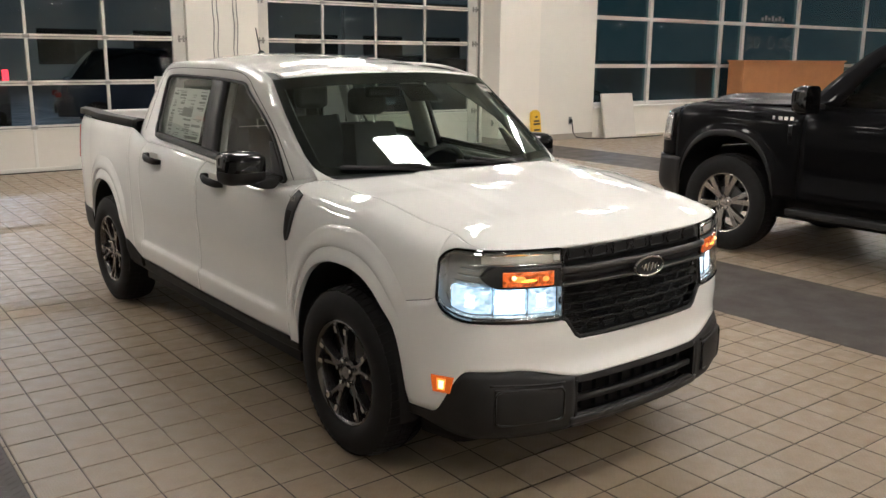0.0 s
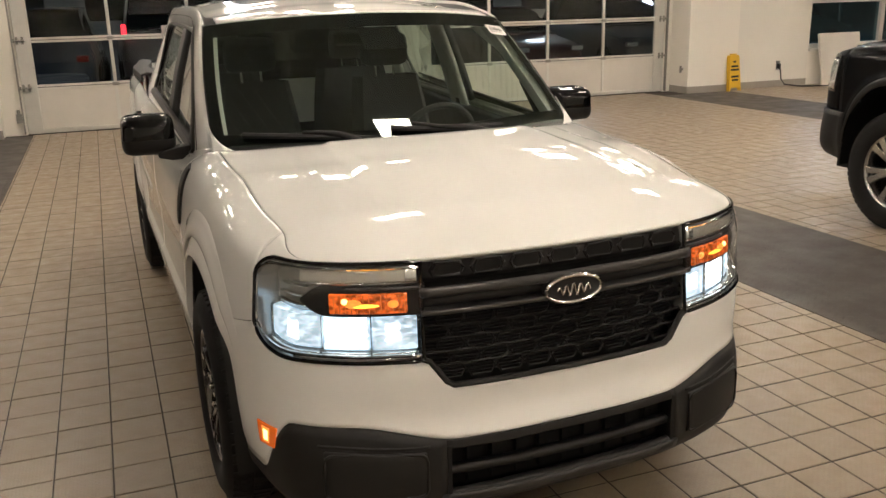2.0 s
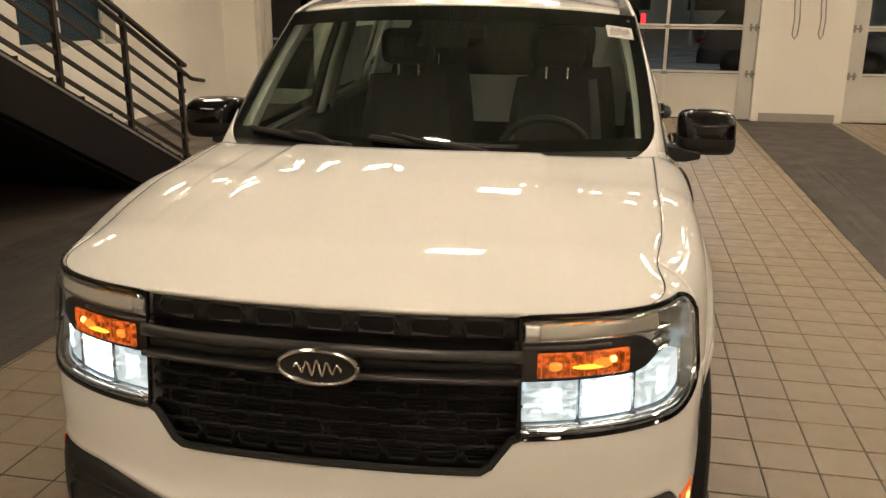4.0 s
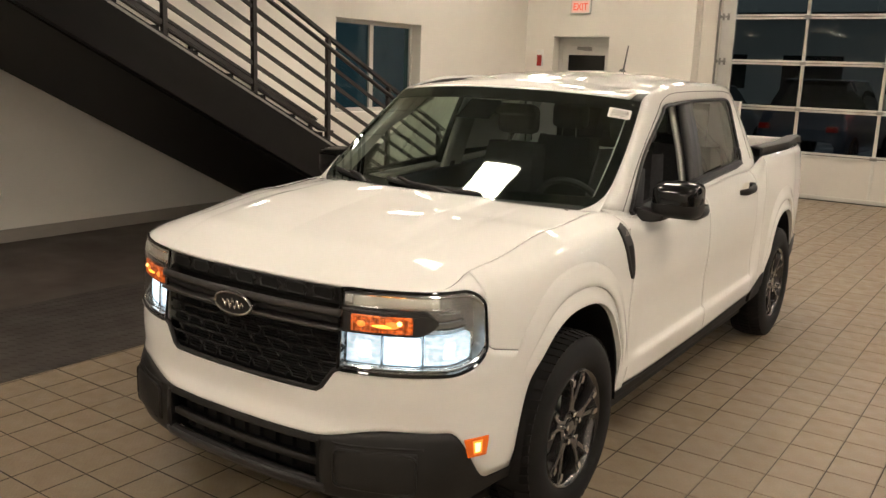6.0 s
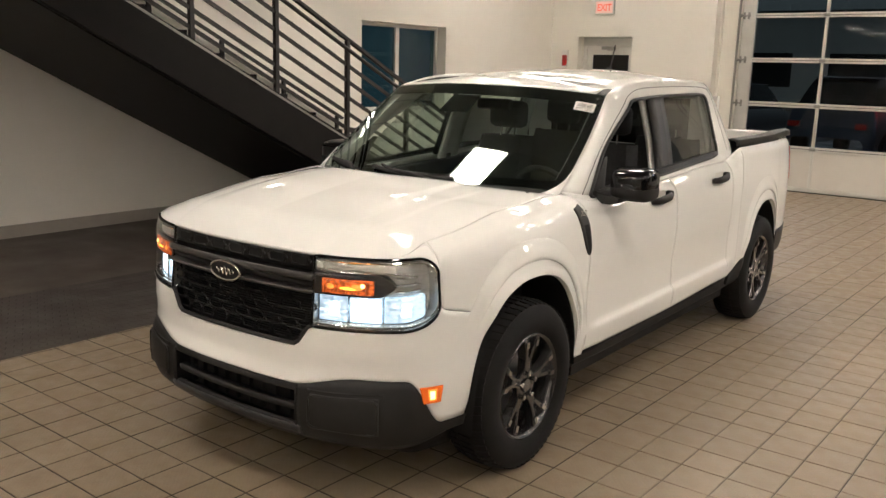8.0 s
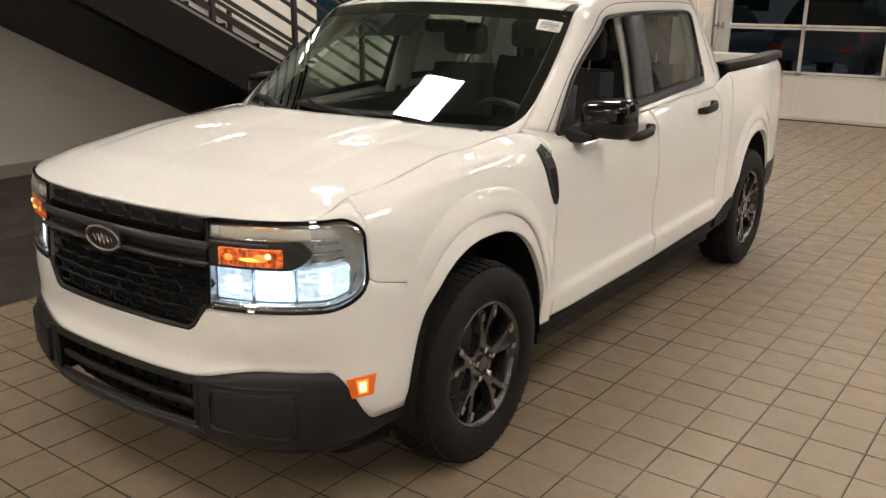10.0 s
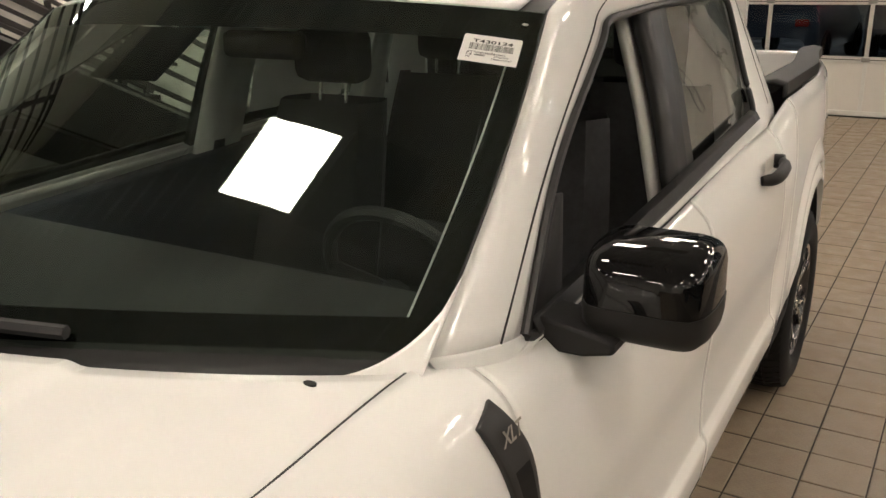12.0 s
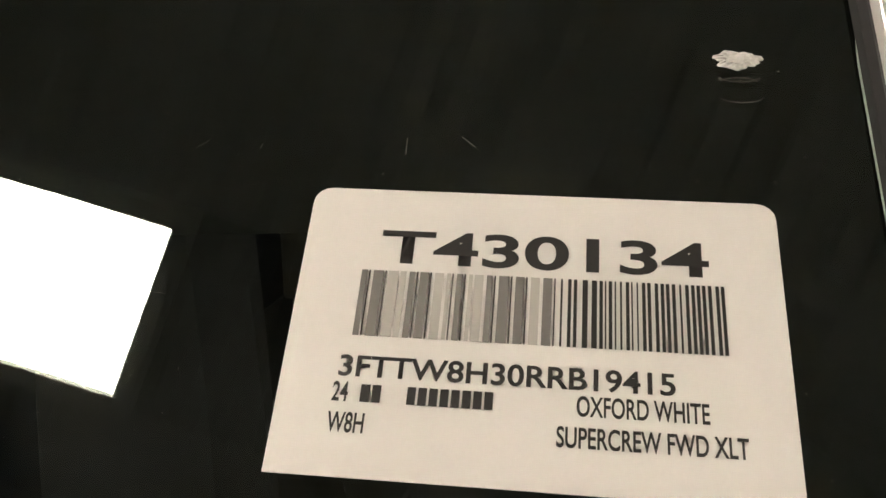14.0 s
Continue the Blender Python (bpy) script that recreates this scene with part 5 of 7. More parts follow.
# black bed rail caps
both("bed_rail_cap", lambda: sheet([[(0.842 - 0.085 * sstep(3.2, 3.9, y), y, top_of(y) + 0.004), (0.838 - 0.085 * sstep(3.2, 3.9, y), y, top_of(y) + 0.045), (0.80 - 0.085 * sstep(3.2, 3.9, y), y, top_of(y) + 0.055), (0.74 - 0.075 * sstep(3.2, 3.9, y), y, top_of(y) + 0.045), (0.735 - 0.075 * sstep(3.2, 3.9, y), y, top_of(y) - 0.03)] for y in spread([2.462, 3.88], 0.08)], True), M_PLASTIC, "matt black bed rail cap", solid=0.01, smooth=40)
both("sill_cladding", lambda: panel(BODY, ys_of(ARCH_F[0] + ARCH_F[1] - 0.01, ARCH_R[0] - ARCH_R[1] + 0.02, (), 0.05), lambda s: 0.335, lambda s: (0.380 + 0.02 * sstep(1.2, 2.3, float(np.interp(s, BODY.s, BODY.y))) + 0.13 * sstep(2.05, 2.62, float(np.interp(s, BODY.s, BODY.y)))), 6, -0.012), M_PLASTIC_D, "black sill cladding", solid=0.05, smooth=40)
both("rear_cladding", lambda: panel(BODY, ys_of(2.30, ARCH_R[0] - ARCH_R[1] + 0.03, (), 0.03), lambda s: 0.36, lambda s: 0.43 + 0.07 * sstep(2.25, 2.66, float(np.interp(s, BODY.s, BODY.y))), 4, 0.003), M_PLASTIC_D, "black cladding ahead of the rear wheel", solid=0.02, smooth=40)
both("rear_bumper_corner", lambda: panel(BODY, ys_of(3.45, 3.88, (), 0.03), lambda s: 0.40, lambda s: 0.58, 4, 0.006), M_PLASTIC, "black rear bumper corner", solid=0.05, smooth=40)
both("tail_lamp", lambda: panel(BODY, ys_of(3.835, 3.888, (), 0.02), lambda s: 0.92, lambda s: 1.17, 6, 0.014), M_RED, "red tail lamp", solid=0.03, smooth=40)
part("tailgate", block((-0.72, 3.85, 0.60), (0.72, 3.91, 1.27)), M_WHITE, truck, smooth=0, bevel=0.015)
part("rear_bumper", block((-0.74, 3.86, 0.42), (0.74, 3.97, 0.58)), M_PLASTIC, truck, smooth=0, bevel=0.02)
part("bed_floor", block((-0.69, 2.50, 0.72), (0.69, 3.845, 0.76)), M_PLASTIC_D, truck, smooth=0)
part("bed_front_wall", block((-0.735, 2.47, 0.60), (0.735, 2.52, 1.26)), M_PLASTIC_D, truck, smooth=0, bevel=0.01)
both("bed_inner_wall", lambda: block((0.66, 2.53, 0.76), (0.69, 3.84, 1.24)), M_PLASTIC_D, smooth=0)


# ---- cab ----
def ws_point(u, v):
    """Windshield: u across (-1..1), v from cowl (0) to roof (1)."""
    u, v = u * (1.014 - 0.011 * v), v * (1 - 0.04 * u * u)
    a = abs(u)
    base = Vector((0.745 * u, -0.0112 + 0.3403 * a ** 1.3158, 1.150 + 0.0136 * (1 - a * a)))
    top = Vector((0.670 * u, 0.7011 + 0.1863 * a ** 1.4954, 1.616 - 0.0191 * a ** 2.5))
    p = base.lerp(top, v)
    p.z -= 0.0021 * math.sin(math.pi * v)
    p.x += 0.014 * u * math.sin(math.pi * v)
    return p


def ws_sheet(us, vs, lift=0.0):
    g = []
    for v in vs:
        row = []
        for u in us:
            p = ws_point(u, v)
            if lift:
                n = (ws_point(u + 0.01, v) - ws_point(u - 0.01, v)).cross(ws_point(u, v + 0.01) - ws_point(u, v - 0.01)).normalized()
                p = p + n * lift
            row.append(p)
        g.append(row)
    return sheet(g)


wsh = part("windshield", ws_sheet(np.linspace(-1, 1, 41), np.linspace(0, 1, 25)), M_GLASS, truck, "clear laminated windshield", smooth=80)
wsh.visible_shadow = False
U_IN, V0, V1 = 0.942, 0.10, 0.885
for us, vs in ((np.linspace(-1, 1, 41), np.linspace(0, V0, 4)), (np.linspace(-1, 1, 41), np.linspace(V1, 1, 5)), (np.linspace(-1, -U_IN, 4), np.linspace(V0, V1, 20)), (np.linspace(U_IN, 1, 4), np.linspace(V0, V1, 20))):
    part("frit_border", ws_sheet(us, vs, -0.0035), M_FRIT, wsh, "black ceramic border", smooth=80)
bm = ws_sheet(np.linspace(-0.13, 0.13, 6), np.linspace(0.70, V1, 8), -0.007)
part("sensor_shade", bm, M_FRIT, wsh, "black sensor patch", smooth=80)
# seal along the pillars
for sgn in (1, -1):
    bm = bmesh.new()
    tube(bm, [ws_point(sgn * 0.999, v) + Vector((0, 0, 0.002)) for v in np.linspace(0, 1, 20)], 0.0024, 6)
    part("pillar_seal", bm, M_RUBBER, wsh)

# cowl: black trough between hood and glass
part("cowl", sheet([[(u * 0.74, hood_rear_y(u * 0.74) - 0.02, 1.118 + 0.02 * (1 - u * u)) for u in np.linspace(-1, 1, 31)], [(u * 0.74, 0.009 + 0.3403 * abs(u) ** 1.3158, 1.160 + 0.014 * (1 - u * u)) for u in np.linspace(-1, 1, 31)]]), M_PLASTIC, truck, "black plastic cowl", solid=0.01)


def roof_z(x, y):
    a = abs(x) / 0.67
    e = y - 0.1863 * a ** 1.5 * (1 - sstep(0.9, 2.0, y)) + 0.09 * (1 - sstep(0.8, 1.6, y))
    c = float(np.interp(e, [0.75, 0.80, 0.88, 1.0, 1.2, 1.5, 1.8, 2.1, 2.3, 2.4], [1.577, 1.592, 1.615, 1.648, 1.682, 1.704, 1.711, 1.700, 1.684, 1.668]))
    w = sstep(0.80, 1.10, e)
    return c + (1 - w) * (0.020 - 0.021 * a ** 2.5) - w * 0.053 * (abs(x) / 0.6) ** 2.5


grid = []
for j in range(41):
    v = j / 40
    row = []
    for u in np.linspace(-1, 1, 41):
        x = 0.620 * u
        yf = ws_point(x / 0.673, 1).y + 0.004
        y = yf + (2.37 - yf) * v
        z = roof_z(x, y)
        if abs(x) < 0.53 and y > 1.0:
            z += 0.0015 * (0.5 + 0.5 * math.cos(2 * math.pi * x / 0.265)) * sstep(1.0, 1.2, y)
        if j == 0:
            y, z = ws_point(x / 0.673, 1).y, ws_point(x / 0.673, 1).z + 0.003
        row.append((x, y, z))
    grid.append(row)
part("roof", sheet(grid), M_WHITE, truck, solid=0.012, smooth=60)


def make_ditch():
    rows = []
    for y in [0.858, 0.866, 0.88, 0.905] + spread([0.94, 1.75], 0.05):
        zr = roof_z(0.6, y) - 0.013 * (1 - sstep(0.88, 0.95, y))
        xo = float(np.interp(y, [0.86, 0.95, 1.2, 1.5], [0.671, 0.664, 0.652, 0.651]))
        zo = float(np.interp(y, [0.85, 0.90, 1.0, 1.2, 1.5, 1.8], [1.572, 1.586, 1.612, 1.640, 1.652, 1.654]))
        rows.append([(0.6205, y, zr), (0.626, y, zr - 0.003), (xo - 0.008, y, zo - 0.005), (xo, y, zo)])
    return sheet(rows)


both("roof_ditch", make_ditch, M_PLASTIC, "black roof ditch moulding", solid=0.008, smooth=25)

CAB = [  # outer point, inner point round the side glass opening
    (tuple(ws_point(1.001, 0.0) + Vector((0, 0, 0.002))), (0.800, 0.530, 1.118)), (tuple(ws_point(1.001, 0.5) + Vector((0, 0, 0.003))), (0.749, 0.752, 1.330)), (tuple(ws_point(1.001, 0.95) + Vector((0, 0, 0.003))), (0.691, 1.080, 1.500)), ((0.664, 1.00, 1.616), (0.672, 1.165, 1.546)),
    ((0.650, 1.2, 1.650), (0.667, 1.29, 1.557)), ((0.650, 1.5, 1.662), (0.664, 1.5, 1.566)), ((0.650, 1.85, 1.662), (0.662, 1.85, 1.572)), ((0.648, 2.12, 1.652), (0.662, 2.12, 1.572)), ((0.640, 2.31, 1.628), (0.670, 2.195, 1.548)),
    ((0.665, 2.405, 1.555), (0.690, 2.212, 1.480)), ((0.735, 2.455, 1.39), (0.738, 2.205, 1.33)), ((0.800, 2.475, 1.23), (0.778, 2.175, 1.232)), ((0.815, 2.40, 1.165), (0.786, 2.11, 1.196)),
    ((0.816, 1.95, 1.155), (0.792, 1.80, 1.176)), ((0.814, 1.40, 1.128), (0.798, 1.38, 1.152)), ((0.813, 0.95, 1.112), (0.802, 0.95, 1.130)), ((0.812, 0.56, 1.098), (0.803, 0.62, 1.112)), ((0.795, 0.37, 1.085), (0.803, 0.560, 1.108))]


def make_cabside():
    o = catmull([p for p, _ in CAB] + [CAB[0][0]], 8)
    i = catmull([q for _, q in CAB] + [CAB[0][1]], 8)
    edge = [ws_point(1.001, 0.95 * k / 16) + Vector((0.001, 0, -0.001)) for k in range(17)]     # the pillar starts on the glass
    rows = []
    for k, (a, b) in enumerate(zip(o, i)):
        a, b = edge[k] if k < 17 else Vector(a), Vector(b)
        bul = 0.014 * min(1.0, (a - b).length / 0.12)
        rows.append([a.lerp(b, k / 6) + Vector((bul * math.sin(math.pi * k / 6) ** 0.8, 0, 0)) for k in range(7)])
    return sheet(rows)


both("cab_frame", make_cabside, M_WHITE, "white pillar and roof rail frame", solid=0.010, smooth=60)


# white foot of the pillar, rounding off the lower corner of the glass
def make_foot():
    rows = []
    for k in range(15):
        u = 0.862 + 0.142 * k / 14
        top = -0.045 + 0.245 * (1 - math.sqrt(max(0.0, 1 - (k / 14) ** 2)))
        rows.append([ws_point(u, -0.075 + (top + 0.075) * j / 6) + Vector((0.001, -0.002, 0.004)) for j in range(7)])
    return sheet(rows)


both("pillar_foot", make_foot, M_WHITE, "white foot of the windshield pillar", solid=0.004, smooth=60)


def ring_point(k, f):
    a, b = CAB[k % len(CAB)]
    return Vector(a).lerp(Vector(b), f)


# door cut in the roof rail
def make_cut():
    bm = bmesh.new()
    pts = [ring_point(k, (0.66, 0.70, 0.70, 0.62)[k] if k < 4 else 0.45) + Vector(((0.0135, 0.0135, 0.0135, 0.0135)[k] if k < 4 else 0.0135, 0, 0)) for k in range(0, 12)]
    sm = [Vector(p) for p in catmull([tuple(p) for p in pts], 6)]
    tube(bm, sm, 0.0018, 5)
    return bm


both("door_seam", make_cut, M_RUBBER, "dark door seam")


def side_x(z):
    return float(np.interp(z, [1.10, 1.34, 1.48, 1.56], [0.803, 0.742, 0.696, 0.666]))


def make_trim():
    bm = bmesh.new()
    i = catmull([q for _, q in CAB] + [CAB[0][1]], 8)
    tube(bm, [Vector((p[0] + 0.004, p[1], p[2])) for p in i[:-1]], 0.009, 8, closed=True)
    return bm


both("window_trim", make_trim, M_TRIMGREY, "matt dark grey window trim")


def quad_sheet(corners, n=8, m=8, off=0.0):
    """A side-glass patch given in (y, z) by four corners, bent to the cab's side."""
    g = []
    for j in range(m + 1):
        row = []
        for k in range(n + 1):
            u, v = k / n, j / m
            y = (corners[0][0] * (1 - u) + corners[1][0] * u) * (1 - v) + (corners[3][0] * (1 - u) + corners[2][0] * u) * v
            z = (corners[0][1] * (1 - u) + corners[1][1] * u) * (1 - v) + (corners[3][1] * (1 - u) + corners[2][1] * u) * v
            row.append((side_x(z) + off, y, z))
        g.append(row)
    return sheet(g)


# front window: the driver's is open, the passenger's closed
bm = quad_sheet([(0.56, 1.115), (1.34, 1.15), (1.42, 1.562), (1.06, 1.530)], 10, 10, -0.012)
mirror_x(bm)
p = part("front_window", bm, M_GLASS_SIDE, truck, "clear side window glass", smooth=60)
p.visible_shadow = False
rear_glass = []
for sgn in (1, -1):
    bm = quad_sheet([(1.50, 1.158), (2.165, 1.205), (2.19, 1.565), (1.56, 1.568)], 8, 8, -0.010)
    if sgn < 0:
        mirror_x(bm)
    p = part("rear_window", bm, M_GLASS_SIDE, truck, "side window glass", smooth=60)
    p.visible_shadow = False
    rear_glass.append(p)
both("b_pillar", lambda: quad_sheet([(1.335, 1.142), (1.515, 1.152), (1.575, 1.574), (1.405, 1.570)], 3, 8, 0.002), M_TRIMGREY, "matt dark grey centre pillar cover", solid=0.03, smooth=40)
both("mirror_sail", lambda: quad_sheet([(0.505, 1.085), (0.66, 1.098), (0.765, 1.285), (0.735, 1.285)], 3, 6, 0.006), M_PLASTIC, "black sail panel", smooth=40, solid=0.016, bevel=0.004)
both("belt_moulding", lambda: sheet([[(0.806, y, 1.100 + 0.052 * (y - 0.55) / 0.8), (0.818, y, 1.112 + 0.050 * (y - 0.55) / 0.8), (0.806, y, 1.132 + 0.050 * (y - 0.55) / 0.8), (0.786, y, 1.136 + 0.050 * (y - 0.55) / 0.8)] for y in spread([0.56, 2.12], 0.06)], True), M_PLASTIC, "black belt moulding", solid=0.006)
part("rear_cab_wall", sheet([[(x, 2.36 + 0.09 * t, 1.64 - 0.50 * t) for x in np.linspace(-0.60 - 0.10 * t, 0.60 + 0.10 * t, 9)] for t in (0, 0.2)]), M_WHITE, truck, solid=0.02)
for xa, xb in ((-0.70, -0.52), (0.52, 0.70)):
    part("rear_cab_post", block((xa, 2.40, 1.10), (xb, 2.45, 1.56)), M_WHITE, truck, smooth=0)
part("rear_cab_base", block((-0.78, 2.42, 0.95), (0.78, 2.46, 1.22)), M_WHITE, truck, smooth=0)
p = part("back_window", block((-0.52, 2.42, 1.22), (0.52, 2.426, 1.56)), M_GLASS_DARK, truck, "dark back window", smooth=0)


# ---- mirrors, handles, vents, wipers, antenna ----
def make_mirror():
    bm = bmesh.new()
    rings = []
    # shell swept from the windshield side (front) to the glass
    for y, sx, sz, cx, cz in ((0.585, 0.048, 0.035, 0.957, 1.172), (0.592, 0.078, 0.056, 0.957, 1.174), (0.615, 0.094, 0.071, 0.956, 1.171), (0.66, 0.101, 0.079, 0.954, 1.172), (0.715, 0.101, 0.080, 0.953, 1.172), (0.745, 0.098, 0.077, 0.952, 1.172)):
        ring = []
        for k in range(28):
            a = 2 * math.pi * k / 28
            c, s = math.cos(a), math.sin(a)
            ring.append(bm.verts.new((cx + sx * math.copysign(abs(c) ** 0.38, c), y, cz + sz * math.copysign(abs(s) ** 0.38, s))))
        rings.append(ring)
    for a, b in zip(rings, rings[1:]):
        for k in range(28):
            bm.faces.new((a[k], a[(k + 1) % 28], b[(k + 1) % 28], b[k]))
    bm.faces.new(rings[0][::-1])
    bm.faces.new(rings[-1])
    bmesh.ops.recalc_face_normals(bm, faces=bm.faces)
    return bm


for sgn in (1, -1):
    bm = make_mirror()
    if sgn < 0:
        mirror_x(bm)
    mir = part("door_mirror", bm, M_GLOSSBLACK, truck, "gloss black door mirror", smooth=50)
    bm = bmesh.new()
    bm2 = make_mirror()
    for v in bm2.verts:
        v.co.x = 0.954 + (v.co.x - 0.954) * 1.015
        v.co.y = 0.665 + (v.co.y - 0.665) * 1.02
        v.co.z = min(v.co.z, 1.160)
    if sgn < 0:
        mirror_x(bm2)
    bm.free()
    part("lower_shell", bm2, M_PLASTIC, mir, "matt black lower shell", smooth=50)
    bm = prism([(0.80, 1.078), (0.88, 1.078), (0.93, 1.090), (0.93, 1.112), (0.86, 1.124), (0.80, 1.134)], 0.575, 0.665, 1)
    if sgn < 0:
        mirror_x(bm)
    part("arm", bm, M_PLASTIC, mir, smooth=30, bevel=0.006)
    bm = prism([(0.868, 1.114), (0.873, 1.238), (1.033, 1.240), (1.039, 1.122)], 0.746, 0.750, 1)
    if sgn < 0:
        mirror_x(bm)
    part("mirror_glass", bm, M_CHROME, mir, "silvered mirror glass", smooth=0)

for sgn in (1, -1):
    for y, z in ((1.155, 1.046), (1.985, 1.078)):
        s = BODY.s_y(y)
        bm = bmesh.new()
        x0 = BODY.at(s, z).x
        # grip bowed away from the door
        pts = [(x0 + 0.006, y - 0.105, z - 0.004), (x0 + 0.036, y - 0.075, z - 0.001), (x0 + 0.043, y, z + 0.004), (x0 + 0.040, y + 0.05, z + 0.008), (x0 + 0.018, y + 0.095, z + 0.012)]
        tube(bm, [Vector(q) for q in catmull(pts, 5)], [0.012 + 0.006 * math.sin(math.pi * k / 20) for k in range(21)], 8)
        for v in bm.verts:
            v.co.z = z + (v.co.z - z) * 1.25
        if sgn < 0:
            mirror_x(bm)
        dh = part("door_handle", bm, M_PLASTIC, truck, "matt black door handle", smooth=60)
        bm = prism([(y + 0.10 + 0.028 * math.cos(a), z + 0.013 + 0.022 * math.sin(a)) for a in np.linspace(0, 2 * math.pi, 16, endpoint=False)], x0 - 0.004, x0 + 0.028, 0)
        if sgn < 0:
            mirror_x(bm)
        part("lock_cap", bm, M_PLASTIC, dh, smooth=40, bevel=0.004)
        # finger scoop: a patch duller than the body paints the hollow's shade
        bm = sheet([[(x0 + 0.0012 + 0.0015 * math.sin(math.pi * j / 6), y - 0.06 + 0.13 * k / 8, z - 0.035 + 0.075 * j / 6) for k in range(9)] for j in range(7)])
        if sgn < 0:
            mirror_x(bm)
        part("scoop", bm, M_DOORPANEL, dh, "shallow finger scoop", smooth=60)

VENT_L = [(0.300, 1.090), (0.318, 1.03), (0.338, 0.955), (0.352, 0.91), (0.372, 0.872)]
VENT_R = [(0.354, 1.104), (0.390, 1.03), (0.398, 0.955), (0.398, 0.90), (0.386, 0.868)]


def vent_sheet(k0, k1, u0, u1, out):
    l, r = catmull(VENT_L, 4), catmull(VENT_R, 4)
    g = []
    for k in range(k0, k1 + 1):
        row = []
        for j in range(6):
            u = u0 + (u1 - u0) * j / 5
            y, z = l[k] * (1 - u) + r[k] * u
            row.append(BODY.at(BODY.s_y(y), z, out))
        g.append(row)
    return sheet(g, True)


for sgn in (1, -1):
    bm = vent_sheet(0, 16, 0, 1, 0.009)
    if sgn < 0:
        mirror_x(bm)
    vt = part("fender_vent", bm, M_TRIMGREY, truck, "black fender vent", smooth=40, solid=0.014, bevel=0.003)
    # dark sheet laid over the vent face, standing for a shaded hollow
    bm = vent_sheet(5, 15, 0.22, 0.80, 0.0102)
    if sgn < 0:
        mirror_x(bm)
    part("vent_recess", bm, M_PLASTIC_D, vt, smooth=0)
    a, b = BODY.at(BODY.s_y(0.322), 1.055, 0.016), BODY.at(BODY.s_y(0.372), 1.055, 0.016)
    if sgn > 0:
        m = Matrix.LocRotScale(a, Euler((radians(82), 0, radians(88))), None)
    else:
        m = Matrix.LocRotScale(Vector((-b.x, b.y, b.z)), Euler((radians(82), 0, radians(-88))), None)
    lettering("vent_letters", "XLT", 0.034, m, M_DRL, vt, "LEFT", 0.8, 0.0008)

# wipers
for pivot, mid, tip, bl in (((0.30, 0.0), (0.02, 0.06), (-0.10, 0.10), ((0.42, 0.035), (-0.20, 0.085))), ((-0.36, 0.0), (-0.52, 0.05), (-0.60, 0.06), ((-0.28, 0.02), (-0.86, 0.07)))):
    wp = []
    def wpt(u, v, h):
        p = ws_point(u, v)
        return p + Vector((0, -0.5, 0.85)) * h
    bm = bmesh.new()
    tube(bm, [wpt(pivot[0], 0.0, 0.012), wpt((pivot[0] + mid[0]) / 2, 0.03, 0.028), wpt(mid[0], mid[1], 0.026), wpt(tip[0], tip[1], 0.020)], [0.017, 0.013, 0.009, 0.008], 8)
    wob = part("wiper", bm, M_PLASTIC, truck, "black wiper arm", smooth=50)
    bm = bmesh.new()
    n = 16
    tube(bm, [wpt(bl[0][0] + (bl[1][0] - bl[0][0]) * k / n, bl[0][1] + (bl[1][1] - bl[0][1]) * k / n, 0.012) for k in range(n + 1)], 0.0105, 6)
    part("blade", bm, M_RUBBER, wob)

bm = bmesh.new()
tube(bm, [(-0.02, 2.23, roof_z(0.02, 2.23) + 0.0), (-0.02, 2.245, roof_z(0.02, 2.23) + 0.02), (-0.02, 2.27, roof_z(0.02, 2.23) + 0.03)], [0.035, 0.024, 0.008], 12)
an = part("antenna_base", bm, M_PLASTIC, truck, "black roof antenna", smooth=50)
bm = bmesh.new()
tube(bm, [(-0.02, 2.255, roof_z(0.02, 2.23) + 0.02), (-0.02, 2.335, roof_z(0.02, 2.23) + 0.185)], [0.006, 0.004], 8)
part("mast", bm, M_PLASTIC, an)


# ---- wheels ----
def y_spoke(a, rim_r, h):
    """A forked spoke: a stem from the hub, two arms to the rim and a sunk web between them."""
    bm = bmesh.new()

    def bar(pts):
        rings = []
        for r, ang, w, xt, xb in pts:
            py, pz, ty, tz = r * math.cos(ang), r * math.sin(ang), -math.sin(ang), math.cos(ang)
            rings.append([bm.verts.new((x, py + ty * q, pz + tz * q)) for x, q in ((xt, -w * 0.72), (xt, w * 0.72), (xb, w), (xb, -w))])
        for p, q in zip(rings, rings[1:]):
            for j in range(4):
                bm.faces.new((p[j], p[(j + 1) % 4], q[(j + 1) % 4], q[j]))
        bm.faces.new(rings[0][::-1])
        bm.faces.new(rings[-1])
    bar([(0.045, a, 0.034, h * 0.70, h * 0.42), (0.085, a, 0.027, h * 0.72, h * 0.40), (0.125, a, 0.030, h * 0.74, h * 0.40)])
    for side in (-1, 1):
        bar([(0.108, a + side * 0.10, 0.0125, h * 0.745, h * 0.40), (0.160, a + side * 0.165, 0.0125, h * 0.80, h * 0.42), (rim_r - 0.014, a + side * 0.235, 0.020, h * 0.84, h * 0.46)])
    bar([(0.120, a, 0.014, h * 0.50, h * 0.30), (0.165, a, 0.024, h * 0.52, h * 0.32), (rim_r - 0.018, a, 0.040, h * 0.62, h * 0.40)])
    bmesh.ops.recalc_face_normals(bm, faces=bm.faces)
    return bm


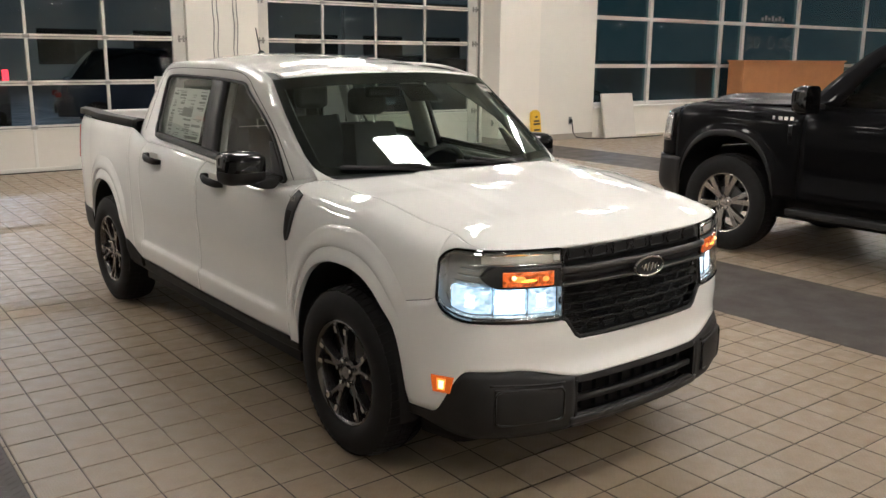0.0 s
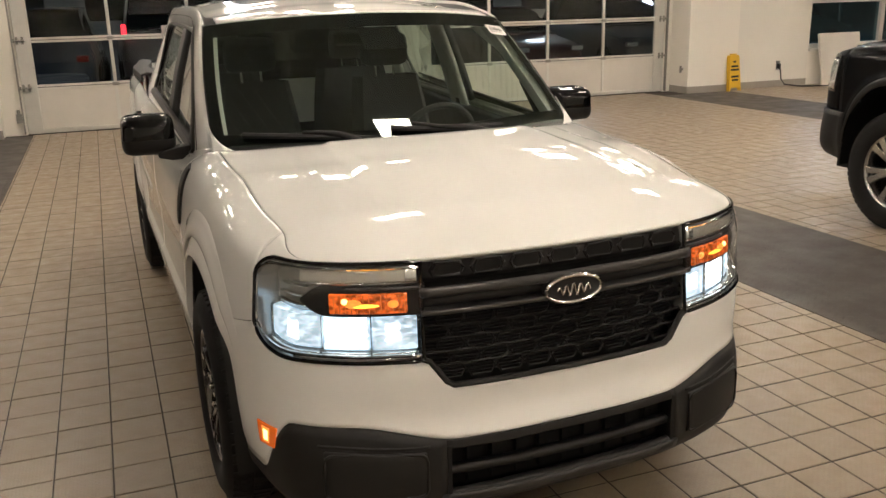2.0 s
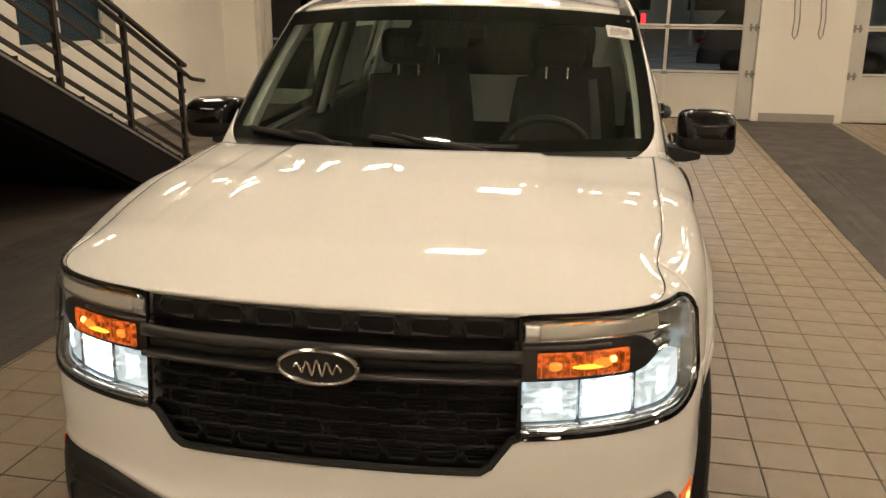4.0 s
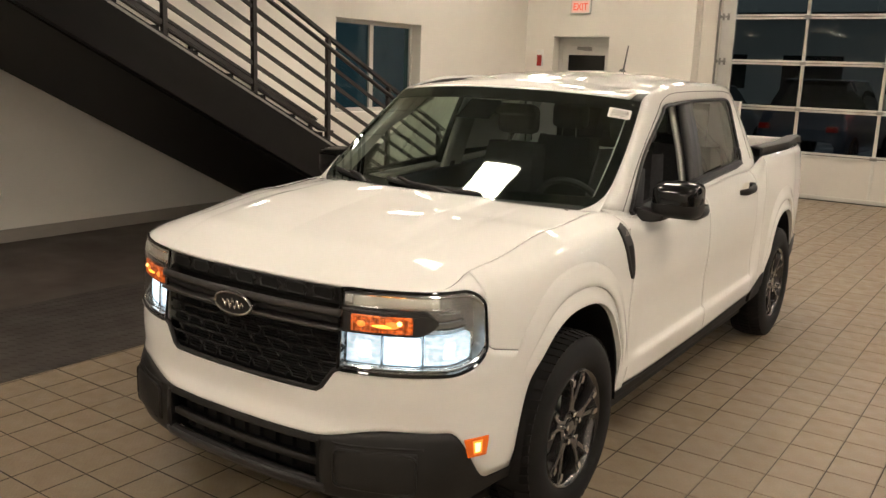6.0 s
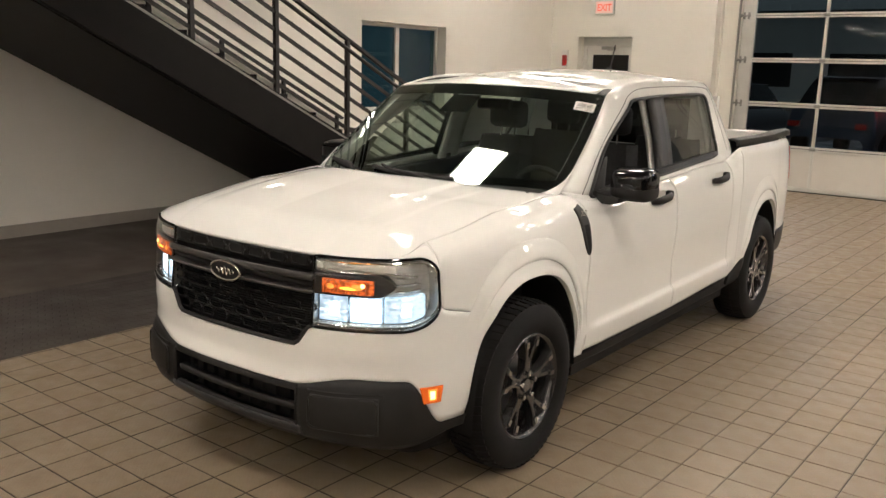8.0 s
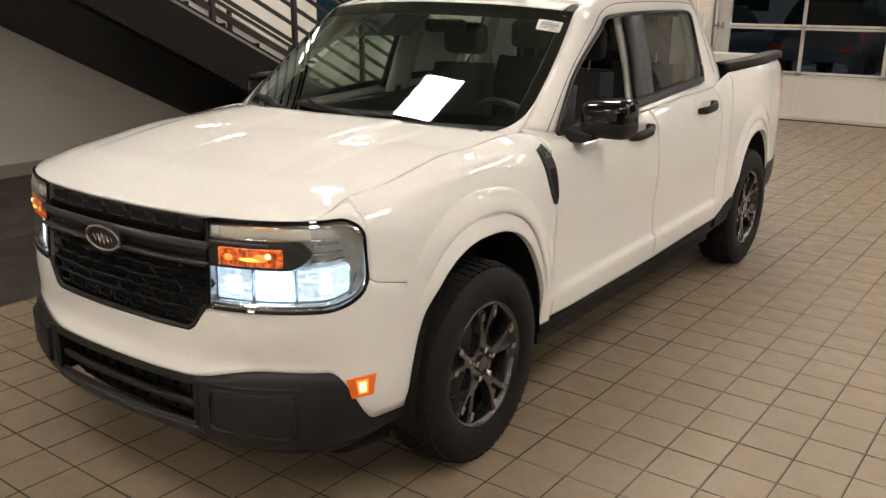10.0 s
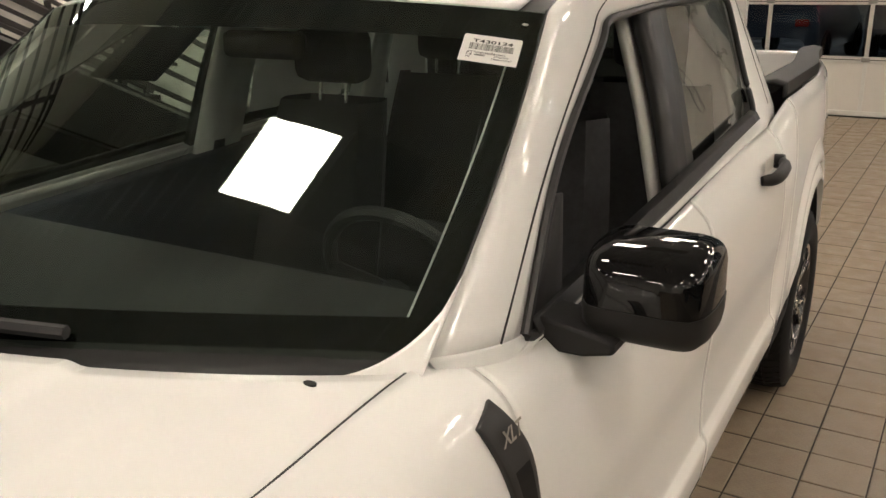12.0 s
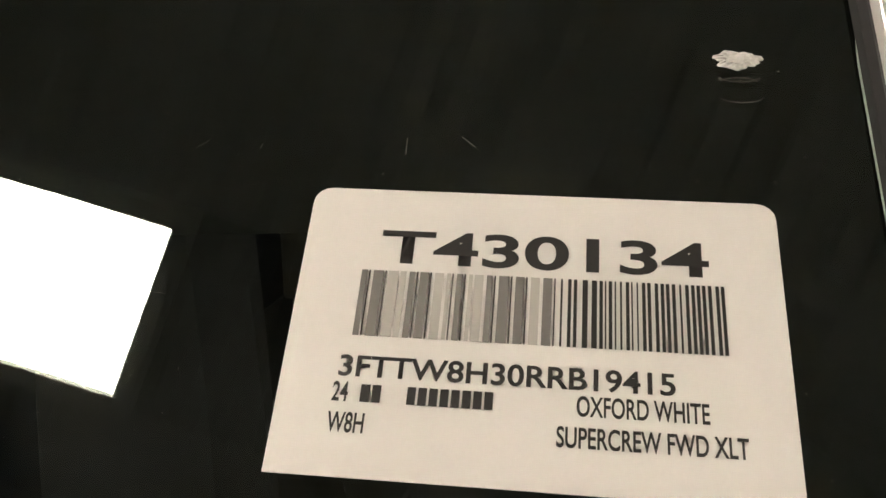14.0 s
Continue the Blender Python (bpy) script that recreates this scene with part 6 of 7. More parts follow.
def make_wheel(parent, R, rim_r, width, spokes, m_rim, m_face, name="wheel", twin=0.16, forked=False):
    """A wheel round the x axis, its outer face towards +x; returns its top part (the tyre)."""
    h = width / 2
    bm = bmesh.new()
    lathe(bm, [(-h * 0.80, rim_r), (-h * 0.98, rim_r + (R - rim_r) * 0.30), (-h, rim_r + (R - rim_r) * 0.62), (-h * 0.86, R - 0.018), (-h * 0.70, R - 0.003), (0, R), (h * 0.70, R - 0.003), (h * 0.86, R - 0.018), (h, rim_r + (R - rim_r) * 0.62), (h * 1.01, rim_r + (R - rim_r) * 0.36), (h * 0.97, rim_r + 0.018), (h * 0.86, rim_r + 0.002), (h * 0.80, rim_r - 0.006)], 72)
    tyre = part(name, bm, M_TYRE, parent, "black tyre on a dark grey alloy wheel", smooth=50)
    bm = bmesh.new()
    n = 60
    for k in range(n):
        a = 2 * math.pi * k / n
        for x0, x1, da in ((-h * 0.82, -h * 0.34, 0.012), (-h * 0.26, h * 0.26, -0.012), (h * 0.34, h * 0.82, 0.012)):
            rr = R + 0.0015
            vs = []
            for x, aa in ((x0, a - 0.036 + da), (x1, a - 0.036 - da), (x1, a + 0.036 - da), (x0, a + 0.036 + da)):
                r2 = rr - (0.012 if abs(x) > h * 0.75 else 0)
                vs.append(bm.verts.new((x, r2 * math.cos(aa), r2 * math.sin(aa))))
            bm.faces.new(vs)
    part("tread", bm, M_TYRE, tyre, smooth=0, solid=0.006)
    bm = bmesh.new()
    lathe(bm, [(h * 0.84, rim_r + 0.004), (h * 0.88, rim_r - 0.004), (h * 0.84, rim_r - 0.014), (h * 0.70, rim_r - 0.022), (0.0, rim_r - 0.030), (-h * 0.7, rim_r - 0.024)], 72)
    rim = part("rim", bm, m_rim, tyre, "dark grey alloy rim", smooth=50)
    for k in range(spokes):
        a = 2 * math.pi * k / spokes + 0.26
        if forked:
            part("spoke", y_spoke(a, rim_r, h), m_face, tyre, smooth=0, bevel=0.003)
            for side in (-1, 1):
                c, sn = math.cos(a + side * 0.20), math.sin(a + side * 0.20)
                bm = bmesh.new()
                beam(bm, (h * 0.845, 0.176 * c, 0.176 * sn), (h * 0.865, 0.204 * c, 0.204 * sn), 0.019, 0.006, (1, 0, 0))
                part("spoke_facet", bm, M_RIM_BRIGHT, tyre, "bright machined facet", smooth=0)
            continue
        for side in ((-1, 1) if twin else (0,)):
            bm = bmesh.new()
            c0, c1 = a + side * 0.02, a + side * twin
            r0, r1 = 0.055, rim_r - 0.012
            w0, w1 = (0.024, 0.032) if twin else (0.019, 0.036)
            vs = []
            for r, cc, w, xt, xb in ((r0, c0, w0, h * 0.74, h * 0.50), ((r0 + r1) / 2, (c0 + c1) / 2 + side * 0.03, 0.024 if twin else 0.015, h * 0.80, h * 0.42), (r1, c1, w1, h * 0.82, h * 0.50)):
                py, pz = r * math.cos(cc), r * math.sin(cc)
                ty, tz = -math.sin(cc), math.cos(cc)
                vs.append([bm.verts.new((x, py + ty * q, pz + tz * q)) for x, q in ((xt, -w * 0.8), (xt, w * 0.8), (xb, w), (xb, -w))])
            for p, q in zip(vs, vs[1:]):
                for j in range(4):
                    bm.faces.new((p[j], p[(j + 1) % 4], q[(j + 1) % 4], q[j]))
            bm.faces.new(vs[0][::-1])
            bm.faces.new(vs[-1])
            bmesh.ops.recalc_face_normals(bm, faces=bm.faces)
            part("spoke", bm, m_face, tyre, smooth=0, bevel=0.003)
    bm = bmesh.new()
    lathe(bm, [(h * 0.50, 0.074), (h * 0.68, 0.070), (h * 0.70, 0.064), (h * 0.66, 0.036), (h * 0.66, 0.030), (h * 0.74, 0.027), (h * 0.75, 0.0005)], 36)
    part("hub", bm, m_face, tyre, smooth=40)
    for k in range(5):
        a = 2 * math.pi * k / 5 + 0.3
        bm = bmesh.new()
        lathe(bm, [(h * 0.74, 0.0115), (h * 0.85, 0.0105), (h * 0.88, 0.0005)], 8, (0, 0.055 * math.cos(a), 0.055 * math.sin(a)))
        part("lug_nut", bm, M_CHROME, tyre)
    bm = bmesh.new()
    lathe(bm, [(h * 0.18, 0.05), (h * 0.18, 0.15), (h * 0.05, 0.15), (h * 0.05, 0.05)], 40)
    part("brake_disc", bm, M_STEEL, tyre, smooth=30)
    return tyre


wh = make_wheel(truck, 0.366, 0.232, 0.228, 5, M_RIM, M_RIM, "wheel", 0, True)
wh.matrix_basis = pose(0.795, -0.045, 0.366, 0, 0, 0)
for m in (pose(0.795, 3.031, 0.366, 25), pose(-0.795, -0.045, 0.366, 8, 0, 180), pose(-0.795, 3.031, 0.366, 40, 0, 180)):
    copy_thing(wh, m)


# wheel wells and underbody
def make_well(yc, hw, zt):
    bm = bmesh.new()
    rows = []
    for x in (0.885, 0.80, 0.52):
        rows.append([Vector((x, yc + hw * 1.0 * math.copysign(abs(math.cos(a)) ** (2 / 2.4), math.cos(a)), 0.22 + (zt - 0.22) * abs(math.sin(a)) ** (2 / 2.4))) for a in np.linspace(0.16, math.pi - 0.05, 25)])
    bm = sheet(rows)
    back = [bm.verts.new(Vector((0.52, p.y, p.z))) for p in rows[-1]]
    bm.faces.new(back)
    return bm


both("wheel_liner", lambda: make_well(ARCH_F[0], ARCH_F[1] - 0.004, ARCH_F[2] - 0.004), M_PLASTIC_D, "black wheel liner", smooth=40)
both("wheel_liner", lambda: make_well(ARCH_R[0], ARCH_R[1] - 0.004, ARCH_R[2] - 0.004), M_PLASTIC_D, "black wheel liner", smooth=40)
part("underbody", block((-0.80, 0.45, 0.24), (0.80, 2.55, 0.34)), M_PLASTIC_D, truck, smooth=0)
part("chassis", block((-0.50, -0.75, 0.22), (0.50, 4.0, 0.36)), M_PLASTIC_D, truck, smooth=0)
for y in (0.0, 3.076):
    bm = bmesh.new()
    tube(bm, [(-0.74, y, 0.352), (0.74, y, 0.352)], 0.035, 10)
    part("axle", bm, M_STEEL, truck)
part("engine_bay", block((-0.66, -0.70, 0.36), (0.66, 0.20, 0.90)), M_PLASTIC_D, truck, smooth=0)
part("cab_floor", block((-0.80, 0.40, 0.345), (0.80, 2.42, 0.46)), M_INTERIOR, truck, smooth=0)
both("inner_door", lambda: prism([(0.42, 0.46), (2.40, 0.46), (2.40, 1.17), (1.40, 1.115), (0.42, 1.06)], 0.715, 0.782, 0), M_DOORTRIM, "blue-black door lining", smooth=0, bevel=0.012)

# ---- interior ----
bm = sheet([[(u * 0.745, 0.06 + 0.29 * abs(u) ** 1.8, 1.135) for u in np.linspace(-1, 1, 21)], [(u * 0.75, 0.33 + 0.18 * abs(u) ** 2, 1.125) for u in np.linspace(-1, 1, 21)], [(u * 0.755, 0.66, 1.095) for u in np.linspace(-1, 1, 21)], [(u * 0.755, 0.74, 1.04) for u in np.linspace(-1, 1, 21)], [(u * 0.755, 0.72, 0.70) for u in np.linspace(-1, 1, 21)]])
part("dashboard", bm, M_INTERIOR, truck, "black dashboard", solid=0.03, smooth=40)
bm = bmesh.new()
tube(bm, [(0.36 + 0.185 * math.cos(a), 0.86 - 0.075 * math.sin(a), 1.02 + 0.17 * math.sin(a)) for a in np.linspace(0, 2 * math.pi, 40, endpoint=False)], 0.016, 8, closed=True)
sw = part("steering_wheel", bm, M_INTERIOR, truck, "black steering wheel")
bm = bmesh.new()
tube(bm, [(0.18, 0.86, 1.02), (0.36, 0.835, 1.0), (0.54, 0.86, 1.02)], 0.02, 8)
tube(bm, [(0.36, 0.84, 1.0), (0.36, 0.72, 0.96)], 0.04, 10)
part("hub_spokes", bm, M_INTERIOR, sw)


def make_seat(x, y, wide=0.24, rear=False):
    bm = bmesh.new()
    for z0, z1, y0, y1, w0, w1, dep in ((0.46, 0.72, y - 0.30, y + 0.26, wide, wide, 0),):
        box(bm, (x - w0, y0, z0), (x + w0, y1, z1))
    base = part("seat_base", bm, M_SEAT, truck, "dark cloth seat cushion", bevel=0.05, smooth=40)
    g = []
    for k in range(9):
        t = k / 8
        w = wide * (1.0 - 0.22 * t ** 2)
        yc, zc = y + 0.22 + 0.16 * t, 0.68 + 0.60 * t
        g.append([(x - w, yc + 0.02, zc), (x - w * 0.8, yc - 0.05, zc), (x, yc - 0.02, zc), (x + w * 0.8, yc - 0.05, zc), (x + w, yc + 0.02, zc), (x + w * 0.8, yc + 0.10, zc), (x - w * 0.8, yc + 0.10, zc), (x - w, yc + 0.02, zc)])
    part("seat_back", sheet(g), M_SEAT, base, smooth=60)
    bm = bmesh.new()
    box(bm, (x - 0.13, y + 0.36, 1.33), (x + 0.13, y + 0.46, 1.50))
    hr = part("head_rest", bm, M_SEAT, base, bevel=0.04, smooth=40)
    for dx in (-0.05, 0.05):
        bm = bmesh.new()
        tube(bm, [(x + dx, y + 0.40, 1.26), (x + dx, y + 0.41, 1.34)], 0.006, 8)
        part("head_rest_post", bm, M_CHROME, hr, "chrome post")


make_seat(0.36, 1.15)
make_seat(-0.36, 1.15)
make_seat(0.40, 1.95, 0.28)
make_seat(-0.40, 1.95, 0.28)
part("headliner", sheet([[(0.60 * u, y, roof_z(0.6 * u, y) - 0.035) for u in np.linspace(-1, 1, 11)] for y in spread([0.93, 2.34], 0.1)], True), M_TRIM_LIGHT, truck, "pale grey headliner", solid=0.006)
both("a_pillar_trim", lambda: sheet([[ws_point(0.985, v) + Vector((0, 0.02, -0.02)), ws_point(0.922, v) + Vector((0, 0.025, -0.025)), ws_point(0.935, v) + Vector((0.0, 0.09, -0.04)), ws_point(0.985, v) + Vector((0.012, 0.13, -0.035))] for v in np.linspace(0.02, 0.98, 14)]), M_TRIM_LIGHT, "pale grey pillar trim", solid=0.006, smooth=60)
both("b_pillar_trim", lambda: quad_sheet([(1.31, 0.95), (1.50, 0.95), (1.56, 1.574), (1.385, 1.570)], 3, 8, -0.045), M_TRIM_LIGHT, "pale grey centre pillar trim", solid=0.02, smooth=40)
both("c_pillar_trim", lambda: quad_sheet([(2.18, 1.12), (2.38, 1.12), (2.34, 1.58), (2.22, 1.58)], 3, 8, -0.05), M_TRIM_LIGHT, "pale grey rear pillar trim", solid=0.02, smooth=40)
both("seat_belt", lambda: sheet([[(0.70, 1.42, 1.42), (0.70, 1.465, 1.42)], [(0.74, 1.39, 1.0), (0.74, 1.435, 1.0)]]), M_SEAT, "black seat belt", solid=0.004)
bm = bmesh.new()
box(bm, (-0.11, 0.86, 1.475), (0.11, 0.90, 1.535))
part("rear_view_mirror", bm, M_PLASTIC, truck, "black rear-view mirror", bevel=0.015)
for xx in (-0.36, 0.36):
    part("sun_visor", block((xx - 0.20, 0.93, 1.575), (xx + 0.20, 1.08, 1.587)), M_TRIM_LIGHT, truck, "grey sun visor", smooth=0, bevel=0.005)


# ---- lengthwise proportions of the body: true wheelbase and length ----
LONG = ((-2.0, -0.617, 2.20, 2.58, 2.66, 3.43, 3.97), (-2.0, -0.617, 2.327, 2.60, 2.655, 3.42, 4.10))


def along(y):
    return float(np.interp(y, *LONG))


rolling = {o for q in truck.children if q.name.split(".")[0] == "wheel" for o in (q, *q.children_recursive)}
for ob in truck.children_recursive:
    if ob not in rolling:
        for v in ob.data.vertices:
            v.co.y = along(v.co.y)


# ---- black pickup in the next bay, parked facing the north wall ----
btruck = thing("black_pickup", "glossy black full-size pickup truck, parked", "pickup truck", loc=pose(5.0, 1.55, 0, 0, 0, 180))
BP = [(0, -0.95), (0.4, -0.94), (0.68, -0.90), (0.84, -0.82), (0.93, -0.68), (0.975, -0.45), (0.99, 0.0), (0.99, 0.6), (0.99, 1.6), (0.99, 2.6), (0.99, 3.7), (0.98, 4.4), (0.94, 4.85)]
B_NOSE = [(0.06, 0.42), (0.0, 0.50), (-0.01, 0.62), (0.0, 0.75), (0.0, 0.9), (0.01, 1.03), (0.02, 1.12), (0.04, 1.19), (0.10, 1.235), (0.20, 1.262)]
B_FEND = [(0.03, 0.50), (0.01, 0.58), (0.0, 0.68), (0.0, 0.80), (0.0, 0.92), (0.0, 1.02), (0.008, 1.11), (0.025, 1.20), (0.07, 1.26), (0.20, 1.295)]
B_DOOR = [(0.02, 0.50), (0.0, 0.58), (0.012, 0.68), (0.016, 0.80), (0.006, 0.92), (0.0, 1.03), (0.006, 1.13), (0.02, 1.21), (0.05, 1.27), (0.085, 1.30)]
B_BED = [(0.03, 0.52), (0.01, 0.60), (0.0, 0.70), (0.0, 0.82), (0.0, 0.95), (0.0, 1.08), (0.006, 1.20), (0.015, 1.30), (0.03, 1.37), (0.06, 1.41)]
BARCH_F, BARCH_R = (0.0, 0.50, 1.03, 0.40, 0.09, 0.022), (3.68, 0.50, 1.03, 0.40, 0.09, 0.022)
BB = Band(BP, [(-0.82, B_NOSE), (-0.5, B_FEND), (0.62, B_FEND), (0.80, B_DOOR), (2.75, B_DOOR), (2.95, B_BED)], [BARCH_F, BARCH_R])


def bboth(name, make, material, label="", **kw):
    for sgn in (1, -1):
        bm = make()
        if sgn < 0:
            mirror_x(bm)
        part(name, bm, material, btruck, label, **kw)


def b_y(s):
    return float(np.interp(s, BB.s, BB.y))


def b_top(s):
    return BB.profile(b_y(s))[-1][1]


def b_lo(s):
    return BB.arch_z(b_y(s), 0.53)


bam = [BARCH_F[0] + BARCH_F[1] * math.cos(q) for q in np.linspace(0, math.pi, 30)]
bam2 = [BARCH_R[0] + BARCH_R[1] * math.cos(q) for q in np.linspace(0, math.pi, 30)]


def b_cols(a, b, marks=(), per=0.05):
    return [BB.s_y(y) for y in spread(sorted([a, b] + [q for q in marks if a < q < b]), per)]


bboth("front_fender", lambda: panel(BB, b_cols(-0.58, 0.70, bam), b_lo, b_top, 20), M_BLACKPAINT, solid=0.012, smooth=50)
bboth("front_door", lambda: panel(BB, b_cols(0.706, 1.72), b_lo, b_top, 16), M_BLACKPAINT, solid=0.012, smooth=50)
bboth("rear_door", lambda: panel(BB, b_cols(1.726, 2.78), b_lo, b_top, 16), M_BLACKPAINT, solid=0.012, smooth=50)
bboth("bed_side", lambda: panel(BB, b_cols(2.80, 4.82, bam2), b_lo, b_top, 20), M_BLACKPAINT, solid=0.012, smooth=50)
bboth("arch_trim", lambda: panel(BB, b_cols(-0.495, 0.495, bam), lambda s: BB.arch_z(b_y(s), 0.53), lambda s: BB.arch_z(b_y(s), 0.53) + 0.055, 3, 0.012), M_PLASTIC, "black wheel arch trim", solid=0.02, smooth=50)
bboth("nose_corner", lambda: panel(BB, spread([BB.s_x(0.62), BB.s_y(-0.585)], 0.03), lambda s: 0.80, b_top, 10), M_BLACKPAINT, smooth=50, solid=0.01)
nose = panel(BB, spread([0, BB.s_x(0.615)], 0.04), lambda s: 0.80, lambda s: 1.22, 8, -0.02)
part("grille", doubled(nose), M_PLASTIC_D, btruck, "black grille", solid=0.02)
bm = panel(BB, spread([0, BB.s_y(-0.50)], 0.04), lambda s: 0.44, lambda s: 0.79, 8, 0.02)
part("front_bumper", doubled(bm), M_PLASTIC, btruck, "black front bumper", solid=0.03)
bboth("headlamp", lambda: panel(BB, spread([BB.s_x(0.64), BB.s_y(-0.64)], 0.02), lambda s: 0.93, lambda s: 1.20, 6, 0.006), M_GLOSSBLACK, "dark unlit headlamp", solid=0.01)
bboth("headlamp_strip", lambda: panel(BB, spread([BB.s_y(-0.80), BB.s_y(-0.66)], 0.02), lambda s: 0.95, lambda s: 1.17, 4, 0.009), M_REFLECTOR, "pale lamp reflector", solid=0.004)
for k in range(5):
    z = 0.85 + 0.078 * k
    bm = panel(BB, spread([0, BB.s_x(0.60)], 0.06), lambda s: z, lambda s: z + 0.035, 2, -0.005)
    part("grille_bar", doubled(bm), M_GLOSSBLACK, btruck, solid=0.02)
# hood
rows = []
for j in range(21):
    v = j / 20
    row = []
    for u in np.linspace(-1, 1, 31):
        ye = -0.80 + 1.42 * v
        e = BB.at(BB.s_y(ye), BB.profile(ye)[-1][1])
        x = u * e.x
        yf = BB.at(BB.s_x(min(0.8, abs(x))), 1.28).y
        y = yf + (0.62 - yf) * v
        z = e.z + (0.045 * (1 - u * u) + 0.025 * (1 - sstep(0.45, 0.6, abs(u)))) * sstep(0, 0.2, v) + 0.02 * v
        row.append((x, y, z))
    rows.append(row)
part("hood", sheet(rows), M_BLACKPAINT, btruck, solid=0.015, smooth=50)
# cab
def bws(u, v):
    a = abs(u)
    return Vector((0.86 * u, 0.56 + 0.10 * a * a, 1.335)).lerp(Vector((0.70 * u, 1.22 + 0.05 * a * a, 1.86)), v)


part("windshield", sheet([[bws(u, v) for u in np.linspace(-1, 1, 15)] for v in np.linspace(0, 1, 8)]), M_GLASS_DARK, btruck, "dark windshield", smooth=60)
part("roof", sheet([[(0.72 * u, y, 1.87 + 0.06 * math.sin(math.pi * min(1, (y - 1.15) / 1.6)) * (1 - 0.6 * u * u) - 0.04 * u * u) for u in np.linspace(-1, 1, 15)] for y in np.linspace(1.2, 2.78, 15)]), M_BLACKPAINT, btruck, solid=0.02, smooth=60)
BC = [((0.87, 0.62, 1.30), (0.90, 0.95, 1.325)), ((0.79, 0.95, 1.63), (0.825, 1.14, 1.59)), ((0.725, 1.24, 1.83), (0.755, 1.36, 1.76)), ((0.715, 1.7, 1.88), (0.742, 1.75, 1.80)), ((0.715, 2.3, 1.87), (0.745, 2.3, 1.79)), ((0.72, 2.72, 1.83), (0.765, 2.56, 1.74)),
      ((0.82, 2.80, 1.55), (0.83, 2.56, 1.52)), ((0.90, 2.80, 1.30), (0.895, 2.50, 1.34)), ((0.905, 2.2, 1.29), (0.90, 2.1, 1.325)), ((0.905, 1.6, 1.29), (0.903, 1.6, 1.32)), ((0.905, 1.0, 1.29), (0.904, 1.05, 1.315)), ((0.90, 0.70, 1.31), (0.903, 0.97, 1.318))]


def make_bcab():
    o, i = catmull([p for p, _ in BC] + [BC[0][0]], 6), catmull([q for _, q in BC] + [BC[0][1]], 6)
    return sheet([[Vector(a).lerp(Vector(b), k / 4) + Vector((0.012 * math.sin(math.pi * k / 4), 0, 0)) for k in range(5)] for a, b in zip(o, i)])


bboth("cab_frame", make_bcab, M_BLACKPAINT, solid=0.02, smooth=60)


def b_glass(ys, off):
    def sx(z):
        return float(np.interp(z, [1.31, 1.55, 1.80], [0.90, 0.83, 0.742])) - off
    (a0, a1), (b0, b1) = ys
    return sheet([[(sx(z), (a0 + (b0 - a0) * t) * (1 - k / 8) + (a1 + (b1 - a1) * t) * k / 8, z) for k in range(9)] for t, z in ((q / 8, 1.315 + 0.47 * q / 8) for q in range(9))])


bboth("front_window", lambda: b_glass(((0.96, 1.70), (1.40, 1.72)), 0.012), M_GLASS_DARK, "dark side glass", smooth=60)
bboth("rear_window", lambda: b_glass(((1.80, 2.52), (1.82, 2.56)), 0.012), M_GLASS_DARK, "dark side glass", smooth=60)
bboth("centre_pillar", lambda: b_glass(((1.69, 1.81), (1.71, 1.83)), 0.006), M_GLOSSBLACK, solid=0.02)
bboth("belt_chrome", lambda: sheet([[(0.908, y, 1.298), (0.914, y, 1.312), (0.906, y, 1.325)] for y in spread([0.72, 2.6], 0.1)], True), M_BLACKPAINT, solid=0.006)
part("rear_cab_wall", block((-0.86, 2.78, 0.6), (0.86, 2.82, 1.80)), M_BLACKPAINT, btruck, smooth=0, bevel=0.02)
part("tailgate", block((-0.90, 4.80, 0.65), (0.90, 4.87, 1.40)), M_BLACKPAINT, btruck, smooth=0, bevel=0.02)
part("bed_floor", block((-0.88, 2.83, 0.78), (0.88, 4.79, 0.82)), M_PLASTIC_D, btruck, smooth=0)
part("underbody", block((-0.80, -0.7, 0.34), (0.80, 4.7, 0.55)), M_PLASTIC_D, btruck, smooth=0)
part("cab_floor", block((-0.88, 0.6, 0.52), (0.88, 2.77, 1.20)), M_PLASTIC_D, btruck, smooth=0)
bboth("running_board", lambda: block((0.86, 0.62, 0.40), (1.0, 3.05, 0.46)), M_PLASTIC, "black running board", smooth=0, bevel=0.015)
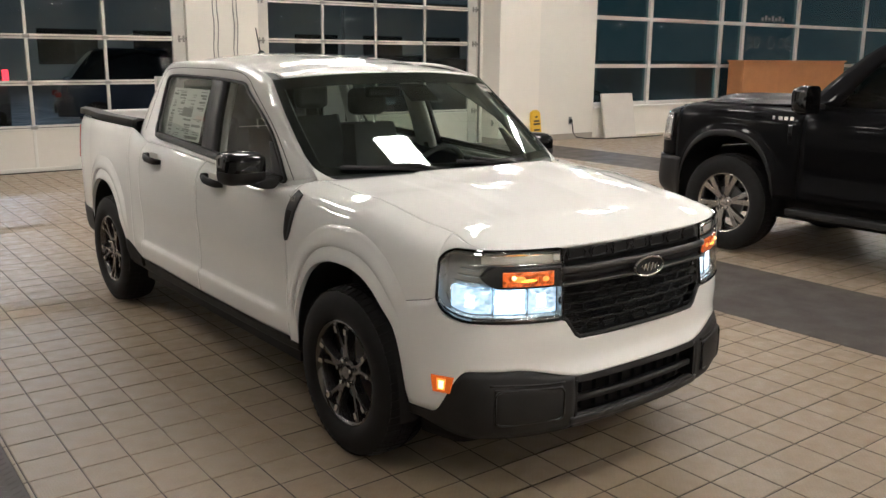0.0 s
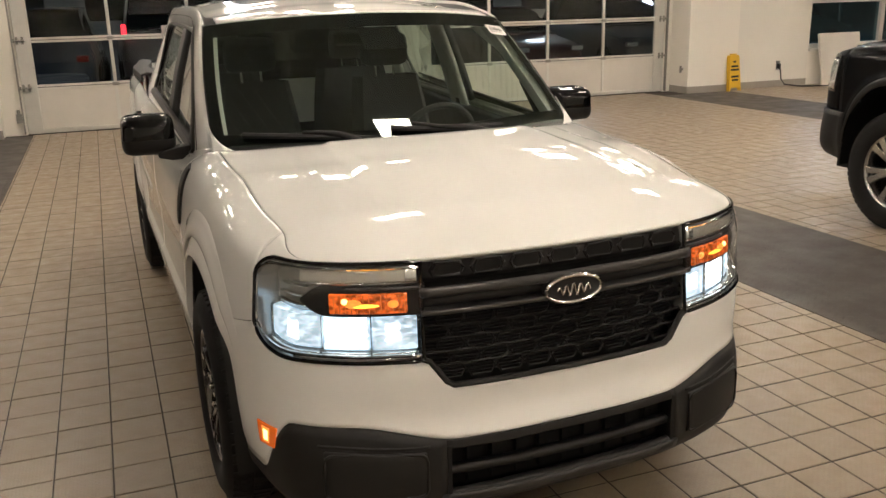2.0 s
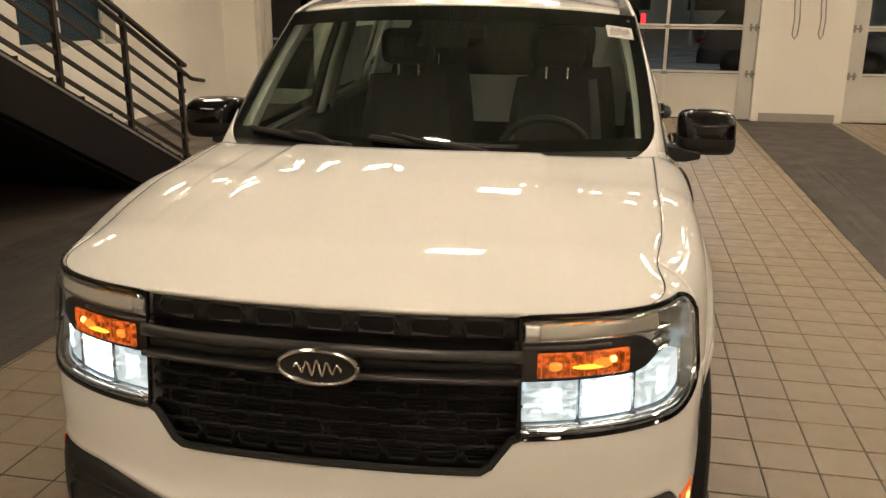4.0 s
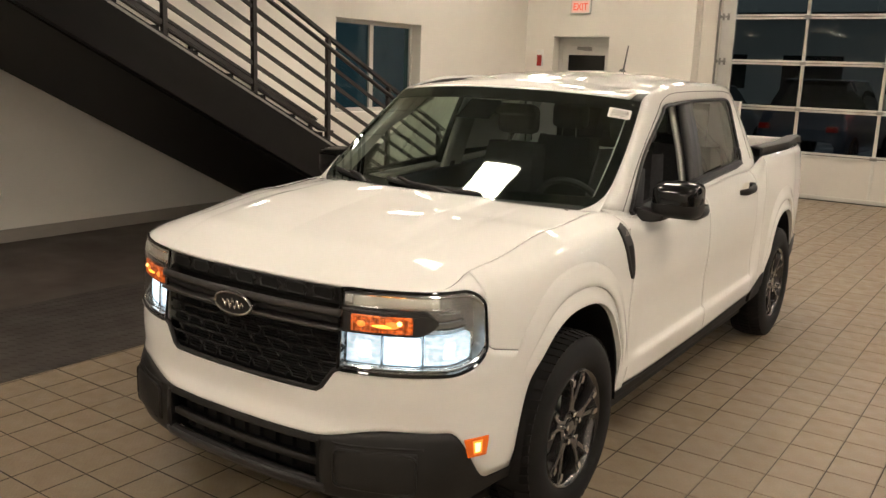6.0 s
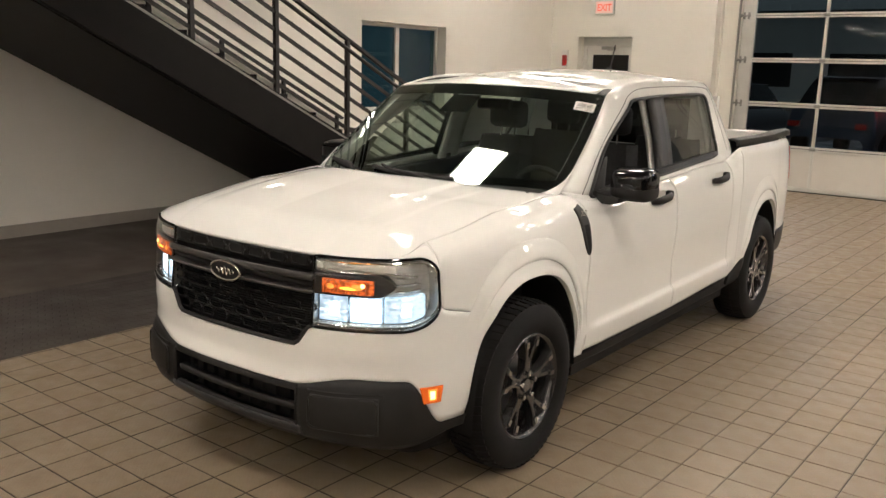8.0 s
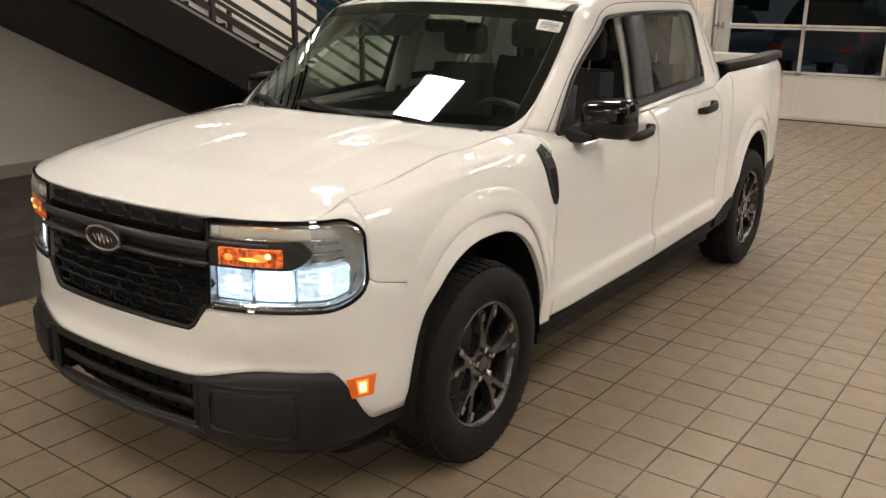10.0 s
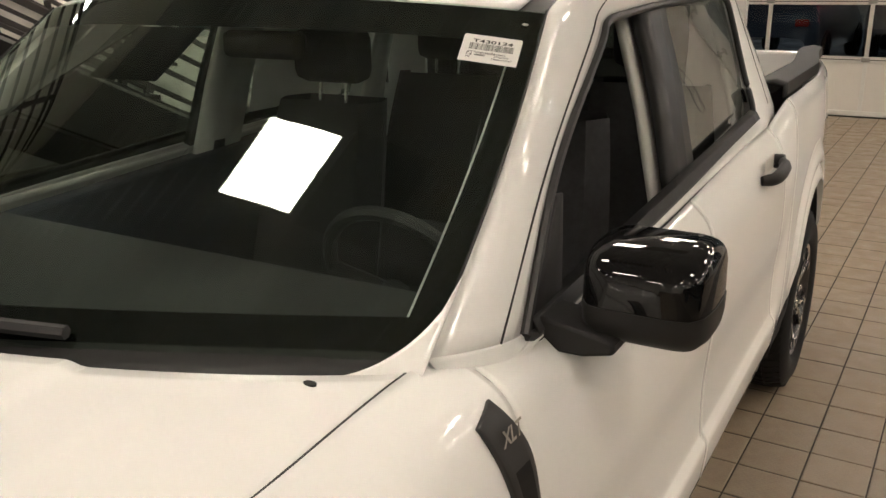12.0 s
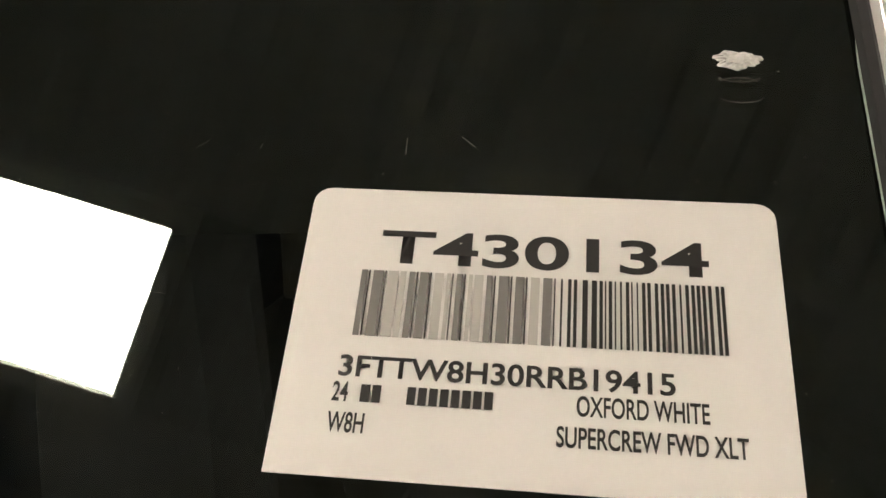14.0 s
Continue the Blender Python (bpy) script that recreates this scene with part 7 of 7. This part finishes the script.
for sgn in (1, -1):
    bm = bmesh.new()
    rings = []
    for y, sx, sz in ((0.70, 0.05, 0.05), (0.72, 0.085, 0.095), (0.78, 0.105, 0.115), (0.86, 0.105, 0.115)):
        rings.append([bm.verts.new((1.12 + sx * math.copysign(abs(math.cos(a)) ** 0.5, math.cos(a)), y, 1.375 + sz * math.copysign(abs(math.sin(a)) ** 0.5, math.sin(a)))) for a in np.linspace(0, 2 * math.pi, 24, endpoint=False)])
    for a, b in zip(rings, rings[1:]):
        for k in range(24):
            bm.faces.new((a[k], a[(k + 1) % 24], b[(k + 1) % 24], b[k]))
    bm.faces.new(rings[0][::-1])
    bm.faces.new(rings[-1])
    bmesh.ops.recalc_face_normals(bm, faces=bm.faces)
    if sgn < 0:
        mirror_x(bm)
    mr = part("door_mirror", bm, M_GLOSSBLACK, btruck, "gloss black door mirror", smooth=50)
    bm = block((0.90, 0.78, 1.30), (1.05, 0.85, 1.34))
    if sgn < 0:
        mirror_x(bm)
    part("arm", bm, M_PLASTIC, mr, smooth=0, bevel=0.01)
    for y in (1.50, 2.50):
        bm = bmesh.new()
        tube(bm, [(sgn * 0.985, y - 0.11, 1.17), (sgn * 1.02, y - 0.08, 1.172), (sgn * 1.02, y + 0.08, 1.174), (sgn * 0.985, y + 0.11, 1.175)], 0.016, 8)
        part("door_handle", bm, M_BLACKPAINT, btruck)
    # fender badge bars and vent
    for k, w in enumerate((0.03, 0.05, 0.045, 0.04)):
        y = 0.42 + 0.055 * k
        p = BB.at(BB.s_y(y), 1.20, 0.004)
        part("badge_bar", block((sgn * p.x - 0.004, y, 1.195), (sgn * p.x + 0.004, y + w * 0.8, 1.225)), M_CHROME, btruck, "chrome badge bar", smooth=0)
    p = BB.at(BB.s_y(0.60), 1.08, 0.003)
    part("fender_vent", block((sgn * p.x - 0.006, 0.585, 1.00), (sgn * p.x + 0.006, 0.625, 1.16)), M_GLOSSBLACK, btruck, "gloss black vent", smooth=0, bevel=0.003)
bboth("wheel_liner", lambda: (lambda: sheet([[Vector((x, BARCH_F[0] + 0.496 * math.copysign(abs(math.cos(a)) ** 0.83, math.cos(a)), 0.40 + 0.626 * abs(math.sin(a)) ** 0.83)) for a in np.linspace(0, math.pi, 21)] for x in (0.985, 0.55)]))(), M_PLASTIC_D)
bboth("wheel_liner", lambda: (lambda: sheet([[Vector((x, BARCH_R[0] + 0.496 * math.copysign(abs(math.cos(a)) ** 0.83, math.cos(a)), 0.40 + 0.626 * abs(math.sin(a)) ** 0.83)) for a in np.linspace(0, math.pi, 21)] for x in (0.985, 0.55)]))(), M_PLASTIC_D)
bw = make_wheel(btruck, 0.43, 0.270, 0.27, 6, M_RIM_BRIGHT, M_RIM_BRIGHT, "wheel", 0.17)
bw["label"] = "black tyre on a machined silver alloy wheel"
bw.matrix_basis = pose(0.865, 0.0, 0.425)
for m in (pose(0.865, 3.68, 0.425, 20), pose(-0.865, 0.0, 0.425, 10, 0, 180), pose(-0.865, 3.68, 0.425, 33, 0, 180)):
    copy_thing(bw, m)


# ---- papers and marks on the white pickup's glass ----
def ws_frame(u, v):
    """A frame on the windshield: x along the glass to the side, y up the glass, z outwards."""
    def on(a, b):
        q = ws_point(a, b)
        return Vector((q.x, along(q.y), q.z))
    p = on(u, v)
    n = (on(u + 0.01, v) - on(u - 0.01, v)).cross(on(u, v + 0.01) - on(u, v - 0.01)).normalized()
    x = STICK_U - n * STICK_U.dot(n)
    x.normalize()
    y = n.cross(x)
    m = Matrix((x, y, n)).transposed().to_4x4()
    m.translation = p
    return m


STICK_U = Vector((0.978, 0.192, -0.084))      # the sticker's lettering runs this way
SW, SH = 0.1016, 0.0684
stick = thing("windshield_sticker", "white printed stock sticker on the windshield", "sticker", loc=PARKED)
SM = ws_frame(0.8965, 0.8472) @ pose(0, 0, 0.0025, 0, 0, 3.89) @ Matrix.Diagonal((1.006, 0.966, 1, 1))
r = 0.004
pts = []
for cx, cy, a0 in ((SW / 2 - r, SH / 2 - r, 0), (-SW / 2 + r, SH / 2 - r, 90)):
    pts += [(cx + r * math.cos(radians(a0 + q)), cy + r * math.sin(radians(a0 + q))) for q in (0, 22, 45, 67, 90)]
pts += [(-SW / 2, -SH / 2), (SW / 2, -SH / 2)]
bm = prism(pts, -0.0004, 0.0, 2)
bm.transform(SM)
part("label_sheet", bm, mat("label_vinyl", (0.74, 0.73, 0.70), 0.3, noise_amt=0.015, coat=0.4), stick, smooth=0)


def put(text, x, y, size, stretch, bold=0.0, name="letters"):
    lettering(name, text, size, SM @ Matrix.Translation((x, y, 0.0002)), M_INK, stick, "LEFT", stretch, bold)


put("T430134", -0.0338, 0.0148, 0.0117, 1.66, 0.00025)
put("3FTTW8H30RRB19415", -0.0392, -0.0128, 0.0066, 1.055, 0.00012)
put("24", -0.0395, -0.0184, 0.0060, 0.55, 0.0001)
put("W8H", -0.0395, -0.0250, 0.0060, 0.55, 0.0001)
put("OXFORD WHITE", 0.0090, -0.0184, 0.0060, 0.56, 0.0001)
put("SUPERCREW FWD XLT", 0.0053, -0.0250, 0.0060, 0.585, 0.0001)
def bar(x0, x1, y0, y1, ink, name="barcode_bar"):
    b = block((x0, y0, 0.0002), (x1, y1, 0.0003))
    b.transform(SM)
    part(name, b, ink, stick, smooth=0)


for x0, x1 in [(-0.0337, -0.0318), (-0.0314, -0.0296)] + [(-0.0243 + 0.0022 * k, -0.0226 + 0.0022 * k) for k in range(8)]:
    bar(x0, x1, -0.0184, -0.0146, M_INK, "print_bar")
rng = random.Random(4)
x = -0.0372
while x < 0.0385:
    if x < 0.004:      # the print fades to grey towards its start
        w = rng.choice((0.0008, 0.0013, 0.0019, 0.0022))
        tone = rng.choice((M_INK_GREY, M_INK_GREY, M_INK_PALE))
        bar(x, x + w, -0.0035, 0.0125, tone)
        if rng.random() < 0.5:
            bar(x + w + 0.0003, x + w + 0.0006, -0.0035, 0.0125, M_INK)
            w += 0.0006
        x += w + rng.choice((0.0004, 0.0007))
    else:
        w = rng.choice((0.0003, 0.0004, 0.0007, 0.0007, 0.0011))
        bar(x, min(0.0390, x + w), -0.0035, 0.0125, M_INK)
        x += w + rng.choice((0.0004, 0.0005, 0.0008, 0.0011))
# dried white smear above the sticker
sm = thing("glue_smear", "small dried white smear on the windshield", "smear", loc=PARKED)
M2 = SM @ Matrix.Translation((0.0463, 0.0785, -0.0020))
rng = random.Random(9)
bm = bmesh.new()
rim_v = []
for k in range(44):
    q = 2 * math.pi * k / 44
    w = 1 + 0.10 * math.sin(3 * q + 1) + 0.08 * math.sin(7 * q) + rng.uniform(-0.09, 0.09)
    rim_v.append(bm.verts.new((0.0056 * w * math.cos(q), 0.0031 * w * math.sin(q), 0.0003)))
mid_v = [bm.verts.new((v.co.x * 0.6, v.co.y * 0.6, 0.0008 + rng.uniform(0, 0.0004))) for v in rim_v]
for k in range(44):
    bm.faces.new((rim_v[k], rim_v[(k + 1) % 44], mid_v[(k + 1) % 44], mid_v[k]))
bm.faces.new(mid_v)
bm.transform(M2)
part("smear", bm, M_GREASE, sm, smooth=0)
M_RESIDUE = mat("dried_ring", (0.06, 0.06, 0.058), 0.7)
for k, (dy, w, a0, a1) in enumerate(((-0.0052, 0.0050, 195, 345), (-0.0078, 0.0046, 20, 160), (-0.0115, 0.0054, 200, 340))):
    bm = bmesh.new()
    tube(bm, [(w * math.cos(radians(q)), dy + w * 0.42 * math.sin(radians(q)), 0.0004) for q in np.linspace(a0, a1, 14)], 0.00014, 4)
    bm.transform(M2)
    part("ring_mark", bm, M_RESIDUE, sm, "faint dried ring")

# dust and hair specks on the glass
M_DUST = mat("pale_dust", (0.30, 0.30, 0.28), 0.8, noise_amt=0.4, noise_scale=200)
dust = thing("glass_dust", "fine pale dust and lint specks on the windshield", "dust", loc=PARKED)
tagged(dust, kind="stuff")
bm = bmesh.new()
rng = random.Random(21)
for k in range(900):
    m = ws_frame(rng.uniform(0.35, 0.995), rng.uniform(0.25, 0.985)) if k % 3 else ws_frame(rng.uniform(-0.95, 0.95), rng.uniform(0.08, 0.98))
    a = rng.uniform(0, math.pi)
    ln = rng.uniform(0.00012, 0.0003) if rng.random() < 0.90 else rng.uniform(0.0008, 0.0026)
    wd = rng.uniform(0.00006, 0.00014)
    dx, dy = math.cos(a) * ln, math.sin(a) * ln
    nx, ny = -math.sin(a) * wd, math.cos(a) * wd
    q = [m @ Vector((sx * dx + tx * nx, sx * dy + tx * ny, 0.0008)) for sx, tx in ((-1, -1), (1, -1), (1, 1), (-1, 1))]
    bm.faces.new([bm.verts.new(p) for p in q])
part("specks", bm, M_DUST, dust, smooth=0)

# price sheet in the passenger rear window
sheet_t = thing("price_sheet", "printed price sheet taped inside the rear side window", "paper sheet", loc=PARKED)


def on_window(y, z, off):
    return Vector((-(side_x(z) + off), along(y), z))


def win_patch(y0, y1, z0, z1, off):
    return sheet([[on_window(y0 + (y1 - y0) * k / 4, z0 + (z1 - z0) * j / 6, off) for k in range(5)] for j in range(7)], True)


part("sheet", win_patch(1.60, 2.10, 1.205, 1.500, -0.014), M_PAPER, sheet_t, smooth=0)
bm = bmesh.new()
rng = random.Random(3)
for col in (1.62, 1.76, 1.90, 2.02):
    z = 1.485
    while z > 1.225:
        h = rng.choice((0.004, 0.004, 0.006, 0.011))
        w = rng.uniform(0.04, 0.115) * (0.6 if col > 2 else 1)
        if rng.random() < 0.8:
            bm.faces.new([bm.verts.new(on_window(y, zz, -0.0128)) for y, zz in ((col, z), (col + w, z), (col + w, z - h), (col, z - h))])
        z -= h + rng.uniform(0.004, 0.012)
for y0, y1, z0, z1 in ((1.64, 1.80, 1.215, 1.232), (1.76, 1.90, 1.34, 1.39), (1.62, 1.74, 1.285, 1.30)):
    bm.faces.new([bm.verts.new(on_window(y, zz, -0.0125)) for y, zz in ((y0, z1), (y1, z1), (y1, z0), (y0, z0))])
part("print_bars", bm, M_INK_GREY, sheet_t, "grey printed bars", smooth=0)


# ---- car park outside the glazed doors ----
def parked_car(x, y, turn, paint, lit, label, tall=0.0):
    t = thing("parked_car", label, "car", "cars parked outside", pose(x, y, -0.02, 0, 0, turn))
    H = 1.45 + tall
    prof = [(-2.2, 0.45, 0.62), (-2.1, 0.75, 0.80), (-1.2, 0.90 + tall * 0.4, 0.86), (-0.9, 0.98 + tall * 0.4, 0.86), (1.5, 1.0 + tall * 0.4, 0.87), (2.0, 0.98 + tall * 0.4, 0.85), (2.2, 0.55, 0.72)]
    cv = catmull(prof, 5)
    rows = []
    for py, pz, w in cv:
        rows.append([(-w, py, 0.30), (-w * 1.02, py, 0.30 + (pz - 0.3) * 0.6), (-w * 0.92, py, pz * 0.97), (-w * 0.5, py, pz), (w * 0.5, py, pz), (w * 0.92, py, pz * 0.97), (w * 1.02, py, 0.30 + (pz - 0.3) * 0.6), (w, py, 0.30)])
    part("body", sheet(rows), paint, t, smooth=60)
    g = []
    for py, pz, w in catmull([(-1.0, 0.95 + tall * 0.4, 0.78), (-0.35, H - 0.06, 0.62), (0.4, H, 0.62), (1.3, H - 0.06, 0.62), (1.9, 0.98 + tall * 0.4, 0.76)], 5):
        b = 0.92 + tall * 0.4
        g.append([(-0.80, py, b), (-w, py, pz), (w, py, pz), (0.80, py, b)])
    part("cabin", sheet(g), M_GLASS_DARK, t, "dark glazed cabin", smooth=30)
    part("roof", sheet([[(x2, yy, H - 0.03 + 0.035 * math.cos(yy - 0.4)) for x2 in (-0.62, 0, 0.62)] for yy in np.linspace(-0.3, 1.35, 6)]), paint, t, smooth=60, solid=0.02)
    for wx in (-0.80, 0.80):
        for wy in (-1.35, 1.35):
            bm = bmesh.new()
            lathe(bm, [(-0.11, 0.16), (-0.11, 0.29), (-0.08, 0.325), (0.08, 0.325), (0.11, 0.29), (0.11, 0.18), (0.06, 0.15), (0.07, 0.001)], 20, (wx, wy, 0.325))
            part("wheel", bm, M_TYRE, t)
    for wx in (-0.66, 0.66):
        tl = ((wx * 1.21 - 0.05, 1.98, 1.15), (wx * 1.21 + 0.05, 2.16, 1.39)) if tall > 0.45 else ((wx - 0.11, 2.10, 0.74), (wx + 0.11, 2.235, 0.86))
        part("tail_lamp", block(*tl), M_TAIL if lit else M_RED, t, "glowing red tail lamp" if lit else "red tail lamp", smooth=0, bevel=0.02)
        part("headlamp", block((wx - 0.15, -2.20, 0.62), (wx + 0.15, -2.08, 0.74)), M_REFLECTOR, t, smooth=0, bevel=0.02)
    return t


PAINTS = [mat("car_silver", (0.22, 0.22, 0.23), 0.3, metal=0.6, coat=0.6, noise_amt=0.1), mat("car_blue", (0.02, 0.035, 0.07), 0.3, metal=0.3, coat=0.8, noise_amt=0.1), mat("car_grey", (0.10, 0.10, 0.105), 0.3, metal=0.5, coat=0.6, noise_amt=0.1), mat("car_red", (0.055, 0.014, 0.014), 0.3, coat=0.8, noise_amt=0.1)]
for x, y, turn, k, lit, lab, tall in ((-4.6, 17.2, 178, 2, False, "grey hatchback parked outside", 0.1), (-1.9, 17.6, 176, 1, False, "dark blue car parked outside", 0.3), (0.25, 19.1, 180, 2, True, "tall grey car parked with its tail lamps lit", 0.5), (4.6, 18.6, 80, 1, False, "dark blue car parked side-on outside", 0.4),
                                  (7.6, 15.8, 4, 3, False, "dark red car parked outside", 0.1), (10.6, 16.2, 2, 2, False, "grey car parked outside", 0.3), (13.6, 17.0, 5, 0, False, "silver car parked outside", 0.2), (-9.0, 20.0, 170, 1, False, "dark blue car parked outside", 0.2), (18.0, 18.5, 92, 0, False, "silver car parked side-on outside", 0.3)):
    parked_car(x, y, turn, PAINTS[k], lit, lab, tall)


# assumed lamps, heads out of view, added to brighten the parked cars
def lot_lamp(x, y):
    t = thing("lot_lamp", "tall car park lamp with a lit head", "street lamp", "car park lamps", pose(x, y, -0.02))
    bm = bmesh.new()
    tube(bm, [(0, 0, 0), (0, 0, 0.6), (0, 0, 7.0)], [0.12, 0.08, 0.05], 10)
    part("pole", bm, M_GALV, t)
    part("head", block((-0.5, -0.16, 7.0), (0.5, 0.16, 7.12)), M_BLACKSTEEL, t, smooth=0, bevel=0.02)
    part("lamp", block((-0.42, -0.12, 6.97), (0.42, 0.12, 6.999)), M_LOTFILL, t, "bright white lamp", smooth=0)


for x, y in ((-8, 26), (3, 30), (15, 27), (26, 24)):
    lot_lamp(x, y)
# long low building across the lot
bld = thing("far_building", "dim long building across the car park", "building")
part("wall", block((-40, 62, -0.02), (60, 70, 6.0)), M_WALL_DIM, bld, smooth=0)
part("roof", block((-40.4, 61.6, 6.0), (60.4, 70.4, 6.3)), M_BLACKSTEEL, bld, smooth=0)
for k in range(14):
    part("window", block((-34 + 6.5 * k, 61.95, 1.0), (-30 + 6.5 * k, 62.02, 3.4)), M_GLASS_DARK, bld, smooth=0)


# ---- floor tiles: square, stacked joint to joint ----
def tile_mesh(name, s, h, chamfer=0.004):
    bm = bmesh.new()
    a = c = s / 2 - 0.0030
    b = d = a - chamfer
    lo = [bm.verts.new((x, y, -h)) for x, y in ((-a, -c), (a, -c), (a, c), (-a, c))]
    mid = [bm.verts.new((x, y, -0.0015)) for x, y in ((-a, -c), (a, -c), (a, c), (-a, c))]
    top = [bm.verts.new((x, y, 0.0)) for x, y in ((-b, -d), (b, -d), (b, d), (-b, d))]
    for r0, r1 in ((lo, mid), (mid, top)):
        for i in range(4):
            bm.faces.new((r0[i], r0[(i + 1) % 4], r1[(i + 1) % 4], r1[i]))
    bm.faces.new(top)
    me = bpy.data.meshes.new(name)
    bm.to_mesh(me)
    bm.free()
    me.materials.append(M_TILE)
    return me


tile_data = tile_mesh("tile", TP, 0.006)
floor_ob = bpy.data.objects["floor"]
far_v, far_f = [], []
near = 0
TX, TY = 0.998, 0.6537          # one corner of the tile grid
c = TP / 2 - 0.0030
d = c - 0.003
for lane0, lane1 in (LANE, (3.57, 7.95), (9.38, 20.0)):
    k0, k1 = math.ceil((lane0 - TX) / TP), math.floor((lane1 - TX) / TP)
    edges = [lane0] + [TX + TP * k for k in range(k0, k1 + 1)] + [lane1]
    for e0, e1 in zip(edges, edges[1:]):
        if e1 - e0 < 0.015:
            continue
        x, whole = (e0 + e1) / 2, e1 - e0 > 0.19
        a = (e1 - e0) / 2 - 0.0030
        b = a - 0.003
        y = TY + TP * (math.ceil((WALL_S - TY) / TP) - 0.5)
        while y < WALL_Y - 0.12:
            y += TP
            dz = 0.0006 * math.sin(x * 37.1 + y * 51.7)
            if whole and lane0 < 0 and near < 300 and ((x < -0.95 and 0.0 < y < 2.2) or (x > 0.95 and 0.0 < y < 3.4)):
                o = new("tile", tile_data)
                o.location = (x, y, dz)
                o.parent = floor_ob
                near += 1
            else:
                k = len(far_v)
                far_v += [(x - a, y - c, -0.0015 + dz), (x + a, y - c, -0.0015 + dz), (x + a, y + c, -0.0015 + dz), (x - a, y + c, -0.0015 + dz), (x - b, y - d, dz), (x + b, y - d, dz), (x + b, y + d, dz), (x - b, y + d, dz)]
                far_f += [(k + 4, k + 5, k + 6, k + 7)] + [(k + j, k + (j + 1) % 4, k + 4 + (j + 1) % 4, k + 4 + j) for j in range(4)]
me = bpy.data.meshes.new("tile_field")
me.from_pydata(far_v, [], far_f)
me.materials.append(M_TILE_FAR)
ob = new("tile_field", me)
ob.parent = floor_ob
tagged(ob, "square beige porcelain floor tiles laid in a grid", kind="stuff")
